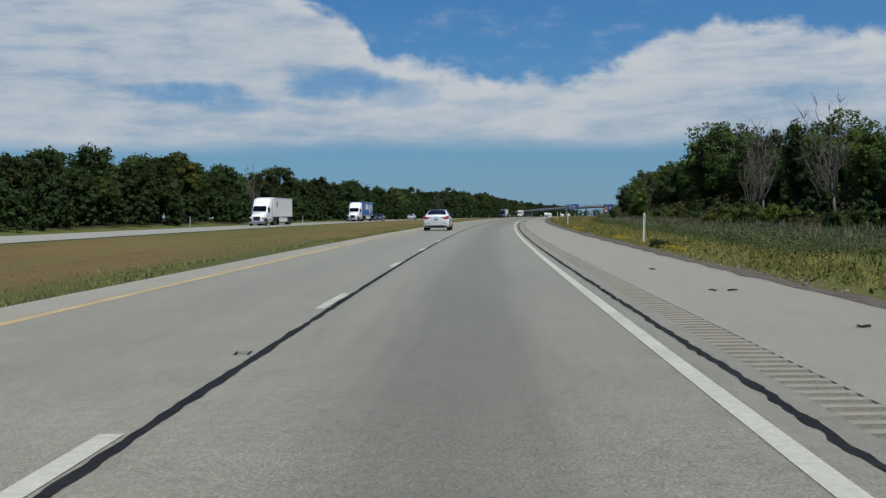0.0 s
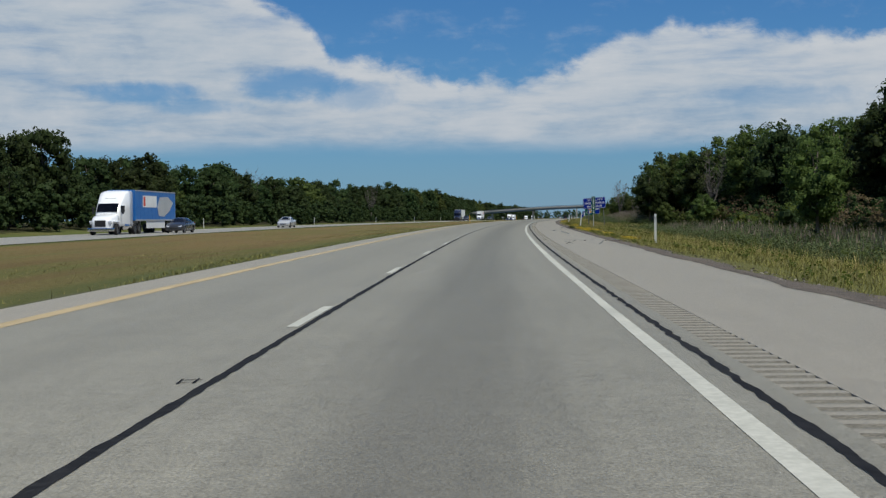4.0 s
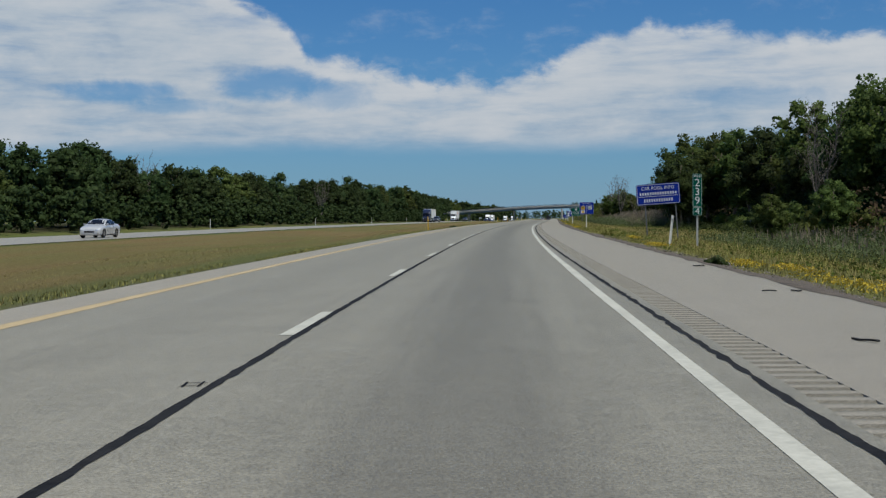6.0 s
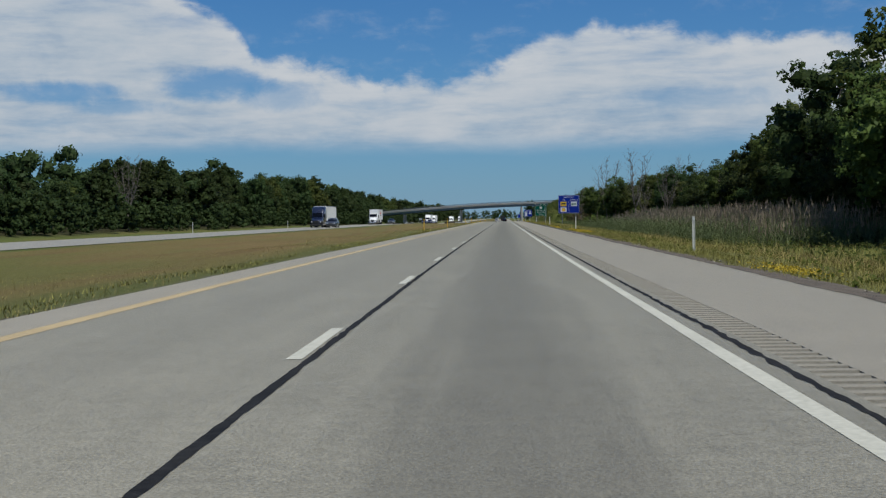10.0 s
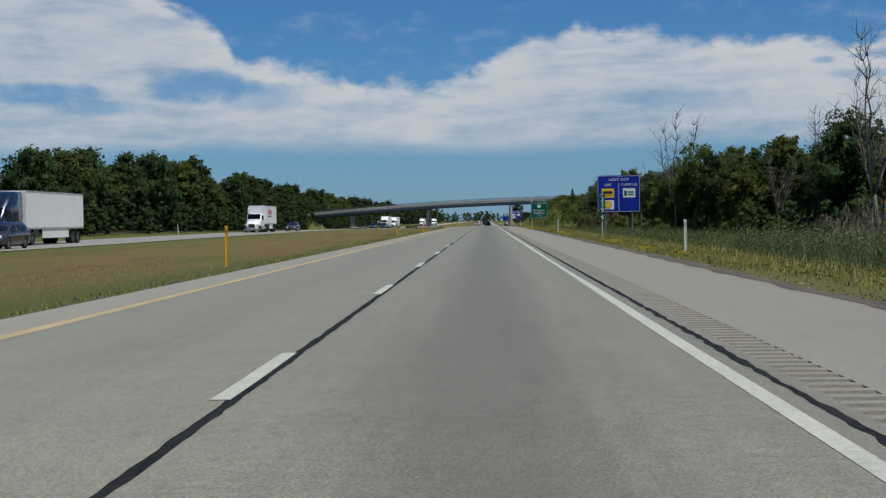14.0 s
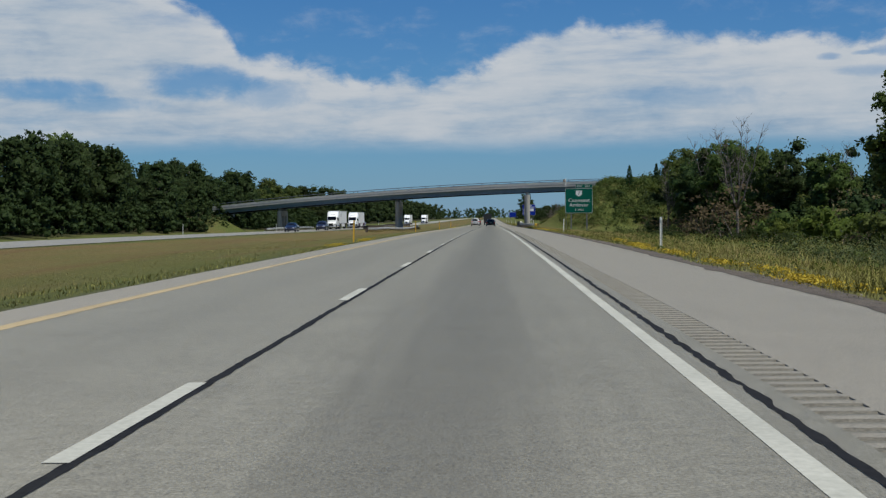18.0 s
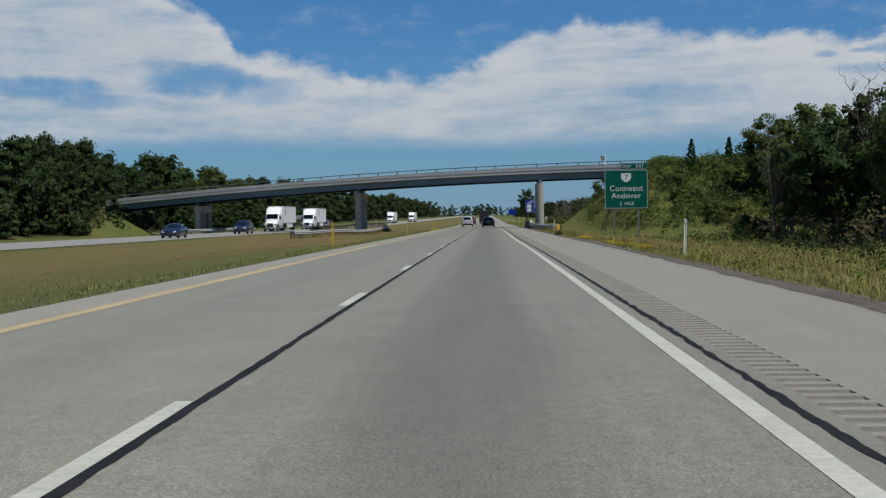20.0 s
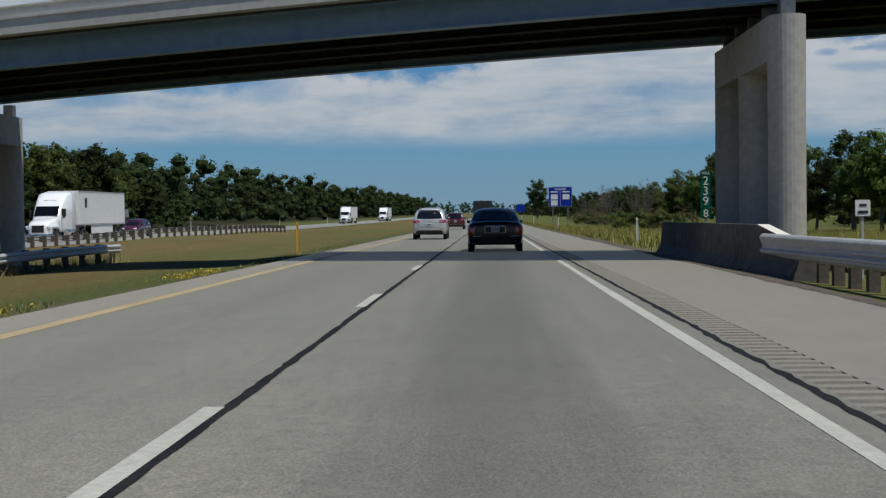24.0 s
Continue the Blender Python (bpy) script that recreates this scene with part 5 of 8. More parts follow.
random.seed(11)
OAKS = [broadleaf(20 + k, 15.0, sp, mt, low=lo, label=lb) for k, (sp, mt, lo, lb) in enumerate((
    (4.4, M_LEAF_DARK, 0.12, "tall dark green broadleaf tree in the woods"), (3.8, M_LEAF, 0.16, "tall green broadleaf tree in the woods"),
    (4.9, M_LEAF_DARK, 0.10, "broad dark green tree with a rounded crown"), (3.4, M_LEAF, 0.2, "slender green broadleaf tree"),
    (4.6, M_LEAF, 0.14, "broad green tree with an uneven crown"), (3.6, M_LEAF_DARK, 0.22, "slender dark green tree"), (4.0, M_LEAF_LIGHT, 0.18, "bright green broadleaf tree")))]
FAR_OAKS = [broadleaf(30 + k, 15.0, sp, mt, per=24, leaf=0.50, low=lo, label=lb, boughs=46, mass=0.94) for k, (sp, mt, lo, lb) in enumerate((
    (4.6, M_LEAF_DARK, 0.05, "tall dark green tree across the lanes"), (4.0, M_LEAF_DARK, 0.05, "tall green broadleaf tree across the lanes"),
    (5.0, M_LEAF_DARK, 0.04, "broad dark green tree across the lanes"), (4.4, M_LEAF, 0.05, "broad green tree across the lanes")))]
SHRUBS = [shrub(40, 3.0, 2.2, M_LEAF_DARK, "dense dark green shrub at the wood's edge"), shrub(41, 2.6, 2.4, M_LEAF, "rounded green shrub at the wood's edge"),
          shrub(42, 2.3, 1.9, M_LEAF_LIGHT, "bright green shrub in the rough grass"), shrub(43, 3.2, 2.0, M_LEAF_BROWN, "dry brown shrub with sparse leaves", per=26)]
CONES = [conifer(50, 7.5, 2.3), conifer(51, 6.0, 1.8)]
DEADS = [bare_tree(60, 13.0, 3.4), bare_tree(61, 11.0, 3.8), bare_tree(62, 9.0, 2.6)]
MASTERS = OAKS + FAR_OAKS + SHRUBS + CONES + DEADS


def wood_edge(rng, s0, s1, front, height, step, rows, gap=8.5, sign=1, light=0.07):
    """Rows of trees along the road: front and height are functions of s."""
    for r in range(rows):
        s = s0 + r * step * 0.37
        while s < s1:
            d = front(s) + r * gap + rng.uniform(-2.4, 2.4)
            h = height(s) * (rng.uniform(0.62, 1.06) if sign > 0 else rng.choice([0.66, 0.8, 0.9, 0.97, 1.03]) * rng.uniform(0.92, 1.04))
            kind = FAR_OAKS[int(rng.integers(0, 4))] if sign < 0 else OAKS[int(rng.integers(0, 6))] if rng.uniform() > light else OAKS[int(rng.choice([1, 3, 6]))]
            plant(kind, s, d * sign, h / 15.0)
            s += step * rng.uniform(0.7, 1.3)


rng = np.random.default_rng(3)
# the long wood beyond the opposite lanes
def swell(s):
    """The rise and fall of the wood's top along the road."""
    return 1.0 + 0.09 * np.sin(s / 15.0) + 0.07 * np.sin(s / 6.3 + 1.0)


LEFT_S = [0, 420, 488, 511, 535, 640, 800, 870, 930, 955, 978, 1120]
LEFT_H = [13.6, 12.4, 12.0, 12.0, 12.3, 14.2, 15.2, 16.2, 14.4, 14.6, 14.8, 14.2]
wood_edge(rng, 150, 1120, lambda s: np.interp(s, [150, 480, 520, 900, 1120], [64, 63, 66, 64, 62]), lambda s: np.interp(s, LEFT_S, LEFT_H) * swell(s), 7.8, 1, 9.0, -1)
for s, d in ((268, -58), (437, -66), (575, -60)):
    plant(DEADS[1], s, d, 1.1)
# the woods on the near side
wood_edge(rng, 70, 345, lambda s: np.interp(s, [70, 150, 210, 290, 345], [41, 39, 46, 45, 38]), lambda s: np.interp(s, [70, 110, 150, 190, 240, 300, 345], [10.5, 12, 14.5, 15.0, 14.2, 15, 16.5]), 7.2, 1, 9.0)
wood_edge(rng, 345, 470, lambda s: np.interp(s, [345, 440, 470], [37, 36, 33]), lambda s: np.interp(s, [345, 400, 470], [16.4, 18.0, 18.5]), 7.0, 1, 8.0)
wood_edge(rng, 470, 620, lambda s: np.interp(s, [470, 525, 540, 620], [33, 34, 39, 38]), lambda s: np.interp(s, [470, 515, 530, 560, 620], [19.5, 18.5, 15.5, 14.5, 13.5]), 6.8, 1, 8.0)
wood_edge(rng, 620, 800, lambda s: np.interp(s, [620, 700, 760, 800], [39, 43, 44, 43]), lambda s: np.interp(s, [620, 650, 690, 715, 760, 800], [12.5, 13.5, 13, 14.5, 13.5, 12.5]), 8.4, 1, 8.0, light=0.45)
wood_edge(rng, 800, 885, lambda s: 35, lambda s: np.interp(s, [800, 830, 885], [11.5, 13.0, 15.5]), 6.8, 1, 8.0)
wood_edge(rng, 985, 1330, lambda s: np.interp(s, [985, 1330], [50, 34]), lambda s: np.interp(s, [985, 1050, 1085, 1130, 1170, 1330], [13.0, 13.4, 15.2, 14.5, 10.5, 10.0]), 8.5, 1, 9.0)
for s in np.arange(64, 885, 6.0):
    front = np.interp(s, [64, 200, 345, 470, 620, 700, 760, 885], [36, 34, 32, 36, 36, 35, 33, 30])
    plant(SHRUBS[int(rng.choice([0, 0, 1, 1, 2, 3]))], s + rng.uniform(-2, 2), front + rng.uniform(-2.0, 2.0), rng.uniform(0.8, 1.7))
plant(OAKS[2], 428, 26.5, 0.88)
plant(OAKS[4], 437, 30, 0.98)
plant(OAKS[0], 512, 44, 1.25)
for i, (s, d, k) in enumerate(((250, 39.5, 1.42), (241, 41.0, 1.34), (232, 41.0, 1.22), (222, 42.5, 1.05), (247, 45.0, 1.30))):
    plant(OAKS[(4, 2, 1, 0, 2)[i]], s, d, k)
plant(SHRUBS[2], 1010, 24.5, 1.0)
plant(OAKS[5], 446, 33, 1.06)
plant(OAKS[4], 462, 30, 0.94)
plant(OAKS[0], 474, 31, 0.82)
plant(OAKS[2], 455, 35, 1.15)
for i, (s, d, k) in enumerate(((676, 33.0, 0.70), (683, 32.0, 0.76), (690, 30.2, 0.90), (697, 32.5, 0.80), (706, 31.0, 0.74), (716, 32.0, 0.78), (727, 30.5, 0.72), (738, 31.0, 0.74), (744.5, 27.6, 0.80), (752, 31.5, 0.62))):
    plant(OAKS[(4, 0, 1, 2, 4, 2, 4, 0, 3, 1)[i]], s, d, k)
plant(SHRUBS[3], 803, 28.5, 2.2)
plant(SHRUBS[3], 809, 28.0, 1.9)
for s, d, k in ((238, 24, 0.55), (318, 21.5, 0.27), (322, 27, 0.36), (334, 25, 0.2)):
    plant(OAKS[4], s, d, k)
for i, (s, d, k) in enumerate(((597, 25.5, 1.05), (611, 33, 1.0), (655, 33, 1.0), (697.5, 28.4, 1.29), (118, 33, 1.15), (130, 35, 1.1), (345, 31, 0.95), (512, 37, 1.2), (742, 31, 1.15), (664, 42, 1.05), (690, 47, 1.5), (726, 42, 1.1), (802, 28.2, 0.95), (745, 29.5, 1.05), (768, 43, 1.0), (838, 32, 1.05), (866, 30, 1.0), (1120, 30, 0.7), (1135, 33, 0.72), (1150, 32, 0.75), (1166, 30, 0.68), (1185, 29, 0.7), (1205, 32, 0.76), (1222, 29, 0.66), (1240, 33, 0.75), (1262, 30, 0.7), (1284, 32, 0.72), (150, 32.5, 0.95), (160, 33.5, 1.1), (172, 34.5, 1.05))):
    plant(DEADS[i % 3], s, d, k)
# the bank at the overpass
for k in range(34):
    s, d = rng.uniform(880, 917), rng.uniform(25, 52)
    if bank_height(s, d) > 0.2:
        plant(SHRUBS[int(rng.choice([0, 1, 1, 2, 2]))], s, d, rng.uniform(0.45, 1.0))
for s, d, k, z in ((903, 28.0, 0.58, 0), (907, 33.5, 0.62, 1), (893, 38, 0.6, 0)):
    plant(CONES[z], s, d, k)
for s, d, k in ((905, 43, 0.42), (899, 47, 0.46), (888, 40, 0.45), (910, 52, 0.5)):
    plant(OAKS[int(rng.integers(0, 5))], s, d, k)
for k in range(22):
    s, d = rng.uniform(918, 962), rng.uniform(-76, -58)
    plant(SHRUBS[int(rng.choice([0, 0, 1, 2]))], s, d, rng.uniform(0.6, 1.3))
for k in range(18):
    s, d = rng.uniform(945, 1000), rng.uniform(43, 60)
    plant(SHRUBS[int(rng.choice([0, 1, 1, 2]))], s, d, rng.uniform(0.5, 1.1))
plant(OAKS[4], 895, 35.8, 0.70)
plant(OAKS[1], 1003, 27.0, 0.87)
for k in range(30):
    plant(SHRUBS[3 if k % 3 else 1], rng.uniform(1085, 1290), rng.uniform(26, 36), rng.uniform(0.9, 1.8))
tall = plant(OAKS[5], 1500, 25, 1.35)
tagged(tall, "tall lone tree against the sky")


def far_wood(name, s0, s1, d0, d1, h, n, seed, label, mat=None, leaf=1.05, per=11, low=0.12):
    """A wood or thicket too dense to count, as one mass of leaf sprays; h: a height or a function of s."""
    rng = np.random.default_rng(seed)
    s, d = rng.uniform(s0, s1, n), rng.uniform(d0, d1, n)
    top = (h(s) if callable(h) else h) * rng.uniform(0.7, 1.08, n)
    cs, rs = [], []
    base = at(s, d, lie(s, d))
    for k in range(8):                                   # eight clumps to a crown
        c = base.copy()
        f = low + (0.88 - low) * (k + rng.uniform(0, 1, n)) / 8
        a = k * 2.4 + rng.uniform(0, 6.28, n)
        q = top * 0.27 * np.sqrt(np.clip(1 - ((f - 0.45) / 0.6) ** 2, 0.05, 1)) * rng.uniform(0.3, 1, n)
        c += np.stack([q * np.cos(a), q * np.sin(a), top * f], 1)
        cs.append(c)
        rs.append(top * rng.uniform(0.09, 0.15, n))
    rs = np.concatenate(rs)
    v, face = leaf_cards(rng, np.concatenate(cs), rs, np.maximum(4, per * (rs / rs.mean()) ** 2).astype(int), leaf, 0.8, True, 0.9)
    return tagged(new(name, cards(name, v, mat or M_LEAF_DARK, 4, face)), label, "woods", kind="stuff")


def left_h(s):
    return np.interp(s, LEFT_S, LEFT_H) * swell(s)


def far_h(s):
    return np.interp(s, [1110, 1220, 1400, 2300], [14.8, 17.4, 17.4, 19.0])


def right_h(s):
    return np.interp(s, [70, 110, 150, 190, 240, 300, 345, 400, 470, 515, 540, 620, 690, 715, 760, 885], [10, 11, 13, 15, 17, 17, 16.0, 17, 18, 18, 14, 14, 14.5, 15, 15, 16])


far_wood("far_woods", 1110, 2300, -112, -60, far_h, 460, 7, "distant dark green woods beyond the opposite lanes", None, 0.72, 30, 0.05)
far_wood("far_woods", 1330, 2400, 32, 110, 12, 330, 8, "distant dark green woods along the road", None, 0.8, 22, 0.05)
far_wood("far_woods", 2300, 2700, -160, 160, 16, 180, 9, "distant woods across the horizon")
far_wood("woods", 140, 1130, -96, -68, left_h, 470, 10, "dense dark green woods behind the wood's edge", None, 0.66, 46, 0.06)
far_wood("woods", 60, 880, 46, 74, right_h, 270, 12, "dense dark green woods behind the wood's edge", None, 0.60, 66, 0.06)
far_wood("far_woods", 960, 1330, 56, 110, 10.5, 260, 13, "distant green woods past the overpass", M_LEAF, 0.62, 28, 0.06)
far_wood("far_woods", 945, 1030, 46, 68, 6.0, 130, 22, "green wood on the slope behind the overpass", M_LEAF_DARK, 0.4, 20, 0.06)
far_wood("undergrowth", 140, 1130, -67, -56, 6.0, 1000, 14, "tangled green undergrowth along the wood's edge", M_LEAF_DARK, 0.42, 12, 0.08)
far_wood("undergrowth", 64, 880, 33, 44, 4.2, 620, 15, "tangled dark undergrowth along the wood's edge", M_LEAF_DARK, 0.36, 12, 0.15)


def bank_growth(name, s0, s1, d0, d1, h, n, seed, label, mat, leaf, per, least=0.4):
    """Rough growth over the overpass banks, as one mass of leaf sprays."""
    rng = np.random.default_rng(seed)
    s, d = rng.uniform(s0, s1, n), rng.uniform(d0, d1, n)
    keep = bank_height(s, d) > least
    s, d = s[keep], d[keep]
    top = h * rng.uniform(0.5, 1.2, len(s))
    c = at(s, d, lie(s, d) + top * 0.4)
    v, face = leaf_cards(rng, c, top * 0.62, per, leaf, 0.8, False, 1.6)
    return tagged(new(name, cards(name, v, mat, 4, face)), label, "thicket", kind="stuff")


bank_growth("bank_thicket", 880, 919, 15, 70, 1.0, 4200, 16, "rough green weeds over the overpass bank", M_LEAF, 0.20, 22, 0.0)
bank_growth("bank_thicket", 880, 919, 19, 70, 1.6, 1100, 17, "dense green thicket over the overpass bank", M_LEAF, 0.29, 42, 0.5)
bank_growth("bank_thicket", 885, 918, 30, 70, 2.6, 190, 20, "taller dark bushes over the overpass bank", M_LEAF_DARK, 0.34, 90, 2.5)
bank_growth("bank_thicket", 905, 965, -90, -48, 2.6, 700, 18, "dense green thicket over the far bank", M_LEAF_DARK, 0.42, 46, 0.2)
bank_growth("bank_thicket", 928, 975, 14, 70, 1.0, 1500, 19, "rough green growth behind the overpass", M_LEAF, 0.28, 26, 0.0)
for ob in MASTERS:                                     # the patterns themselves stand deep in the woods
    p = at(760 + 6 * MASTERS.index(ob), 56, -0.9)
    ob.matrix_basis = pose(p[0], p[1], p[2])


# grasses
def blades(rng, s, d, height, wide, lean=0.35):
    """Grass blades as slim triangles standing on the ground."""
    n = len(s)
    p = at(s, d, lie(s, d) - 0.02)
    a = rng.uniform(0, 2 * math.pi, n)
    side = np.stack([np.cos(a), np.sin(a), np.zeros(n)], 1) * (wide * rng.uniform(0.6, 1.4, n))[:, None]
    tip = p + np.stack([rng.normal(0, lean, n) * height, rng.normal(0, lean, n) * height, height * rng.uniform(0.6, 1.25, n)], 1)
    return np.stack([p - side, p + side, tip], 1)


def patchy(rng, n, s0, s1, d0, d1, grain=9.0, cut=0.0, seed=0.0):
    """Random places thinned by a slow noise."""
    s, d = rng.uniform(s0, s1, n), rng.uniform(d0, d1, n)
    w = np.sin(s / grain + seed) * np.sin(s / (grain * 2.7) + d * 1.3 + seed * 2) + 0.5 * np.sin(s / (grain * 0.4) + d * 2.1)
    keep = w > cut
    return s[keep], d[keep]


def grass(name, mat, lots, label):
    v = np.concatenate(lots)
    up = np.random.default_rng(77).normal(size=(len(v), 3)) * 0.35 + np.array([0, 0, 1.0])
    return tagged(new(name, cards(name, v, mat, 3, up / np.linalg.norm(up, axis=1)[:, None])), label, "grass", kind="stuff")


rng = np.random.default_rng(21)
lots, dry = [], []
for n, s0, s1, d0, d1, h, w, cut in ((90000, 14, 880, 7.95, 9.3, 0.16, 0.006, -0.7), (24000, 14, 880, 7.45, 8.05, 0.11, 0.007, 0.1), (150000, 14, 884, 9.0, 14.0, 0.20, 0.007, -0.9), (110000, 14, 900, 13, 34, 0.42, 0.011, -0.6), (52000, 8, 960, -6.4, -4.7, 0.10, 0.010, -0.1),
                                     (16000, 930, 1150, 7.9, 14, 0.35, 0.02, -0.9), (12000, 940, 1150, 14, 36, 0.5, 0.035, -0.6), (60000, 930, 1010, 13, 48, 1.0, 0.02, -0.9)):
    s, d = patchy(rng, n, s0, s1, d0, d1, cut=cut)
    lots.append(blades(rng, s, d, np.full(len(s), h), w))
for n, s0, s1, d0, d1, h, w, cut in ((60000, 14, 884, 8.4, 14, 0.30, 0.006, -0.2), (44000, 14, 900, 12, 34, 0.48, 0.012, 0.0), (16000, 335, 430, 12, 26, 0.40, 0.011, -0.8), (30000, 800, 881, 9, 22, 0.30, 0.009, -0.9), (20000, 845, 905, 11, 21, 0.34, 0.009, -0.9), (90000, 20, 900, -15, -5.4, 0.08, 0.007, -0.6), (9000, 10, 960, -6.8, -4.8, 0.15, 0.008, 0.2)):
    s, d = patchy(rng, n, s0, s1, d0, d1, 12.0, cut, 1.0)
    dry.append(blades(rng, s, d, np.full(len(s), h), w))
for pts in ([(-17.7, 869), (-16.9, 896), (-13.9, 924), (-13.6, 940)],):
    q = np.array(resample(pts, 0.03))
    dry.append(blades(rng, q[:, 1], q[:, 0] + rng.normal(0.15, 0.25, len(q)), np.full(len(q), 0.42), 0.016))
s, d = rng.uniform(880, 919, 60000), rng.uniform(13, 60, 60000)
on = bank_height(s, d) > -0.3
lots.append(blades(rng, s[on], d[on], np.full(int(on.sum()), 0.34), 0.010))
grass("verge_grass", M_GRASS, lots, "uneven green grass along the roadside")
grass("straw_grass", M_GRASS_DRY, dry, "dry straw-coloured grass stalks along the roadside")
# weeds standing at the pavement's edges
weeds = [blades(rng, s0 + rng.normal(0, 0.45, 420), d0 + rng.normal(0, 0.28, 420), np.full(420, h * 0.8), 0.008, 0.4) for s0, d0, h in
         ((300, 8.4, 0.5), (365, 8.6, 0.45), (372, -4.9, 0.35), (486, -5.2, 0.5), (660, -6.4, 0.4), (663, -9, 0.3), (690, 8.6, 0.55), (842, 8.5, 0.7), (846, 8.4, 0.6), (881, 9.0, 0.6), (603, 8.3, 0.5), (608, 8.5, 0.5), (612, 8.3, 0.4), (655, 8.5, 0.6))]
grass("weeds", M_GRASS, weeds, "tufts of tall weeds at the pavement's edge")
# broad-leaved weeds among the grass
def weed_mass(name, lots, mat, leaf, label):
    vs, fs = [], []
    for n, s0, s1, d0, d1, h, per, cut, seed in lots:
        s, d = patchy(rng, n, s0, s1, d0, d1, 7.0, cut, seed)
        top = h * rng.uniform(0.4, 1.3, len(s))
        v, face = leaf_cards(rng, at(s, d, lie(s, d) + top * 0.35), top * 0.6, per, leaf, 0.8)
        vs.append(v)
        fs.append(face)
    return tagged(new(name, cards(name, np.concatenate(vs), mat, 4, np.concatenate(fs))), label, "weeds", kind="stuff")


weed_mass("low_weeds", [(5200, 14, 900, 8.0, 13.5, 0.26, 9, -0.2, 3.0)], M_LEAF_LIGHT, 0.085, "low bright green weeds in the roadside grass")
weed_mass("tall_weeds", [(4200, 14, 900, 15.5, 32, 0.8, 16, -0.1, 4.0), (900, 14, 900, 12.5, 16, 0.35, 12, 0.2, 6.0)], M_LEAF, 0.17, "tall dark green weeds in the rough grass")
weed_mass("tall_weeds", [(2600, 14, 900, 22, 36, 1.5, 26, 0.0, 5.0)], M_LEAF_DARK, 0.22, "tall tangled dark weeds before the wood")
weed_mass("reed_leaves", [(5200, 462, 596, 15.5, 34, 2.2, 24, -0.6, 2.0), (2200, 60, 150, 16, 31, 1.2, 22, -0.6, 2.0), (2400, 180, 330, 16.5, 30, 0.9, 22, -0.6, 2.0), (2400, 600, 740, 16, 32, 1.2, 22, -0.6, 2.0)], M_REED_LEAF, 0.11, "soft grey-green leaves of the reed bed")
# reeds
reed, plume = [], []
for n, s0, s1, d0, d1, h, head in ((32000, 462, 596, 15.5, 34, 2.9, 0.85), (12000, 60, 150, 16, 31, 1.3, 0.2), (14000, 180, 330, 16.5, 30, 1.3, 0.3), (9000, 600, 740, 16, 32, 0.9, 0.0)):
    s, d = patchy(rng, n, s0, s1, d0, d1, 15.0, -0.8, 2.0)
    hh = h * np.clip(0.35 + (d - d0) / (d1 - d0) * 1.3, 0.3, 1.0)
    b = blades(rng, s, d, hh * rng.uniform(0.6, 1.1, len(s)), 0.024, 0.24)
    reed.append(b)
    tip = b[:, 2]
    k = (rng.uniform(size=len(s)) < head) & (hh > 0.7 * h)
    t = tip[k]
    m = len(t)
    off = np.stack([rng.normal(0, 0.05, m), rng.normal(0, 0.05, m), np.full(m, -0.38)], 1)
    sd = np.stack([rng.normal(0, 0.07, m), rng.normal(0, 0.07, m), np.full(m, -0.2)], 1)
    plume.append(np.stack([t + np.array([0, 0, 0.08]), t + off * 0.6 + sd, t + off], 1))
tagged(new("reeds", cards("reeds", np.concatenate(reed), M_REED, 3)), "tall grey-green reeds in the wet ditch", "reeds", kind="stuff")
tagged(new("reed_plumes", cards("reed_plumes", np.concatenate(plume), M_PLUME, 3)), "dull purple-brown plumes of the reeds", "reeds", kind="stuff")
# yellow flowers
fl = []
for s0, s1, d0, d1, n in ((42, 70, 8.0, 9.2, 500), (92, 120, 8.0, 9.4, 300), (236, 262, 8.0, 9.5, 2600), (266, 300, 8.2, 9.4, 500), (200, 232, 8.2, 9.6, 700), (342, 372, 7.9, 9.2, 1500), (372, 400, 8.0, 9.4, 2600), (470, 498, 7.9, 9.6, 4200),
                          (500, 530, 8.0, 9.4, 1600), (526, 533, 8.0, 9.0, 900), (560, 575, 8.0, 9.2, 700), (588, 602, 8.4, 9.4, 900), (618, 640, 8.4, 9.6, 1500), (652, 664, 7.9, 9.2, 2200), (690, 716, 7.9, 9.3, 3200), (720, 745, 8.0, 9.4, 1800),
                          (786, 812, 8.0, 9.4, 1600), (838, 858, 7.9, 9.6, 2600), (815, 838, 8.2, 9.4, 900), (902, 921, -5.15, -4.65, 1700), (655, 668, -5.4, -4.7, 700), (700, 745, -5.3, -4.7, 300)):
    ss, dd = [], []
    for q in range(max(2, n // 500)):                      # low mats of blossom
        long, wide, many = rng.uniform(0.5, 1.6), rng.uniform(0.12, 0.26), int(rng.uniform(250, 600))
        ss.append(rng.uniform(s0, s1) + rng.normal(0, long, many))
        dd.append(np.clip(rng.uniform(d0, d1 - 0.3), d0, d1) + rng.normal(0, wide, many))
    s, d = np.concatenate(ss), np.concatenate(dd)
    p = at(s, d, lie(s, d) + rng.uniform(0.04, 0.16, len(s)))
    v, face = leaf_cards(rng, p, np.full(len(s), 0.04), 1, 0.052)
    fl.append(v)
tagged(new("yellow_flowers", cards("yellow_flowers", np.concatenate(fl), M_FLOWER)), "low patches of bright yellow wild flowers", "flowers", kind="stuff")


# ---- vehicles ----
from mathutils.bvhtree import BVHTree

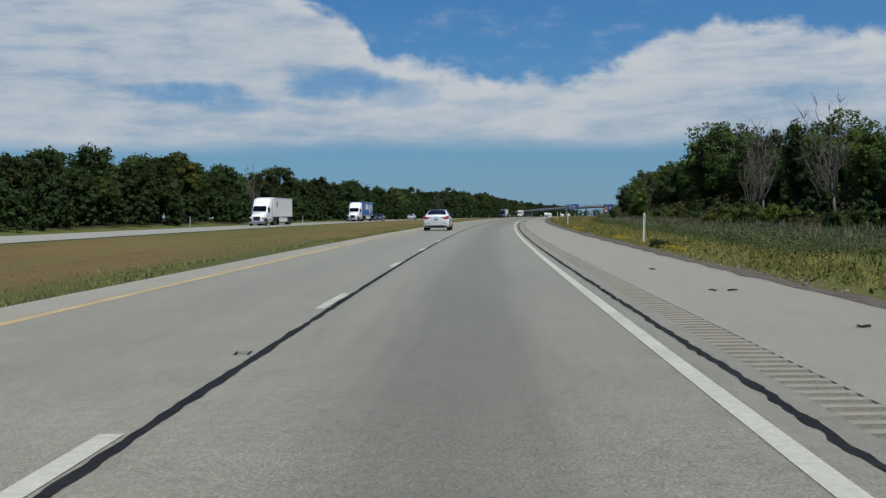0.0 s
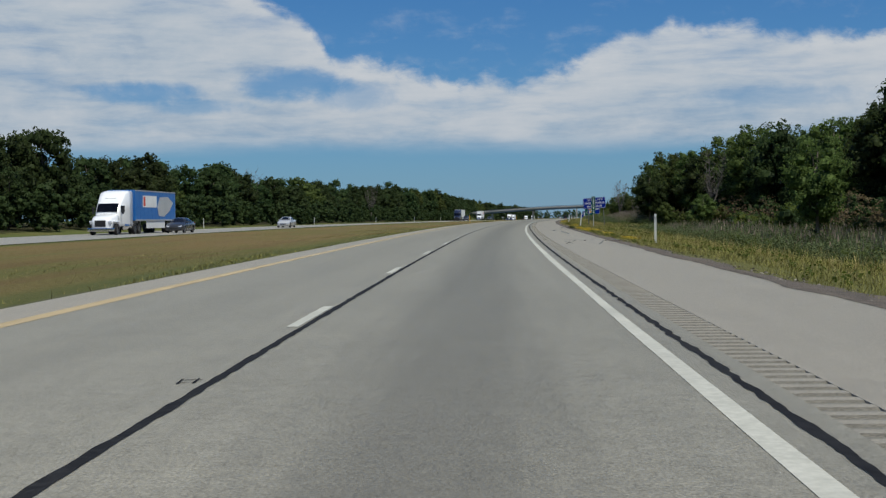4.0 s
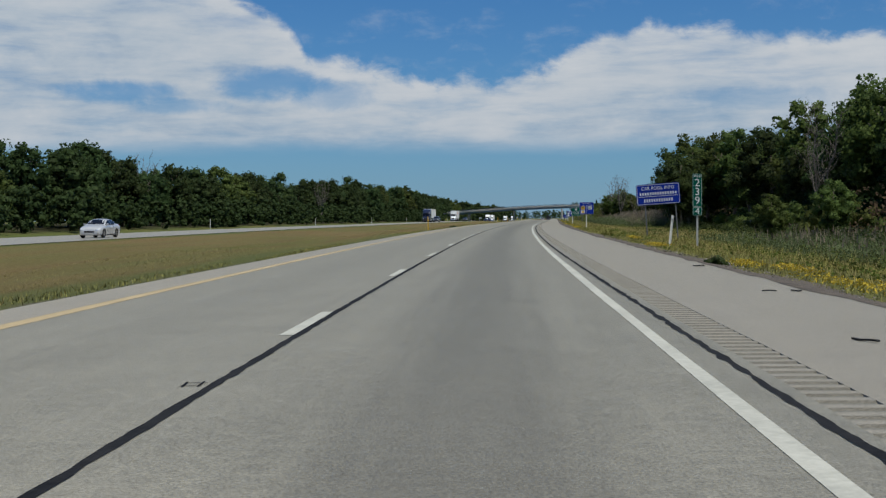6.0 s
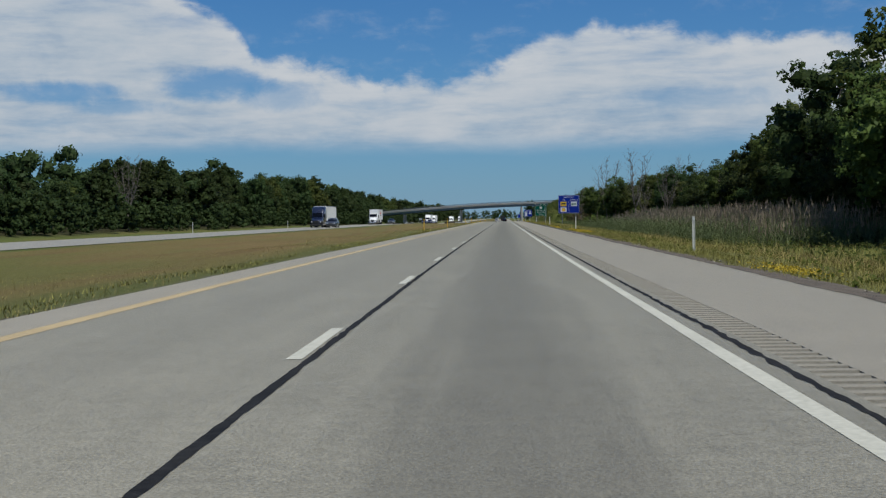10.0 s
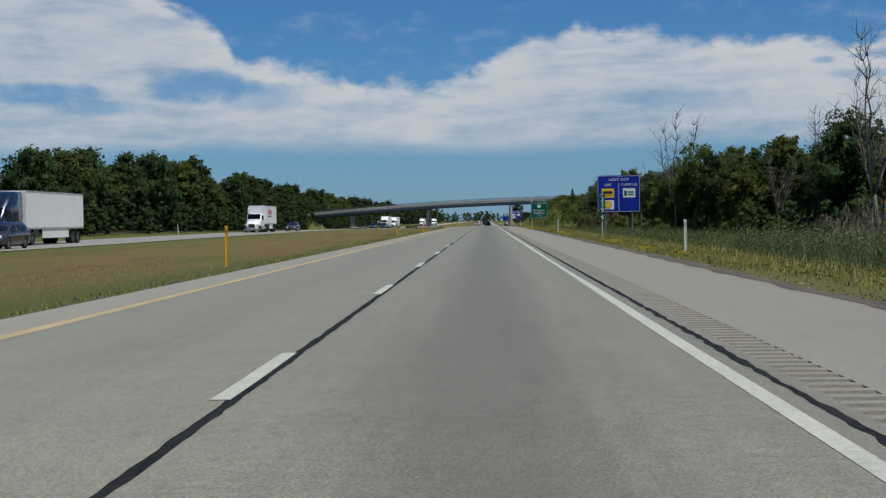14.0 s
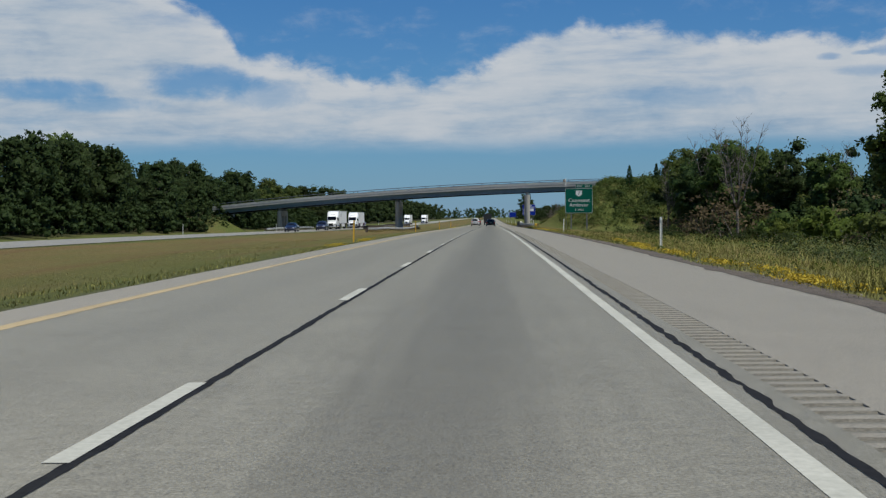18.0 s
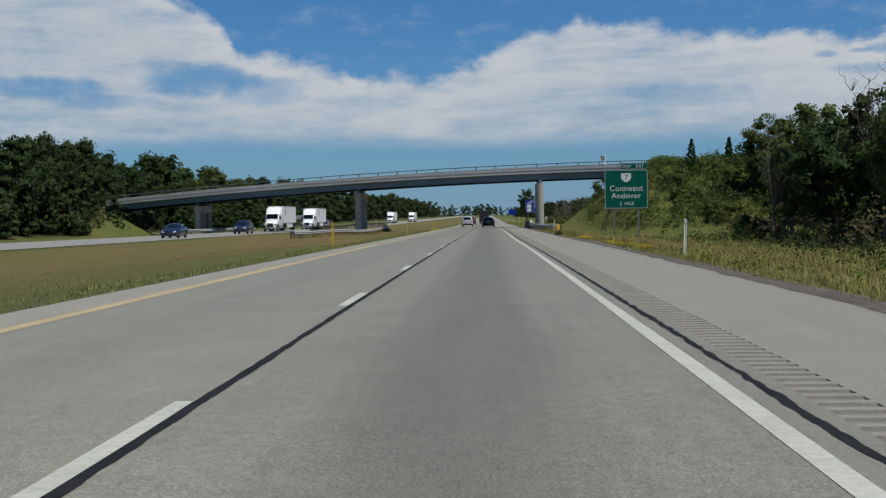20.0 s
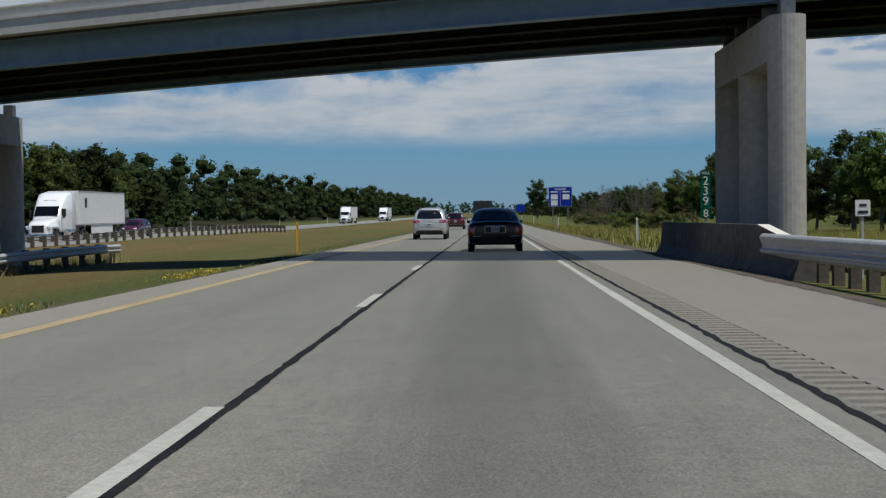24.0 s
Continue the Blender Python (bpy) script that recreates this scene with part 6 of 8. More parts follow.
M_CAR_WHITE = material("white_car_paint", ((0.82, 0.83, 0.83), (0.88, 0.89, 0.89)), 0.25, scales=(2, 0.4), coat=0.8)
M_CAR_BLACK = material("black_car_paint", ((0.005, 0.005, 0.007), (0.010, 0.009, 0.012)), 0.3, scales=(2, 0.4), coat=0.35, spec=0.3)
M_CAR_SILVER = material("pearl_silver_paint", ((0.50, 0.50, 0.49), (0.62, 0.62, 0.61)), 0.28, 0.3, scales=(2, 0.4), coat=0.8)
M_CAR_RED = material("dark_red_paint", ((0.05, 0.005, 0.007), (0.085, 0.009, 0.011)), 0.25, scales=(2, 0.4), coat=0.9)
M_CAR_GREY = material("dark_grey_paint", ((0.03, 0.032, 0.036), (0.055, 0.058, 0.063)), 0.28, 0.3, scales=(2, 0.4), coat=0.8)
M_CAR_BLUE = material("dark_blue_paint", ((0.010, 0.014, 0.035), (0.02, 0.026, 0.06)), 0.28, 0.3, scales=(2, 0.4), coat=0.8)
M_GLASS = material("tinted_glass", ((0.006, 0.008, 0.014), (0.012, 0.014, 0.022)), 0.06, scales=(2, 0.4), spec=0.28)
M_RUBBER = material("tyre_rubber", ((0.010, 0.010, 0.010), (0.022, 0.022, 0.022)), 0.85, scales=(20, 2))
M_TRIM = material("black_plastic_trim", ((0.010, 0.010, 0.011), (0.022, 0.022, 0.023)), 0.55, scales=(12, 2))
M_CHROME = material("chrome", ((0.72, 0.72, 0.73), (0.82, 0.82, 0.83)), 0.12, 1.0, scales=(4, 0.6))
M_ALLOY = material("alloy_wheel", ((0.42, 0.42, 0.43), (0.56, 0.56, 0.57)), 0.3, 0.9, scales=(6, 0.8))
M_TAIL = material("red_lamp_lens", ((0.30, 0.010, 0.012), (0.42, 0.018, 0.018)), 0.15, scales=(8, 1), coat=1.0)
M_LAMP = material("clear_lamp_lens", ((0.62, 0.64, 0.66), (0.78, 0.80, 0.82)), 0.1, 0.3, scales=(8, 1), coat=1.0)
M_PLATE = material("number_plate", ((0.55, 0.55, 0.55), (0.66, 0.66, 0.66)), 0.5, scales=(14, 2))
M_TRAILER = material("white_trailer_panel", ((0.64, 0.64, 0.62), (0.76, 0.76, 0.74)), 0.4, scales=(3, 0.25))
M_TRAILER_BLUE = material("blue_trailer_panel", ((0.012, 0.11, 0.36), (0.02, 0.16, 0.46)), 0.4, scales=(3, 0.25))
M_DARK_METAL = material("dark_chassis_metal", ((0.02, 0.02, 0.02), (0.05, 0.05, 0.05)), 0.7, 0.4, scales=(6, 0.8))


def loft(rings, mat, name, parent, label="", smooth=True):
    """Skin over rings of points; each ring runs from the bottom middle over the right flank to the top middle, and is mirrored."""
    bm = bmesh.new()
    rows = []
    for y, ring in rings:
        full = [(x, z) for x, z in ring] + [(-x, z) for x, z in ring[::-1] if x > 1e-6]
        rows.append([bm.verts.new((x, y, z)) for x, z in full])
    n = len(rows[0])
    for a, b in zip(rows, rows[1:]):
        for k in range(n):
            bm.faces.new((a[k], a[(k + 1) % n], b[(k + 1) % n], b[k]))
    bm.faces.new(rows[0])
    bm.faces.new(rows[-1][::-1])
    bmesh.ops.recalc_face_normals(bm, faces=bm.faces)
    return part(name, bm, mat, parent, label, smooth)


def wheel(parent, x, y, r, width, side, spokes=10, rim_mat=None):
    """Tyre, rim and spokes; side 1 is the right-hand one."""
    def disc(radius, x0, x1, seg=26, inner=0.0):
        bm = bmesh.new()
        prof = [(radius - 0.03, x0), (radius, x0 + 0.03 * (1 if x1 > x0 else -1)), (radius, x1 - 0.03 * (1 if x1 > x0 else -1)), (radius - 0.03, x1)]
        if inner:
            prof = prof + [(inner, x1), (inner, x0)]
        else:
            prof = [(0.001, x0)] + prof + [(0.001, x1)]
        rings = [[bm.verts.new((px, y + pr * math.cos(a), r + pr * math.sin(a))) for pr, px in prof] for a in (2 * math.pi * k / seg for k in range(seg))]
        m = len(prof)
        for i in range(seg):
            a, b = rings[i], rings[(i + 1) % seg]
            for k in range(m if inner else m - 1):
                bm.faces.new((a[k], a[(k + 1) % m], b[(k + 1) % m], b[k]))
        bmesh.ops.recalc_face_normals(bm, faces=bm.faces)
        return bm
    hub = new("wheel")
    hub.parent = parent
    part("tyre", disc(r, x - width / 2, x + width / 2, inner=r * 0.66), M_RUBBER, hub, "black rubber tyre")
    part("rim", disc(r * 0.67, x - width * 0.25, x + side * width * 0.28 if side > 0 else x + width * 0.25, 22), M_TRIM, hub)
    bm = bmesh.new()
    xo = x + side * width * 0.42
    for k in range(spokes):
        a = 2 * math.pi * k / spokes
        ca, sa = math.cos(a), math.sin(a)
        q = [(r * 0.08 * ca - 0.018 * sa, r * 0.08 * sa + 0.018 * ca), (r * 0.66 * ca - 0.028 * sa, r * 0.66 * sa + 0.028 * ca), (r * 0.66 * ca + 0.028 * sa, r * 0.66 * sa - 0.028 * ca), (r * 0.08 * ca + 0.018 * sa, r * 0.08 * sa - 0.018 * ca)]
        v0 = [bm.verts.new((xo, y + p, r + z)) for p, z in q]
        v1 = [bm.verts.new((xo - side * 0.05, y + p, r + z)) for p, z in q]
        bm.faces.new(v0)
        bm.faces.new(v1[::-1])
        for j in range(4):
            bm.faces.new((v0[j], v0[(j + 1) % 4], v1[(j + 1) % 4], v1[j]))
    bmesh.ops.recalc_face_normals(bm, faces=bm.faces)
    part("spokes", bm, rim_mat or M_ALLOY, hub, "bright alloy spokes")
    bm = bmesh.new()
    seg = 22
    for ra, rb in ((r * 0.60, r * 0.68),):
        a0 = [bm.verts.new((xo + side * 0.004, y + ra * math.cos(t), r + ra * math.sin(t))) for t in (2 * math.pi * k / seg for k in range(seg))]
        b0 = [bm.verts.new((xo + side * 0.004, y + rb * math.cos(t), r + rb * math.sin(t))) for t in (2 * math.pi * k / seg for k in range(seg))]
        for k in range(seg):
            bm.faces.new((a0[k], a0[(k + 1) % seg], b0[(k + 1) % seg], b0[k]))
    bmesh.ops.solidify(bm, geom=list(bm.faces), thickness=0.03)
    part("rim_edge", bm, rim_mat or M_ALLOY, hub)
    return hub


def pchip(x, y, q):
    """Smooth curve through points without overshoot."""
    x, y = np.asarray(x, float), np.asarray(y, float)
    h, dl = np.diff(x), np.diff(y) / np.diff(x)
    m = np.zeros(len(x))
    same = dl[:-1] * dl[1:] > 0
    w1, w2 = 2 * h[1:] + h[:-1], h[1:] + 2 * h[:-1]
    with np.errstate(divide="ignore", invalid="ignore"):
        m[1:-1] = np.where(same, (w1 + w2) / (w1 / dl[:-1] + w2 / dl[1:]), 0)
    m[0], m[-1] = dl[0], dl[-1]
    i = np.clip(np.searchsorted(x, q, "right") - 1, 0, len(h) - 1)
    t = (q - x[i]) / h[i]
    return (2 * t**3 - 3 * t**2 + 1) * y[i] + (t**3 - 2 * t**2 + t) * h[i] * m[i] + (-2 * t**3 + 3 * t**2) * y[i + 1] + (t**3 - t**2) * h[i] * m[i + 1]


# body stations: metres from the tail, half width, underside, belt, top, half width of the top
SPORT = [(0.0, 0.70, 0.40, 0.70, 0.84, 0.52), (0.03, 0.82, 0.30, 0.84, 0.985, 0.62), (0.08, 0.875, 0.24, 0.93, 1.06, 0.66), (0.18, 0.90, 0.21, 0.965, 1.075, 0.68), (0.40, 0.908, 0.20, 0.98, 1.08, 0.66), (0.62, 0.912, 0.20, 0.985, 1.09, 0.63),
         (1.0, 0.915, 0.20, 0.985, 1.265, 0.585), (1.35, 0.915, 0.19, 0.98, 1.385, 0.565), (1.75, 0.915, 0.18, 0.97, 1.445, 0.56), (2.25, 0.915, 0.18, 0.955, 1.455, 0.565), (2.75, 0.912, 0.18, 0.94, 1.405, 0.575), (3.2, 0.91, 0.18, 0.93, 1.20, 0.62),
         (3.55, 0.908, 0.18, 0.91, 1.015, 0.68), (4.0, 0.90, 0.19, 0.86, 0.955, 0.66), (4.45, 0.87, 0.20, 0.78, 0.86, 0.60), (4.72, 0.80, 0.21, 0.68, 0.75, 0.52), (4.82, 0.70, 0.24, 0.58, 0.65, 0.45), (4.85, 0.60, 0.30, 0.50, 0.56, 0.40)]
FORMAL = [(0.0, 0.82, 0.42, 0.72, 0.86, 0.66), (0.03, 0.90, 0.33, 0.86, 0.97, 0.72), (0.09, 0.945, 0.29, 0.93, 1.03, 0.76), (0.25, 0.97, 0.26, 0.96, 1.055, 0.78), (0.7, 0.985, 0.25, 0.97, 1.06, 0.78), (1.12, 0.99, 0.24, 0.97, 1.065, 0.76),
          (1.40, 0.99, 0.24, 0.965, 1.27, 0.70), (1.68, 0.99, 0.24, 0.96, 1.445, 0.65), (1.95, 0.99, 0.24, 0.955, 1.488, 0.64), (2.5, 0.99, 0.24, 0.95, 1.50, 0.64), (3.0, 0.99, 0.24, 0.94, 1.455, 0.65), (3.4, 0.985, 0.24, 0.935, 1.22, 0.70),
          (3.75, 0.98, 0.24, 0.93, 1.02, 0.78), (4.4, 0.97, 0.25, 0.89, 0.98, 0.76), (5.0, 0.95, 0.26, 0.83, 0.90, 0.72), (5.30, 0.88, 0.28, 0.72, 0.80, 0.62), (5.38, 0.80, 0.34, 0.60, 0.68, 0.55), (5.4, 0.72, 0.40, 0.54, 0.60, 0.5)]
WAGON = [(0.0, 0.80, 0.48, 0.85, 0.95, 0.66), (0.03, 0.90, 0.38, 1.02, 1.14, 0.72), (0.10, 0.95, 0.34, 1.10, 1.30, 0.74), (0.22, 0.97, 0.31, 1.14, 1.52, 0.72), (0.38, 0.98, 0.29, 1.16, 1.70, 0.68), (0.60, 0.985, 0.28, 1.16, 1.765, 0.665), (1.2, 0.99, 0.27, 1.15, 1.80, 0.66),
         (2.0, 0.99, 0.26, 1.13, 1.82, 0.665), (2.7, 0.99, 0.26, 1.11, 1.79, 0.67), (3.2, 0.985, 0.26, 1.10, 1.64, 0.69), (3.6, 0.98, 0.26, 1.09, 1.35, 0.73), (3.9, 0.975, 0.26, 1.07, 1.16, 0.77), (4.4, 0.96, 0.27, 0.99, 1.09, 0.74), (4.85, 0.90, 0.29, 0.86, 0.96, 0.66), (5.05, 0.80, 0.33, 0.72, 0.82, 0.55), (5.1, 0.70, 0.40, 0.62, 0.70, 0.5)]


def car(label, paint, length, width, height, kind="sedan", base=2.8, roof=None, category="car", rear="wide", exhausts=False):
    table = WAGON if kind == "suv" else FORMAL if rear == "upright" else SPORT
    std_l, std_h = table[-1][0], max(r[4] for r in table)
    ky, kz, kx = length / std_l, height / std_h, width / 2 / max(r[1] for r in table)
    thing = tagged(new("car" if kind == "sedan" else "suv"), label, category, "cars on the road")
    tail = -length / 2
    hw = width / 2
    cols = np.array(table).T
    ys = np.unique(np.concatenate([np.linspace(0, 0.12, 7), np.linspace(0.12, std_l - 0.15, 46), np.linspace(std_l - 0.15, std_l, 7)]))
    w, z0, zs, zt, wt = (pchip(cols[0], c, ys) for c in cols[1:])
    rings = []
    for y, a, b, c, t, e in zip(ys, w, z0, zs, zt, wt):
        wb = a * 0.93
        ring = [(0, b), (0.80 * a, b), (0.955 * a, b + 0.06), (0.99 * a, b + 0.30 * (c - b)), (a, b + 0.58 * (c - b)), (0.992 * a, b + 0.82 * (c - b)), (0.965 * a, c - 0.02), (wb, c + 0.012)]
        for f in (0.3, 0.6, 0.85):
            ring.append((wb + (e - wb) * f + 0.05 * math.sin(math.pi * f) * min(1, (t - c) / 0.4), c + 0.012 + (t - c - 0.012) * f))
        ring += [(e * 0.93, t - 0.022 * min(1, (t - c) / 0.2)), (e * 0.78, t), (e * 0.4, t + 0.022), (0, t + 0.03)]
        rings.append((tail + y * ky, [(px * kx, pz * kz) for px, pz in ring]))
    body = loft(rings, paint, "body", thing, "", True)
    tree = BVHTree.FromPolygons([v.co.copy() for v in body.data.vertices], [tuple(p.vertices) for p in body.data.polygons])
    # wheel arches cut into the body
    r = 0.335 if kind == "sedan" else 0.375
    axle = (1.06 if rear != "upright" else 1.32) * ky if kind == "sedan" else 1.05 * ky
    axles = (tail + axle, tail + axle + base)
    body.data.materials.append(M_TRIM)
    bm = bmesh.new()
    for y in axles:
        for side in (1, -1):
            bmesh.ops.create_cone(bm, cap_ends=True, segments=30, radius1=r + 0.05, radius2=r + 0.05, depth=0.34, matrix=Matrix.Translation((side * (hw + 0.17 - 0.27), y, r + 0.005)) @ Matrix.Rotation(math.pi / 2, 4, "Y"))
    for f in bm.faces:
        f.material_index = 1
    me = bpy.data.meshes.new("cutter")
    bm.to_mesh(me)
    bm.free()
    me.materials.append(paint)
    me.materials.append(M_TRIM)
    cutter = new("cutter", me)
    cut = body.modifiers.new("arches", "BOOLEAN")
    cut.operation, cut.object, cut.solver = "DIFFERENCE", cutter, "EXACT"
    solid = bpy.data.meshes.new_from_object(body.evaluated_get(bpy.context.evaluated_depsgraph_get()))
    body.modifiers.clear()
    body.data = solid
    bpy.data.objects.remove(cutter)
    solid.polygons.foreach_set("use_smooth", [True] * len(solid.polygons))
    solid.set_sharp_from_angle(angle=radians(40))

    def ruled(name, lower, upper, way, mat, lab="", proud=0.004, steps=5, owner=None, sub=3):
        """A sheet between two lines drawn from behind (x, z), from above (x, y) or from the side (y, z), laid on the body."""
        def fine(line):
            out = []
            for p, q in zip(line, line[1:]):
                out += [tuple(np.array(p) + (np.array(q) - np.array(p)) * i / sub) for i in range(sub)]
            return out + [line[-1]]
        lower, upper = fine(lower), fine(upper)
        bm = bmesh.new()
        rows = []
        for i in range(steps + 1):
            row = []
            for p, q in zip(lower, upper):
                u, v = (np.array(p) * (steps - i) + np.array(q) * i) / steps
                if way == "back":
                    o, dr = Vector((u * kx, tail - 2, v * kz)), Vector((0, 1, 0))
                elif way == "front":
                    o, dr = Vector((u * kx, tail + length + 2, v * kz)), Vector((0, -1, 0))
                elif way == "top":
                    o, dr = Vector((u * kx, tail + v * ky, 4)), Vector((0, 0, -1))
                else:
                    o, dr = Vector((way * 3, tail + u * ky, v * kz)), Vector((-way, 0, 0))
                hit, nrm, _, _ = tree.ray_cast(o, dr)
                if hit is None:
                    hit, nrm, _, _ = tree.find_nearest(o + dr * (2 if way in ("back", "front") else 2.2))
                if nrm.dot(dr) > 0:
                    nrm = -nrm
                row.append((bm.verts.new(hit + nrm * proud), bm.verts.new(hit - nrm * 0.01)))
            rows.append(row)
        n = len(lower)
        for i in range(steps):
            for j in range(n - 1):
                bm.faces.new([rows[i][j][0], rows[i][j + 1][0], rows[i + 1][j + 1][0], rows[i + 1][j][0]])
        rim = [rows[0][j] for j in range(n)] + [rows[i][n - 1] for i in range(1, steps + 1)] + [rows[steps][j] for j in range(n - 2, -1, -1)] + [rows[i][0] for i in range(steps - 1, 0, -1)]
        for a, b in zip(rim, rim[1:] + rim[:1]):
            bm.faces.new([a[0], a[1], b[1], b[0]])
        bmesh.ops.recalc_face_normals(bm, faces=bm.faces)
        return part(name, bm, mat, owner or thing, lab, True)

    for y in axles:
        for side in (1, -1):
            wheel(thing, side * (hw - 0.115), y, r, 0.215, side)
    suv, formal = kind == "suv", rear == "upright"
    if suv:
        ruled("rear_window", [(-0.74, 1.22), (-0.4, 1.20), (0.4, 1.20), (0.74, 1.22)], [(-0.62, 1.63), (-0.4, 1.655), (0.4, 1.655), (0.62, 1.63)], "back", M_GLASS, "dark tinted rear window")
        ruled("windscreen", [(-0.70, 3.78), (0, 3.86), (0.70, 3.78)], [(-0.6, 2.95), (0, 2.88), (0.6, 2.95)], "top", M_GLASS)
        panes = [([(0.55, 1.24), (1.0, 1.22), (1.35, 1.21)], [(0.62, 1.52), (1.0, 1.60), (1.35, 1.63)]), ([(1.42, 1.21), (2.0, 1.20), (2.30, 1.19)], [(1.42, 1.63), (2.0, 1.65), (2.30, 1.645)]), ([(2.38, 1.19), (3.0, 1.17), (3.62, 1.17)], [(2.38, 1.645), (2.85, 1.60), (3.3, 1.40)])]
        seams, handles, sill = (1.40, 2.34, 3.50), ((1.55, 1.02), (2.5, 1.0)), 0.42
        lamp_rear = [(0.56, 0.99), (0.72, 0.96), (0.90, 0.97)], [(0.58, 1.10), (0.72, 1.12), (0.90, 1.13)]
        lamp_side = [(0.05, 0.98), (0.2, 1.0), (0.42, 1.05)], [(0.05, 1.12), (0.2, 1.12), (0.42, 1.11)]
        plate_z, seam_z, refl, dif = 0.86, 0.70, 0.62, (0.34, 0.56)
    elif formal:
        ruled("rear_window", [(-0.70, 1.16), (0, 1.10), (0.70, 1.16)], [(-0.57, 1.70), (0, 1.66), (0.57, 1.70)], "top", M_GLASS, "dark tinted rear window")
        ruled("windscreen", [(-0.70, 3.62), (0, 3.72), (0.70, 3.62)], [(-0.6, 3.02), (0, 2.98), (0.6, 3.02)], "top", M_GLASS)
        panes = [([(1.72, 1.01), (2.0, 1.0), (2.45, 1.0)], [(1.78, 1.36), (2.0, 1.40), (2.45, 1.41)]), ([(2.53, 1.0), (3.0, 0.99), (3.6, 0.98)], [(2.53, 1.41), (2.95, 1.36), (3.3, 1.20)])]
        seams, handles, sill = (1.65, 2.5, 3.62), ((1.85, 0.86), (2.7, 0.85)), 0.36
        lamp_rear = [(0.70, 0.60), (0.80, 0.585), (0.925, 0.60)], [(0.66, 0.90), (0.78, 0.915), (0.90, 0.92)]
        lamp_side = [(0.03, 0.60), (0.10, 0.61), (0.28, 0.64)], [(0.03, 0.92), (0.10, 0.915), (0.24, 0.90)]
        plate_z, seam_z, refl, dif = 0.79, 0.56, 0.555, (0.32, 0.40)
    else:
        ruled("rear_window", [(-0.66, 0.76), (-0.4, 0.68), (0, 0.655), (0.4, 0.68), (0.66, 0.76)], [(-0.52, 1.55), (-0.3, 1.55), (0, 1.55), (0.3, 1.55), (0.52, 1.55)], "top", M_GLASS, "dark tinted rear window", steps=8)
        ruled("windscreen", [(-0.66, 3.42), (0, 3.52), (0.66, 3.42)], [(-0.52, 2.74), (0, 2.70), (0.52, 2.74)], "top", M_GLASS)
        if roof:
            ruled("roof_glass", [(-0.50, 1.57), (0, 1.57), (0.50, 1.57)], [(-0.49, 2.66), (0, 2.66), (0.49, 2.66)], "top", roof, "black glass roof", steps=8)
        panes = [([(1.22, 1.075), (1.45, 1.03), (1.8, 1.015), (2.16, 1.01)], [(1.20, 1.16), (1.45, 1.295), (1.8, 1.355), (2.16, 1.375)]), ([(2.22, 1.01), (2.7, 0.995), (3.1, 0.985), (3.42, 0.98)], [(2.22, 1.375), (2.6, 1.345), (2.95, 1.22), (3.40, 1.0)])]
        seams, handles, sill = (1.62, 2.19, 3.30), ((1.72, 0.845), (2.66, 0.825)), 0.30
        lamp_rear = [(0.355, 0.91), (0.62, 0.805), (0.76, 0.815), (0.868, 0.85)], [(0.365, 0.93), (0.62, 0.965), (0.76, 0.985), (0.868, 0.995)]
        lamp_side = [(0.055, 0.85), (0.16, 0.875), (0.46, 0.965)], [(0.055, 0.995), (0.16, 1.0), (0.46, 0.995)]
        plate_z, seam_z, refl, dif = 0.765, 0.565, 0.52, (0.245, 0.365)
    for side in (1, -1):
        for lo, hi in panes:
            ruled("side_window", lo, hi, side, M_GLASS, "dark side glass")
        first, last = panes[0], panes[-1]
        ruled("window_trim", [(p, q - 0.018) for p, q in first[0] + last[0]], [(p, q + 0.004) for p, q in first[0] + last[0]], side, M_TRIM if not formal else M_CHROME, steps=1, proud=0.006)
        ruled("door_pillar", [(first[0][-1][0] - 0.01, first[0][-1][1]), (last[0][0][0] + 0.01, last[0][0][1])], [(first[1][-1][0] - 0.01, first[1][-1][1]), (last[1][0][0] + 0.01, last[1][0][1])], side, M_TRIM)
        for y in seams:
            ruled("door_seam", [(y, sill), (y + 0.007, sill)], [(y, 0.95 if not suv else 1.10), (y + 0.007, 0.95 if not suv else 1.10)], side, M_TRIM, proud=0.0015, steps=8, sub=1)
        ruled("sill_seam", [(seams[0] - 0.1, sill), (seams[-1], sill)], [(seams[0] - 0.1, sill + 0.012), (seams[-1], sill + 0.012)], side, M_TRIM, proud=0.0015, steps=1, sub=8)
        for y, z in handles:
            ruled("door_handle", [(y, z), (y + 0.21, z - 0.005)], [(y, z + 0.035), (y + 0.21, z + 0.03)], side, M_CHROME if not formal else paint, proud=0.028, steps=2)
        if kind == "sedan" and not formal:
            ruled("sill_skirt", [(1.55, 0.22), (2.4, 0.21), (3.35, 0.21)], [(1.55, 0.285), (2.4, 0.275), (3.35, 0.27)], side, M_TRIM, proud=0.004)
            ruled("wing_vent", [(3.42, 0.80), (3.56, 0.79)], [(3.42, 0.835), (3.56, 0.82)], side, M_TRIM)
        my = tail + (last[0][-1][0] - 0.16) * ky
        mz = last[0][-1][1] * kz - 0.005
        mx = hw * 0.865
        arm = part("mirror", box(*sorted((side * mx, side * (mx + 0.20))), my - 0.05, my + 0.075, mz + 0.0, mz + 0.125, 0.055, 4), M_TRIM if paint is not M_CAR_SILVER else paint, thing, "", True)
        part("mirror_glass", box(*sorted((side * (mx + 0.06), side * (mx + 0.18))), my - 0.056, my - 0.048, mz + 0.028, mz + 0.10, 0.003), M_GLASS, arm)
        flip = [[(side * a, b) for a, b in line] for line in lamp_rear]
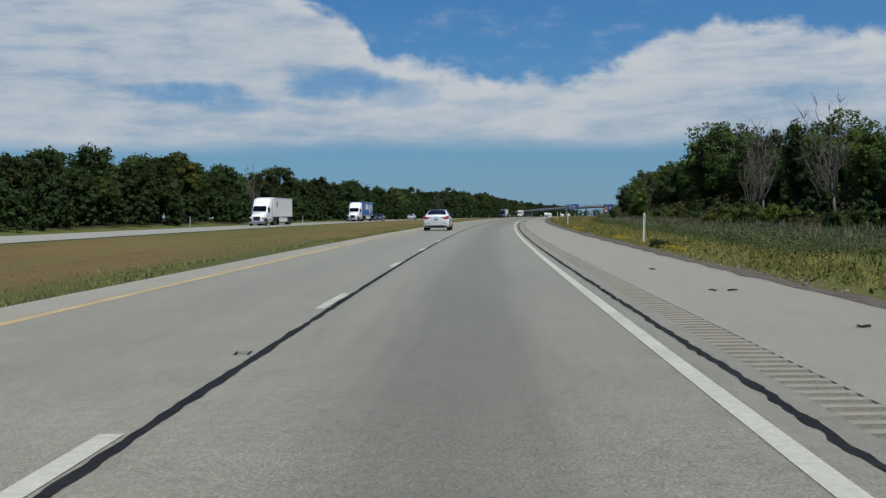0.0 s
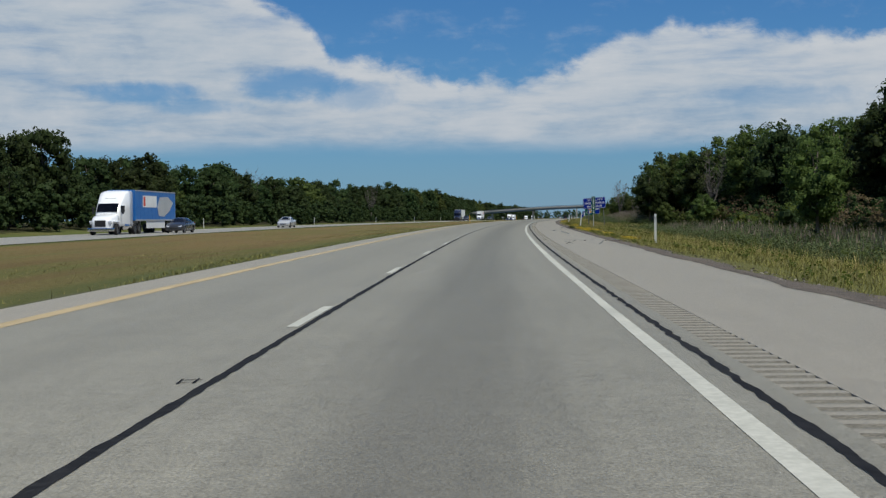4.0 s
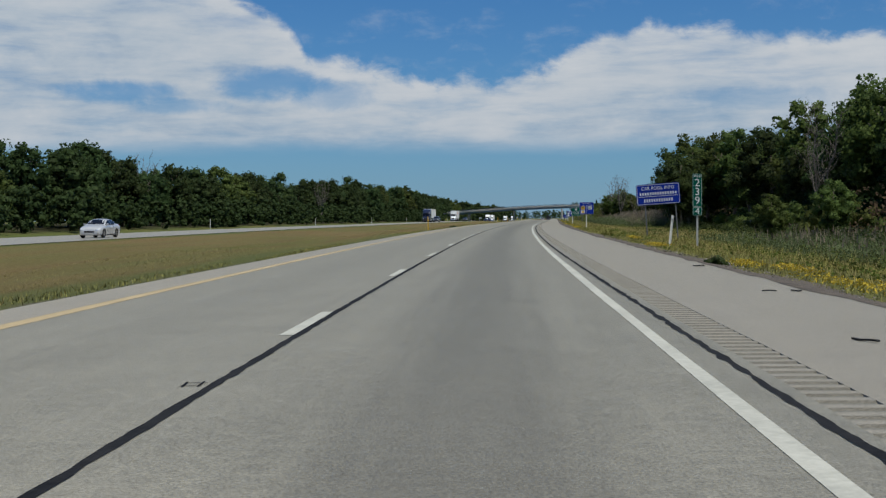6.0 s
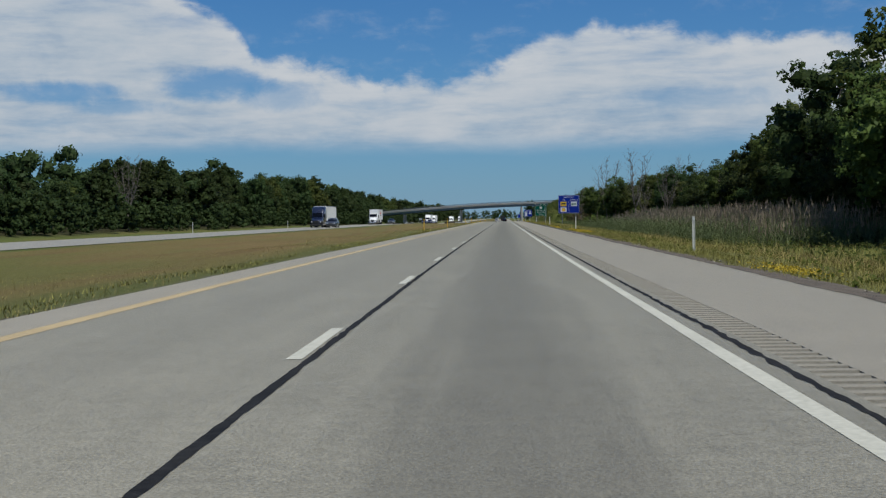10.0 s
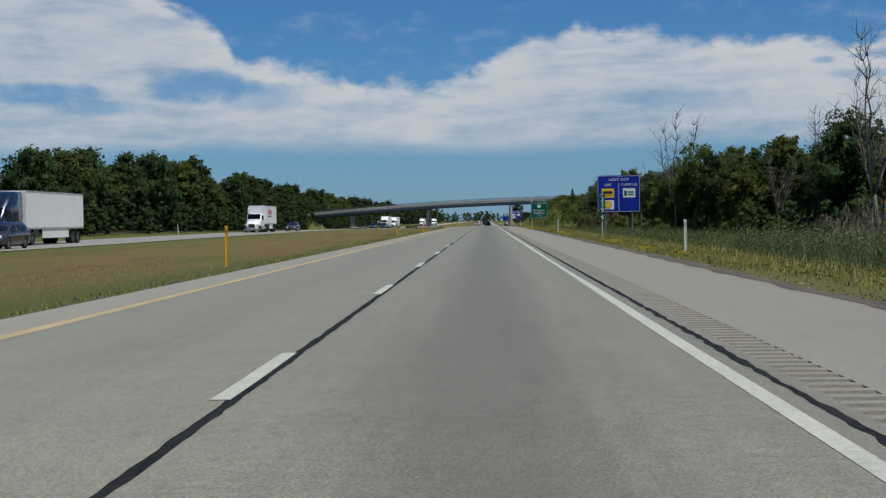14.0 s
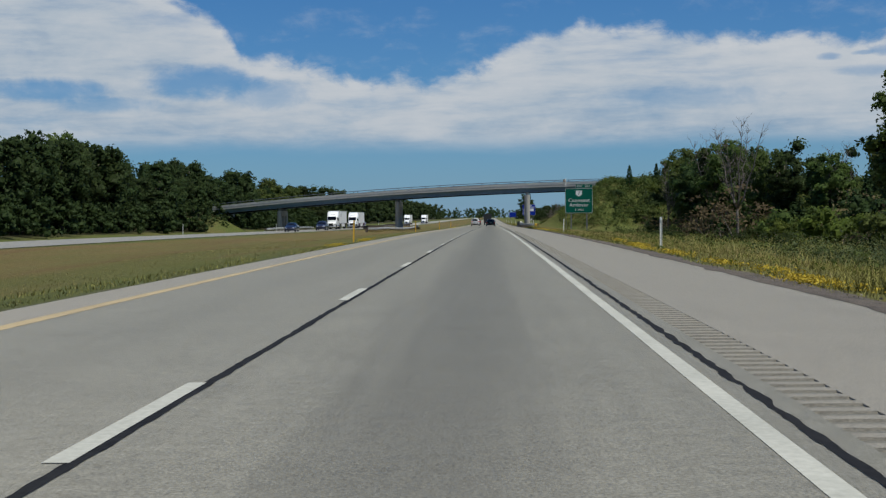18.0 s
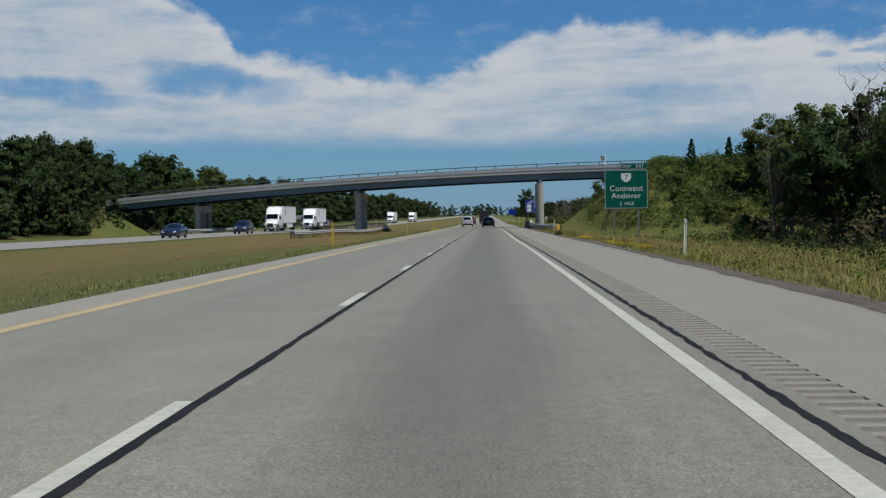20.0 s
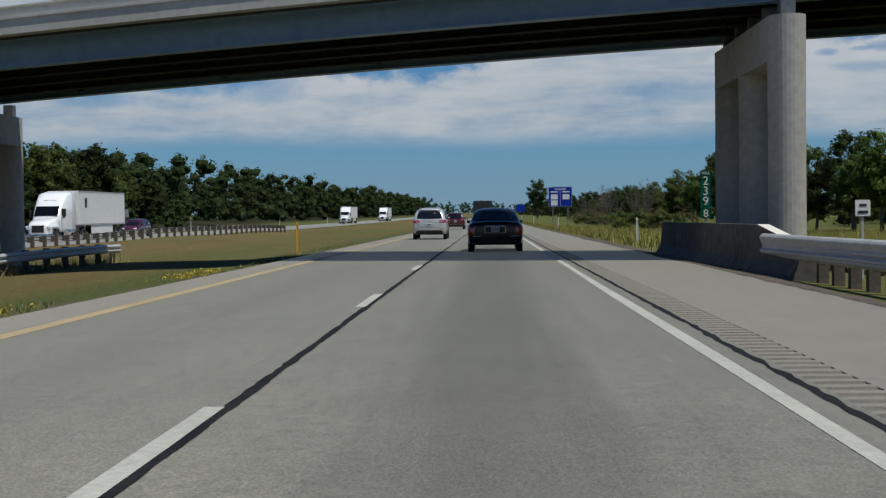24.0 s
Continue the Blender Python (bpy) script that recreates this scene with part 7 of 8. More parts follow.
        lamp = ruled("tail_lamp", flip[0], flip[1], "back", M_TAIL, "red tail lamp lens", proud=0.012, steps=6)
        ruled("lamp_wrap", lamp_side[0], lamp_side[1], side, M_TAIL, "red tail lamp lens", proud=0.012, steps=6, owner=lamp)
        if suv:
            ruled("reversing_lamp", [(side * 0.62, 1.0), (side * 0.76, 0.99)], [(side * 0.62, 1.035), (side * 0.76, 1.035)], "back", M_LAMP, "", 0.016, 2, lamp)
        elif not formal:
            ruled("reversing_lamp", [(side * 0.49, 0.895), (side * 0.60, 0.895)], [(side * 0.46, 0.915), (side * 0.605, 0.935)], "back", M_LAMP, "", 0.016, 2, lamp)
            ruled("lamp_seam", [(side * 0.64, 0.80), (side * 0.648, 0.80)], [(side * 0.675, 0.975), (side * 0.683, 0.975)], "back", M_TRIM, "", 0.016, 3, lamp)
        outer = 0.86 if not suv else 0.84
        ruled("bumper_strip", [(side * (0.50 if not suv else 0.6), refl - 0.016), (side * outer, refl)], [(side * (0.50 if not suv else 0.6), refl + 0.01), (side * outer, refl + 0.022)], "back", M_CHROME if formal else M_TAIL if suv else M_TRIM, "", 0.006, 2)
        ruled("headlamp", [(side * 0.46, 0.56), (side * 0.74, 0.60)] if not suv else [(side * 0.45, 0.78), (side * 0.78, 0.80)], [(side * 0.46, 0.66), (side * 0.74, 0.72)] if not suv else [(side * 0.45, 0.90), (side * 0.78, 0.93)], "front", M_LAMP, "clear headlamp", 0.012, 3)
        ruled("lid_seam", [(side * 0.60, seam_z), (side * 0.607, seam_z)], [(side * 0.66, lamp_rear[0][1][1]), (side * 0.667, lamp_rear[0][1][1])], "back", M_TRIM, "", 0.0015, 5, sub=1)
        if exhausts:
            yb = tail + 0.02
            part("exhaust", tube([(side * 0.58, yb - 0.02, 0.285), (side * 0.58, yb + 0.2, 0.285)], 0.045, 16), M_CHROME, thing, "chrome exhaust tip", True)
            part("exhaust_bore", tube([(side * 0.58, yb - 0.024, 0.285), (side * 0.58, yb + 0.1, 0.285)], 0.039, 16), M_TRIM, thing, "", True)
    ruled("lid_seam", [(-0.60, seam_z - 0.004), (0.60, seam_z - 0.004)], [(-0.60, seam_z + 0.006), (0.60, seam_z + 0.006)], "back", M_TRIM, "", 0.0015, 1, sub=12)
    ruled("lower_bumper", [(-0.80, dif[0]), (-0.6, dif[0]), (0.6, dif[0]), (0.80, dif[0])], [(-0.74, dif[1] - 0.03), (-0.55, dif[1]), (0.55, dif[1]), (0.74, dif[1] - 0.03)], "back", M_TRIM, "black lower bumper insert", 0.012)
    ruled("grille", [(-0.40, 0.42), (0.40, 0.42)] if not suv else [(-0.4, 0.62), (0.4, 0.62)], [(-0.40, 0.55), (0.40, 0.55)] if not suv else [(-0.4, 0.80), (0.4, 0.80)], "front", M_TRIM, "dark grille", 0.008, 3)
    hit = tree.ray_cast(Vector((0, tail - 2, plate_z * kz)), Vector((0, 1, 0)))[0]
    yb = hit.y
    part("plate_recess", box(-0.30, 0.30, yb - 0.004, yb + 0.05, (plate_z - 0.10) * kz, (plate_z + 0.095) * kz, 0.02, 2), M_TRIM if formal else paint, thing)
    plate_ob = part("number_plate", box(-0.152, 0.152, yb - 0.016, yb, (plate_z - 0.075) * kz, (plate_z + 0.075) * kz, 0.006), M_PLATE, thing, "pale number plate with dark bars")
    for i in range(7):
        part("plate_bar", box(-0.125 + i * 0.036, -0.103 + i * 0.036, yb - 0.019, yb - 0.015, (plate_z - 0.04) * kz, (plate_z + 0.04) * kz), M_CAR_BLUE, plate_ob)
    if formal:
        for x0, x1, za, zb in ((-0.37, 0.37, 0.89, 0.91), (-0.37, 0.37, 0.665, 0.68), (-0.37, -0.355, 0.665, 0.91), (0.355, 0.37, 0.665, 0.91)):
            part("chrome_frame", box(x0, x1, yb - 0.026, yb + 0.02, za * kz, zb * kz, 0.006), M_CHROME, thing, "chrome plate surround")
    else:
        bz = 0.925 if not suv else 1.06
        ruled("badge", [(-0.055, bz - 0.018), (0, bz - 0.03), (0.055, bz - 0.018)], [(-0.055, bz + 0.018), (0, bz + 0.03), (0.055, bz + 0.018)], "back", M_TRIM if not suv else M_CHROME, "dark oval badge", 0.01, 3)
        if not suv:
            ruled("lid_moulding", [(-0.34, 0.868), (0.34, 0.868)], [(-0.34, 0.882), (0.34, 0.882)], "back", M_CHROME, "bright lid moulding", 0.012, 1, sub=8)
            for a in (-0.43, 0.29):
                for i in range(4):
                    ruled("model_mark", [(a + i * 0.035, 0.685), (a + 0.025 + i * 0.035, 0.685)], [(a + i * 0.035, 0.705), (a + 0.025 + i * 0.035, 0.705)], "back", M_CHROME, "", 0.006, 1)
    if exhausts:
        part("aerial_fin", box(-0.014, 0.014, tail + 1.62 * ky, tail + 1.78 * ky, height + 0.0, height + 0.055, 0.012), M_TRIM, thing)
    if suv:
        ruled("roof_spoiler", [(-0.62, 1.67), (0.62, 1.67)], [(-0.60, 1.745), (0.60, 1.745)], "back", paint, "", 0.05, 2, sub=8)
        part("rear_wiper", box(-0.02, 0.32, tail + 0.10 * ky, tail + 0.13 * ky, 1.24 * kz, 1.26 * kz), M_TRIM, thing)
        for side in (1, -1):
            part("roof_rail", tube([(side * hw * 0.60, tail + 0.9, height - 0.01), (side * hw * 0.60, tail + 1.2, height + 0.055), (side * hw * 0.60, tail + 2.6, height + 0.055), (side * hw * 0.60, tail + 2.9, height - 0.01)], 0.02, 8), M_TRIM, thing)
    return thing


def put(thing, s, d, turn=0.0, z=0.0):
    thing.matrix_basis = stand(s, d, z, turn)
    return thing


FAR_Z = -0.27
put(car("white four-door saloon with a black roof and tinted glass", M_CAR_WHITE, 4.85, 1.83, 1.455, base=2.8, roof=M_GLASS, exhausts=True), 88.62, -1.83, -0.5)
put(car("black formal saloon with chrome plate frame and upright tail lamps", M_CAR_BLACK, 5.4, 1.98, 1.56, base=2.99, rear="upright"), 935.6, 2.02)
put(car("pearl silver crossover with roof rails", M_CAR_SILVER, 5.1, 1.98, 1.82, "suv", 3.02), 963.0, -1.62)
put(car("dark red people carrier seen from behind", M_CAR_RED, 5.1, 1.98, 1.76, "suv", 3.02), 1022, -1.75)
put(car("white saloon far ahead in the lane", M_CAR_WHITE, 4.7, 1.82, 1.45), 1088, 2.15)
put(car("dark blue saloon with headlamps on the opposite lanes", M_CAR_BLUE, 4.7, 1.82, 1.45), 869.0, -30.0, 180, FAR_Z)
put(car("dark blue crossover on the opposite lanes", M_CAR_BLUE, 4.8, 1.9, 1.75, "suv", 2.9), 905, -30.0, 180, FAR_Z)
put(car("black crossover beside a lorry on the opposite lanes", M_CAR_GREY, 4.8, 1.9, 1.75, "suv", 2.9), 600, -29.6, 180, FAR_Z)
put(car("dark grey saloon behind the lorry on the opposite lanes", M_CAR_GREY, 4.6, 1.82, 1.5), 724, -30.0, 180, FAR_Z)
put(car("dark red crossover on the opposite lanes", M_CAR_RED, 4.8, 1.9, 1.75, "suv", 2.9), 1013, -33.6, 180, FAR_Z)
put(car("silver saloon on the opposite lanes", M_CAR_SILVER, 4.6, 1.82, 1.45), 318, -29.8, 180, FAR_Z)
put(car("dark grey saloon on the opposite lanes", M_CAR_GREY, 4.6, 1.82, 1.45), 268, -29.8, 180, FAR_Z)


# ---- articulated lorries ----
def lorry(label, cab_mat, box_mat, marks=None, sleeper=True, length=16.0):
    """Tractor and box trailer, nose towards +y, the tractor's nose at y = 0."""
    thing = tagged(new("lorry"), label, "lorry", "lorries on the opposite lanes")
    # bonnet
    rows = []
    for y, w, z0, z1 in ((0.0, 0.62, 0.55, 1.25), (-0.15, 0.80, 0.50, 1.42), (-0.6, 0.92, 0.50, 1.60), (-1.4, 1.02, 0.55, 1.78), (-1.9, 1.08, 0.6, 1.86)):
        rows.append((y, [(0, z0), (w * 0.9, z0), (w, z0 + 0.2), (w, z1 - 0.2), (w * 0.9, z1 - 0.04), (w * 0.6, z1 + 0.04), (0, z1 + 0.07)]))
    loft(rows, cab_mat, "bonnet", thing)
    rows = []
    for y, w, z1 in ((-1.75, 1.02, 1.90), (-1.95, 1.08, 2.2), (-2.45, 1.12, 2.85), (-3.0, 1.18, 3.35 if sleeper else 2.9), (-3.5, 1.22, 3.80 if sleeper else 2.95), (-4.3 if sleeper else -3.6, 1.24, 3.98 if sleeper else 2.95), (-5.3 if sleeper else -3.9, 1.24, 4.02 if sleeper else 2.95)):
        rows.append((y, [(0, 0.75), (w * 0.97, 0.75), (w, 1.0), (w, z1 * 0.6), (w * 0.985, z1 - 0.22), (w * 0.9, z1 - 0.06), (w * 0.6, z1), (0, z1 + 0.02)]))
    loft(rows, cab_mat, "cab", thing)
    if not sleeper:
        bm = extrude_profile([(-1.1, 3.0), (1.1, 3.0), (1.1, 3.75), (0.9, 3.95), (-0.9, 3.95), (-1.1, 3.75)], -3.6, -2.9)
        part("air_deflector", bm, cab_mat, thing, "white roof deflector")
    bm = bmesh.new()
    v = [bm.verts.new(p) for p in ((-0.94, -1.79, 2.04), (0.94, -1.79, 2.04), (0.95, -2.34, 2.80), (-0.95, -2.34, 2.80))]
    bm.faces.new(v)
    bmesh.ops.solidify(bm, geom=list(bm.faces), thickness=-0.07)
    bmesh.ops.recalc_face_normals(bm, faces=bm.faces)
    part("windscreen", bm, M_GLASS, thing, "dark windscreen")
    for side in (1, -1):
        part("side_window", box(*sorted((side * 1.07, side * 1.21)), -3.1, -2.35, 2.0, 2.6, 0.03), M_GLASS, thing)
        part("mirror", box(*sorted((side * 1.28, side * 1.44)), -2.2, -2.08, 1.85, 2.5, 0.03), M_TRIM, thing)
        part("mirror_arm", tube([(side * 1.1, -2.2, 2.4), (side * 1.36, -2.15, 2.4)], 0.02, 6), M_TRIM, thing)
        part("headlamp", box(*sorted((side * 0.68, side * 0.95)), -0.35, -0.05, 0.95, 1.22, 0.05, 2), M_LAMP, thing, "clear headlamp")
        part("fuel_tank", tube([(side * 0.95, -4.9, 0.75), (side * 0.95, -3.2, 0.75)], 0.32, 14), M_CHROME, thing, smooth=True)
        part("mudguard", box(*sorted((side * 0.72, side * 1.2)), -1.75, -0.55, 1.08, 1.26, 0.08, 2), cab_mat, thing)
    part("grille", box(-0.5, 0.5, -0.3, 0.03, 0.72, 1.30, 0.04), M_TRIM, thing, "dark grille")
    part("bumper", box(-1.15, 1.15, -0.45, 0.08, 0.32, 0.62, 0.08, 2), M_CHROME if cab_mat is not M_CAR_BLUE else M_TRIM, thing)
    part("visor", box(-0.5, 0.5, -2.95, -2.88, 3.15, 3.28, 0.02) if sleeper else box(-0.9, 0.9, -2.1, -2.0, 2.7, 2.78, 0.01), M_TRIM, thing)
    part("chassis", box(-0.45, 0.45, -7.6, -0.6, 0.62, 0.9), M_DARK_METAL, thing)
    y0 = -5.9 if sleeper else -4.6
    y1 = y0 - (length - 3.0)
    body = part("trailer_box", box(-1.29, 1.29, y1, y0, 1.25, 4.08, 0.025), box_mat, thing, "plain trailer box")
    for y in np.arange(y1 + 0.6, y0 - 0.3, 1.22):
        for side in (1, -1):
            part("seam_rib", box(*sorted((side * 1.288, side * 1.299)), y, y + 0.05, 1.34, 3.98), box_mat, body)
    for side in (1, -1):
        part("top_rail", box(*sorted((side * 1.27, side * 1.305)), y1, y0, 3.98, 4.09), M_ALUMINIUM, body)
        part("bottom_rail", box(*sorted((side * 1.27, side * 1.305)), y1, y0, 1.22, 1.36), M_ALUMINIUM, body)
        part("side_skirt", box(*sorted((side * 1.22, side * 1.25)), y1 + 3.6, y0 - 3.4, 0.52, 1.22), M_TRAILER, thing, "white side skirt")
        part("landing_leg", box(*sorted((side * 0.7, side * 0.82)), y0 - 2.7, y0 - 2.55, 0.35, 1.25), M_DARK_METAL, thing)
    part("door_frame", box(-1.29, 1.29, y1 - 0.03, y1, 1.22, 4.09), M_ALUMINIUM, thing)
    part("rear_guard", box(-1.1, 1.1, y1 + 0.05, y1 + 0.15, 0.5, 0.62), M_DARK_METAL, thing)
    if marks == "red":
        for i, (a, b) in enumerate(((0.0, 0.5), (0.62, 1.0), (1.12, 1.32), (1.7, 2.2), (2.3, 2.6), (2.72, 3.1))):
            for side in (1, -1):
                part("marking", box(*sorted((side * 1.296, side * 1.304)), y0 - 2.4 - b, y0 - 2.4 - a, 2.75, 3.35 if i % 2 else 3.6), M_SIGN_RED, body, "red lettering as plain bars")
        for side in (1, -1):
            part("marking", box(*sorted((side * 1.296, side * 1.304)), y0 - 5.4, y0 - 2.4, 2.35, 2.5), M_CAR_BLUE, body)
    elif marks == "swirl":
        for side in (1, -1):
            part("marking", box(*sorted((side * 1.296, side * 1.304)), y0 - 6.6, y0 - 2.2, 2.5, 3.6), M_SIGN_WHITE, body)
            part("marking", box(*sorted((side * 1.30, side * 1.308)), y0 - 3.0, y0 - 2.4, 2.6, 3.5), M_SIGN_RED, body)
            bm = bmesh.new()
            w = [bm.verts.new((side * 1.303, y, z)) for y, z in ((y0 - 9.0, 1.6), (y0 - 7.2, 1.7), (y0 - 6.8, 2.6), (y0 - 7.6, 3.5), (y0 - 10.4, 3.6), (y0 - 12.2, 3.0), (y0 - 11.0, 2.2))]
            bm.faces.new(w)
            bmesh.ops.solidify(bm, geom=list(bm.faces), thickness=0.004)
            part("marking", bm, M_SIGN_WHITE, body, "pale painted shape")
    elif marks == "dark":
        for side in (1, -1):
            part("marking", box(*sorted((side * 1.296, side * 1.304)), y0 - 2.2, y0 - 1.6, 2.7, 3.5), M_CAR_BLUE, body, "small dark emblem")
    for side in (1, -1):
        wheel(thing, side * 1.05, -1.15, 0.5, 0.3, side, 8)
        for y in (y0 - 0.1, y0 - 1.4) if sleeper else (y0 - 0.6, y0 - 1.9):
            wheel(thing, side * 0.95, y, 0.5, 0.55, side, 8)
        for y in (y1 + 1.1, y1 + 2.4):
            wheel(thing, side * 0.95, y, 0.5, 0.55, side, 8)
    return thing


put(lorry("white articulated lorry with a plain white trailer", M_CAR_WHITE, M_TRAILER, "dark"), 174, -33.5, 180, FAR_Z)
put(lorry("white tractor with a blue painted trailer", M_CAR_WHITE, M_TRAILER_BLUE, "swirl"), 256, -33.5, 180, FAR_Z)
put(lorry("dark blue tractor with a white trailer", M_CAR_BLUE, M_TRAILER), 605, -33.4, 180, FAR_Z)
put(lorry("white delivery lorry with red markings on its box", M_CAR_WHITE, M_TRAILER, "red", False, 13.0), 706, -33.4, 180, FAR_Z)
put(lorry("white articulated lorry with grey trailer skirts", M_CAR_WHITE, M_TRAILER, "dark"), 944, -33.3, 180, FAR_Z)
put(lorry("white articulated lorry following another", M_CAR_WHITE, M_TRAILER, "dark"), 985, -33.3, 180, FAR_Z)
put(lorry("white lorry far off on the opposite lanes", M_CAR_WHITE, M_TRAILER), 1190, -33.3, 180, FAR_Z)
put(lorry("white lorry far off on the opposite lanes", M_CAR_WHITE, M_TRAILER), 1260, -30.0, 180, FAR_Z)

# the dark box van far ahead in the lane
van = tagged(new("box_van"), "dark high-sided van far ahead in the lane", "van")
part("box_body", box(-1.2, 1.2, -3.0, 2.2, 0.8, 3.3, 0.06, 2), M_CAR_GREY, van)
part("cab", box(-1.0, 1.0, 2.2, 4.0, 0.6, 2.2, 0.2, 3), M_CAR_GREY, van)
part("rear_door_frame", box(-1.1, 1.1, -3.02, -3.0, 0.9, 3.2), M_TRIM, van)
part("rear_step", box(-1.1, 1.1, -3.2, -2.9, 0.5, 0.65, 0.02), M_DARK_METAL, van)
part("chassis", box(-0.5, 0.5, -2.8, 3.6, 0.5, 0.8), M_DARK_METAL, van)
for side in (1, -1):
    part("tail_lamp", box(*sorted((side * 0.95, side * 1.1)), -3.05, -3.0, 0.95, 1.3), M_TAIL, van)
    for y in (-1.6, 3.0):
        wheel(van, side * 0.95, y, 0.4, 0.3, side, 8)
put(van, 1050, 1.0)


# ---- small things on the pavement ----
def flat_patch(bm, s0, d0, long, wide, turn, rng, z=0.005, n=7, ragged=0.25, taper=0.35):
    """A ragged flat strip lying on the road."""
    t = np.linspace(-0.5, 0.5, n)
    w = wide * (1 - (1 - taper) * (2 * np.abs(t)) ** 2) * (1 + ragged * rng.normal(size=n) * 0.5) * 0.5
    ca, sa = math.cos(turn), math.sin(turn)
    rows = []
    for side in (-1, 1):
        x, y = side * w, t * long
        rows.append([bm.verts.new(tuple(p)) for p in at(s0 + y * ca + x * sa, d0 - y * sa + x * ca, z)])
    for i in range(n - 1):
        bm.faces.new((rows[0][i], rows[1][i], rows[1][i + 1], rows[0][i + 1]))
    return bm


def mark(name, mat, label, pieces, category="road marking", seed=1):
    rng = np.random.default_rng(seed)
    bm = bmesh.new()
    for p in pieces:
        flat_patch(bm, *p[:5], rng, *p[5:])
    me = bpy.data.meshes.new(name)
    bm.to_mesh(me)
    bm.free()
    me.materials.append(mat)
    return tagged(new(name, me), label, category, kind="structure")


M_STAIN = material("oil_stain", ((0.078, 0.075, 0.063), (0.136, 0.129, 0.107)), 0.75, scales=(18, 2.0))
M_SCUFF = material("tyre_scuff", ((0.11, 0.104, 0.086), (0.215, 0.203, 0.165)), 0.8, scales=(9, 1.4), stretch=(4, 0.4, 1))
# small tar staples beside the lane line, every third dash
for s0, d0 in ((11.05, -0.06), (48.3, -0.11), (84.5, -0.11), (121.2, -0.1), (158.0, -0.1), (194.8, -0.1), (231.9, -0.11), (267.8, -0.09), (304.6, -0.03), (340.5, -0.07), (852.6, -0.07)):
    mark("tar_staple", M_TAR, "small black tar staple on the pavement", [(s0, d0 - 0.055, 0.27, 0.022, 0.1, 0.0052, 5, 0.3, 0.8), (s0 + 0.02, d0 + 0.06, 0.29, 0.022, 0.06, 0.0052, 5, 0.3, 0.8),
         (s0 - 0.06, d0, 0.15, 0.018, 1.5, 0.0056, 5, 0.3, 0.9), (s0 + 0.09, d0 + 0.01, 0.16, 0.018, 1.62, 0.0056, 5, 0.3, 0.9)], "tar mark", int(s0))
mark("skid_mark", M_SCUFF, "faint dark skid marks in the lane", [(81.9, 3.36, 1.7, 0.075, -0.03, 0.003, 16, 0.7, 0.15), (82.1, 3.02, 0.6, 0.06, 0.05, 0.003, 10, 0.7, 0.2), (44.6, 3.02, 1.4, 0.03, 0.05, 0.003, 12, 0.7, 0.3)], "skid mark", 3)
mark("oil_spot", M_STAIN, "dark oil spots on the lane", [(43.99, 3.2, 0.34, 0.12, 0.3, 0.003, 9, 0.5, 0.5), (823.2, 1.43, 0.55, 0.10, 0.1, 0.003, 9, 0.5, 0.4), (82.6, 1.2, 0.3, 0.04, 0.2, 0.003, 7, 0.5, 0.4)] + [(s0, d0, long, wide, 0.15, 0.003, 9, 0.5, 0.4) for s0, d0, long, wide in
     ((637.4, 1.5, 0.22, 0.06), (488.0, 1.22, 0.18, 0.04), (602.5, 2.51, 0.15, 0.04), (266.6, 1.93, 0.17, 0.04), (564.6, 1.25, 0.15, 0.04), (640.6, 1.5, 0.14, 0.03), (451.8, 1.77, 0.18, 0.04), (865.1, 1.06, 0.15, 0.04),
      (825.5, 0.83, 0.14, 0.03), (788.2, -0.59, 0.15, 0.04), (562.8, -0.16, 0.12, 0.04), (599.6, -0.08, 0.12, 0.04), (82.1, 1.44, 0.08, 0.02), (83.9, 1.38, 0.09, 0.02), (86.7, 1.2, 0.12, 0.03))], "stain", 4)
mark("line_scuff", M_SCUFF, "dark scuffs worn across the white edge line", [(102.0, 3.60, 1.5, 0.05, 0.02, 0.0068, 14, 0.9, 0.3), (100.6, 3.58, 1.2, 0.045, -0.03, 0.0068, 12, 0.9, 0.3), (101.2, 3.66, 1.3, 0.03, 0.03, 0.0068, 12, 0.9, 0.3), (103.2, 3.55, 1.6, 0.07, 0.04, 0.0068, 12, 0.9, 0.3)], "scuff", 5)
mark("skid_mark", M_SCUFF, "dark smears across the paved shoulder", [(204.9, 5.70, 1.5, 0.30, 1.05, 0.003, 12, 0.4, 0.25), (200.0, 6.35, 6.5, 0.09, -0.10, 0.003, 16, 0.7, 0.3), (202.1, 5.0, 1.5, 0.05, 0.0, 0.003, 10, 0.8, 0.3), (228.0, 6.0, 14.0, 0.30, 0.0, 0.003, 16, 0.5, 0.2)], "skid mark", 6)


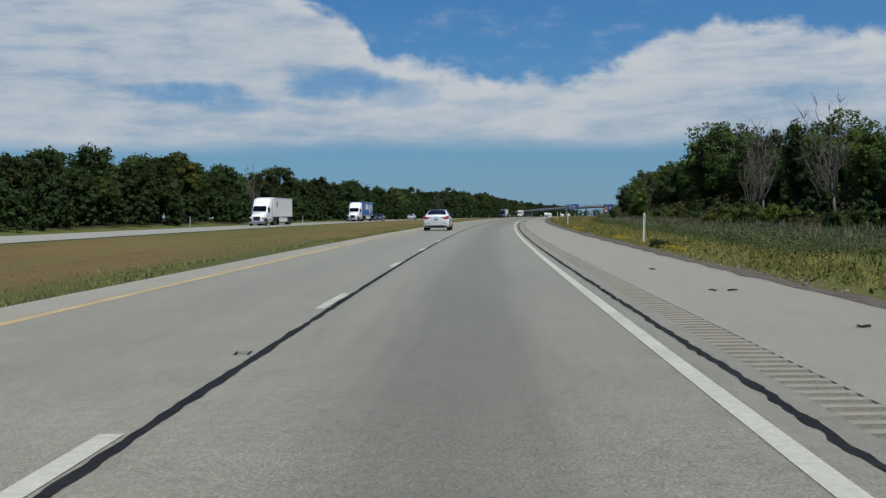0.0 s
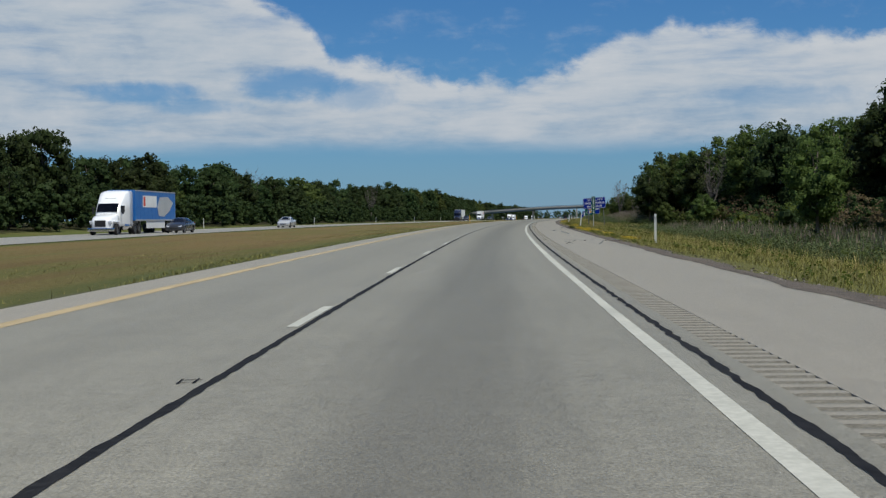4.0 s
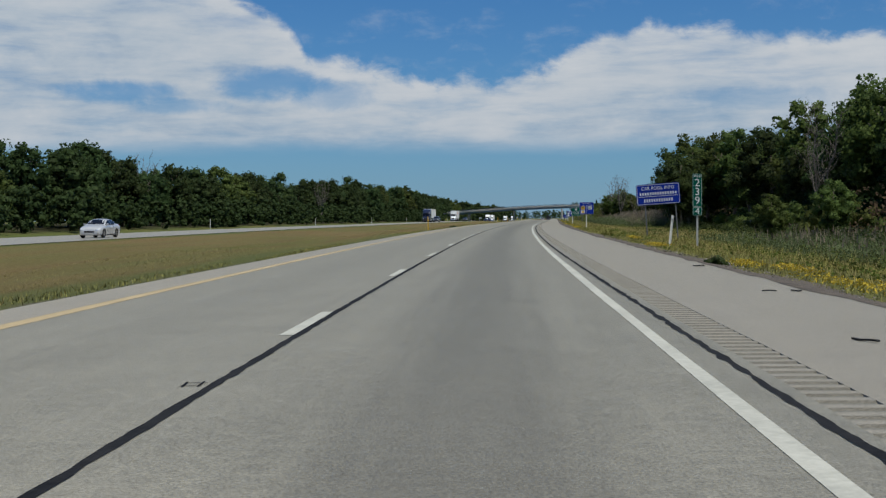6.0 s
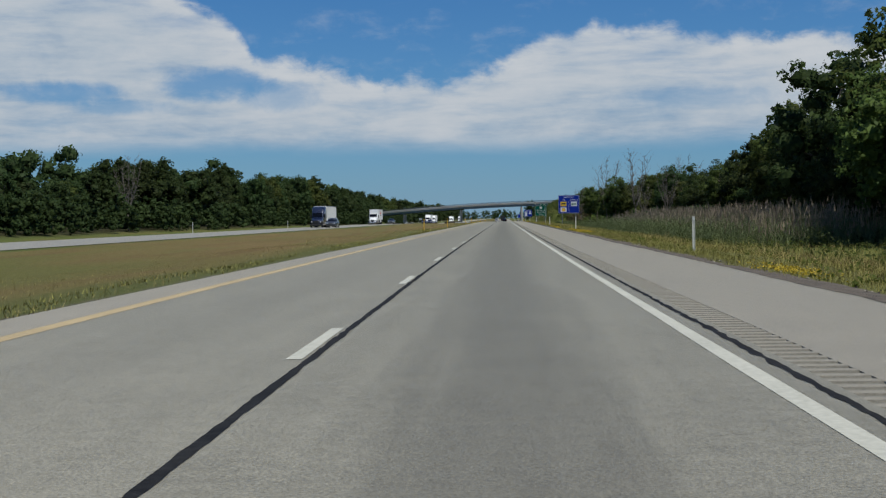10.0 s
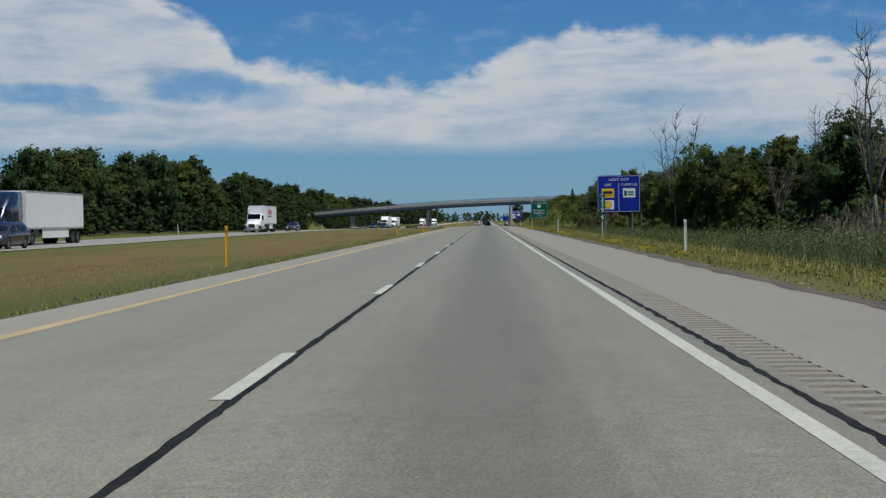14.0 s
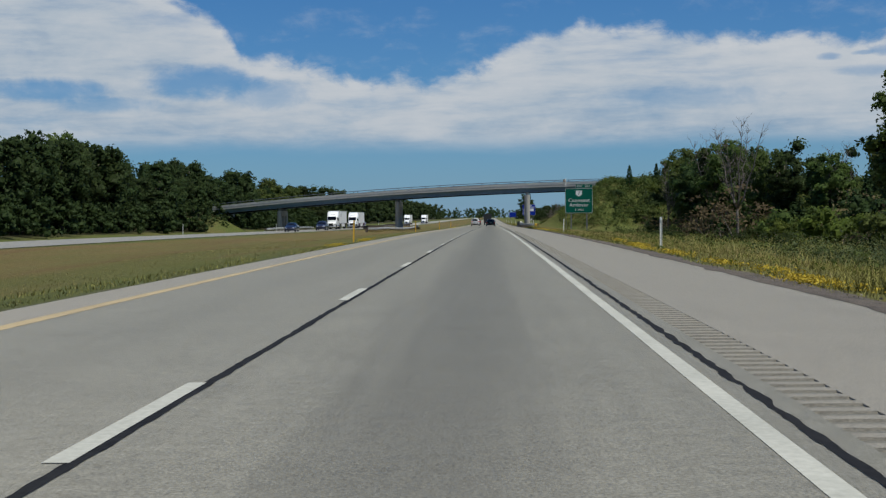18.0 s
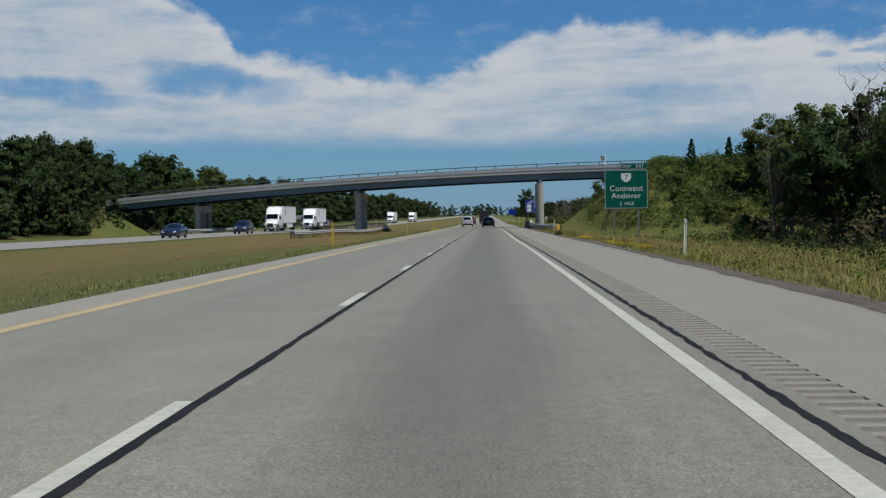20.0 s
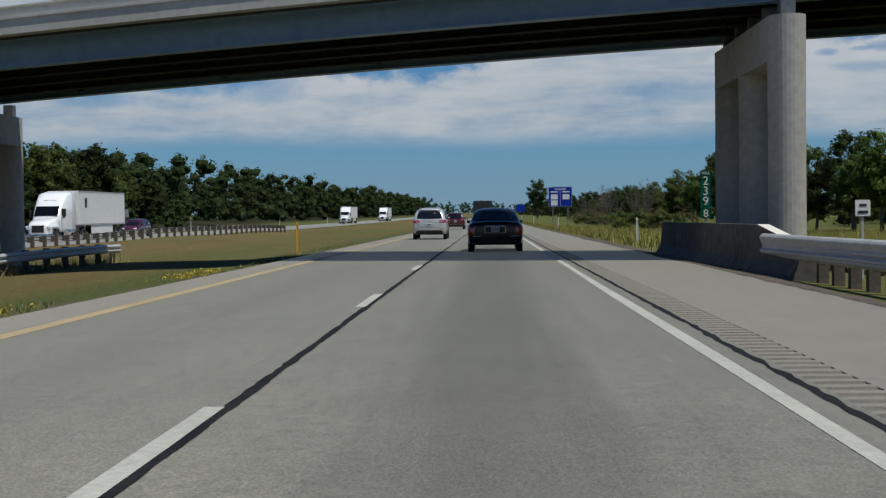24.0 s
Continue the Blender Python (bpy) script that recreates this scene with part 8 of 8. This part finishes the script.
def tyre_scrap(s0, d0, long, wide, turn, seed, label="curled black scrap of tyre tread", curl=0.012, mat=None, name="tyre_scrap"):
    """A bent ragged strip of rubber lying on the road."""
    rng = np.random.default_rng(seed)
    bm = bmesh.new()
    n = 9
    t = np.linspace(-0.5, 0.5, n)
    bend = rng.uniform(-0.25, 0.25)
    rows = []
    for x in (-0.5, 0.5):
        w = wide * (1 + 0.3 * rng.normal(size=n))
        rows.append([(x * w[i] + bend * t[i] ** 2 * long, t[i] * long, 0.012 + curl * abs(math.sin(2.6 * t[i] + seed))) for i in range(n)])
    low = [[bm.verts.new((x, y, z - 0.01)) for x, y, z in r] for r in rows]
    top = [[bm.verts.new((x, y, z + 0.008)) for x, y, z in r] for r in rows]
    for i in range(n - 1):
        for quad in ((top[0][i], top[1][i], top[1][i + 1], top[0][i + 1]), (low[0][i], low[0][i + 1], low[1][i + 1], low[1][i]), (top[0][i], top[0][i + 1], low[0][i + 1], low[0][i]), (top[1][i], low[1][i], low[1][i + 1], top[1][i + 1])):
            bm.faces.new(quad)
    for i in (0, n - 1):
        bm.faces.new((top[0][i], low[0][i], low[1][i], top[1][i]))
    bmesh.ops.recalc_face_normals(bm, faces=bm.faces)
    me = bpy.data.meshes.new(name)
    bm.to_mesh(me)
    bm.free()
    me.materials.append(mat or M_RUBBER)
    ob = tagged(new(name, me), label, "debris", "debris on the shoulder")
    ob.matrix_basis = stand(s0, d0, 0.0 if d0 < 7 else float(lie(s0, d0)), turn)
    return ob


SCRAP_AT = ((19.06, 5.54, 0.12, 0.07, 80), (19.02, 5.83, 0.14, 0.07, 95), (12.98, 5.97, 0.13, 0.08, 85), (26.06, 5.57, 0.12, 0.07, 60), (202.48, 5.37, 0.13, 0.07, 80), (202.26, 6.67, 0.12, 0.07, 95), (203.38, 5.88, 0.08, 0.05, 40),
            (219.2, 6.96, 0.3, 0.12, 70), (251.5, 6.61, 0.25, 0.14, 85), (242.18, 6.64, 0.16, 0.09, 80), (242.2, 6.24, 0.22, 0.02, 85), (234.73, 5.54, 0.35, 0.03, 25), (210.7, 7.38, 0.12, 0.1, 0))
for i, (s0, d0, long, wide, turn) in enumerate(SCRAP_AT):
    tyre_scrap(s0, d0, long, wide, turn, 70 + i)
tyre_scrap(205.5, 7.45, 0.75, 0.10, 70, 95, "torn strip of faded red plastic", 0.05, M_CAR_RED, "plastic_strip")
tyre_scrap(197.95, 4.95, 0.26, 0.014, 60, 96, "thin twisted strip of black rubber", 0.05)


# the dark clump of weeds grown over the pavement's inner edge
def weed_clump(s0, d0, long, wide, h, seed, label):
    rng = np.random.default_rng(seed)
    clump = tagged(new("weed_clump"), label, "weeds")
    n = int(26 * long)
    c = np.stack([rng.normal(0, wide / 3, n), rng.uniform(-long / 2, long / 2, n), np.abs(rng.normal(0, h * 0.35, n))], 1)
    v, face = leaf_cards(rng, c, np.full(n, h * 0.4), 34, 0.09, 0.7)
    child("foliage", cards("foliage", v, M_LEAF_DARK, 4, face), clump)
    bm = bmesh.new()
    for k in range(14):
        a = rng.uniform(0, 6.28)
        foot = (rng.normal(0, wide / 4), rng.uniform(-long / 2.4, long / 2.4), -0.05)
        tube([foot, (foot[0] + 0.1 * math.cos(a), foot[1] + 0.1 * math.sin(a), h * 0.9)], [0.012, 0.004], 5, bm)
    part("stems", bm, M_BARK, clump)
    clump.matrix_basis = stand(s0, d0, float(lie(s0, d0)) if d0 < -4.5 or d0 > 7 else 0.0)
    return clump


weed_clump(355.9, -4.75, 2.2, 0.4, 0.22, 31, "dark low clump of weeds over the pavement's edge")
weed_clump(840.0, 7.5, 0.4, 0.3, 0.5, 32, "dark bushy weed in the gravel edge")
weed_clump(254.1, 7.4, 0.6, 0.35, 0.26, 33, "dark clump of weeds in the gravel edge")
weed_clump(526.5, 8.6, 1.4, 0.5, 0.32, 34, "green clump of weeds in the verge")
weed_clump(46.0, 8.35, 1.6, 0.4, 0.30, 35, "dark green clump of weeds at the gravel edge")
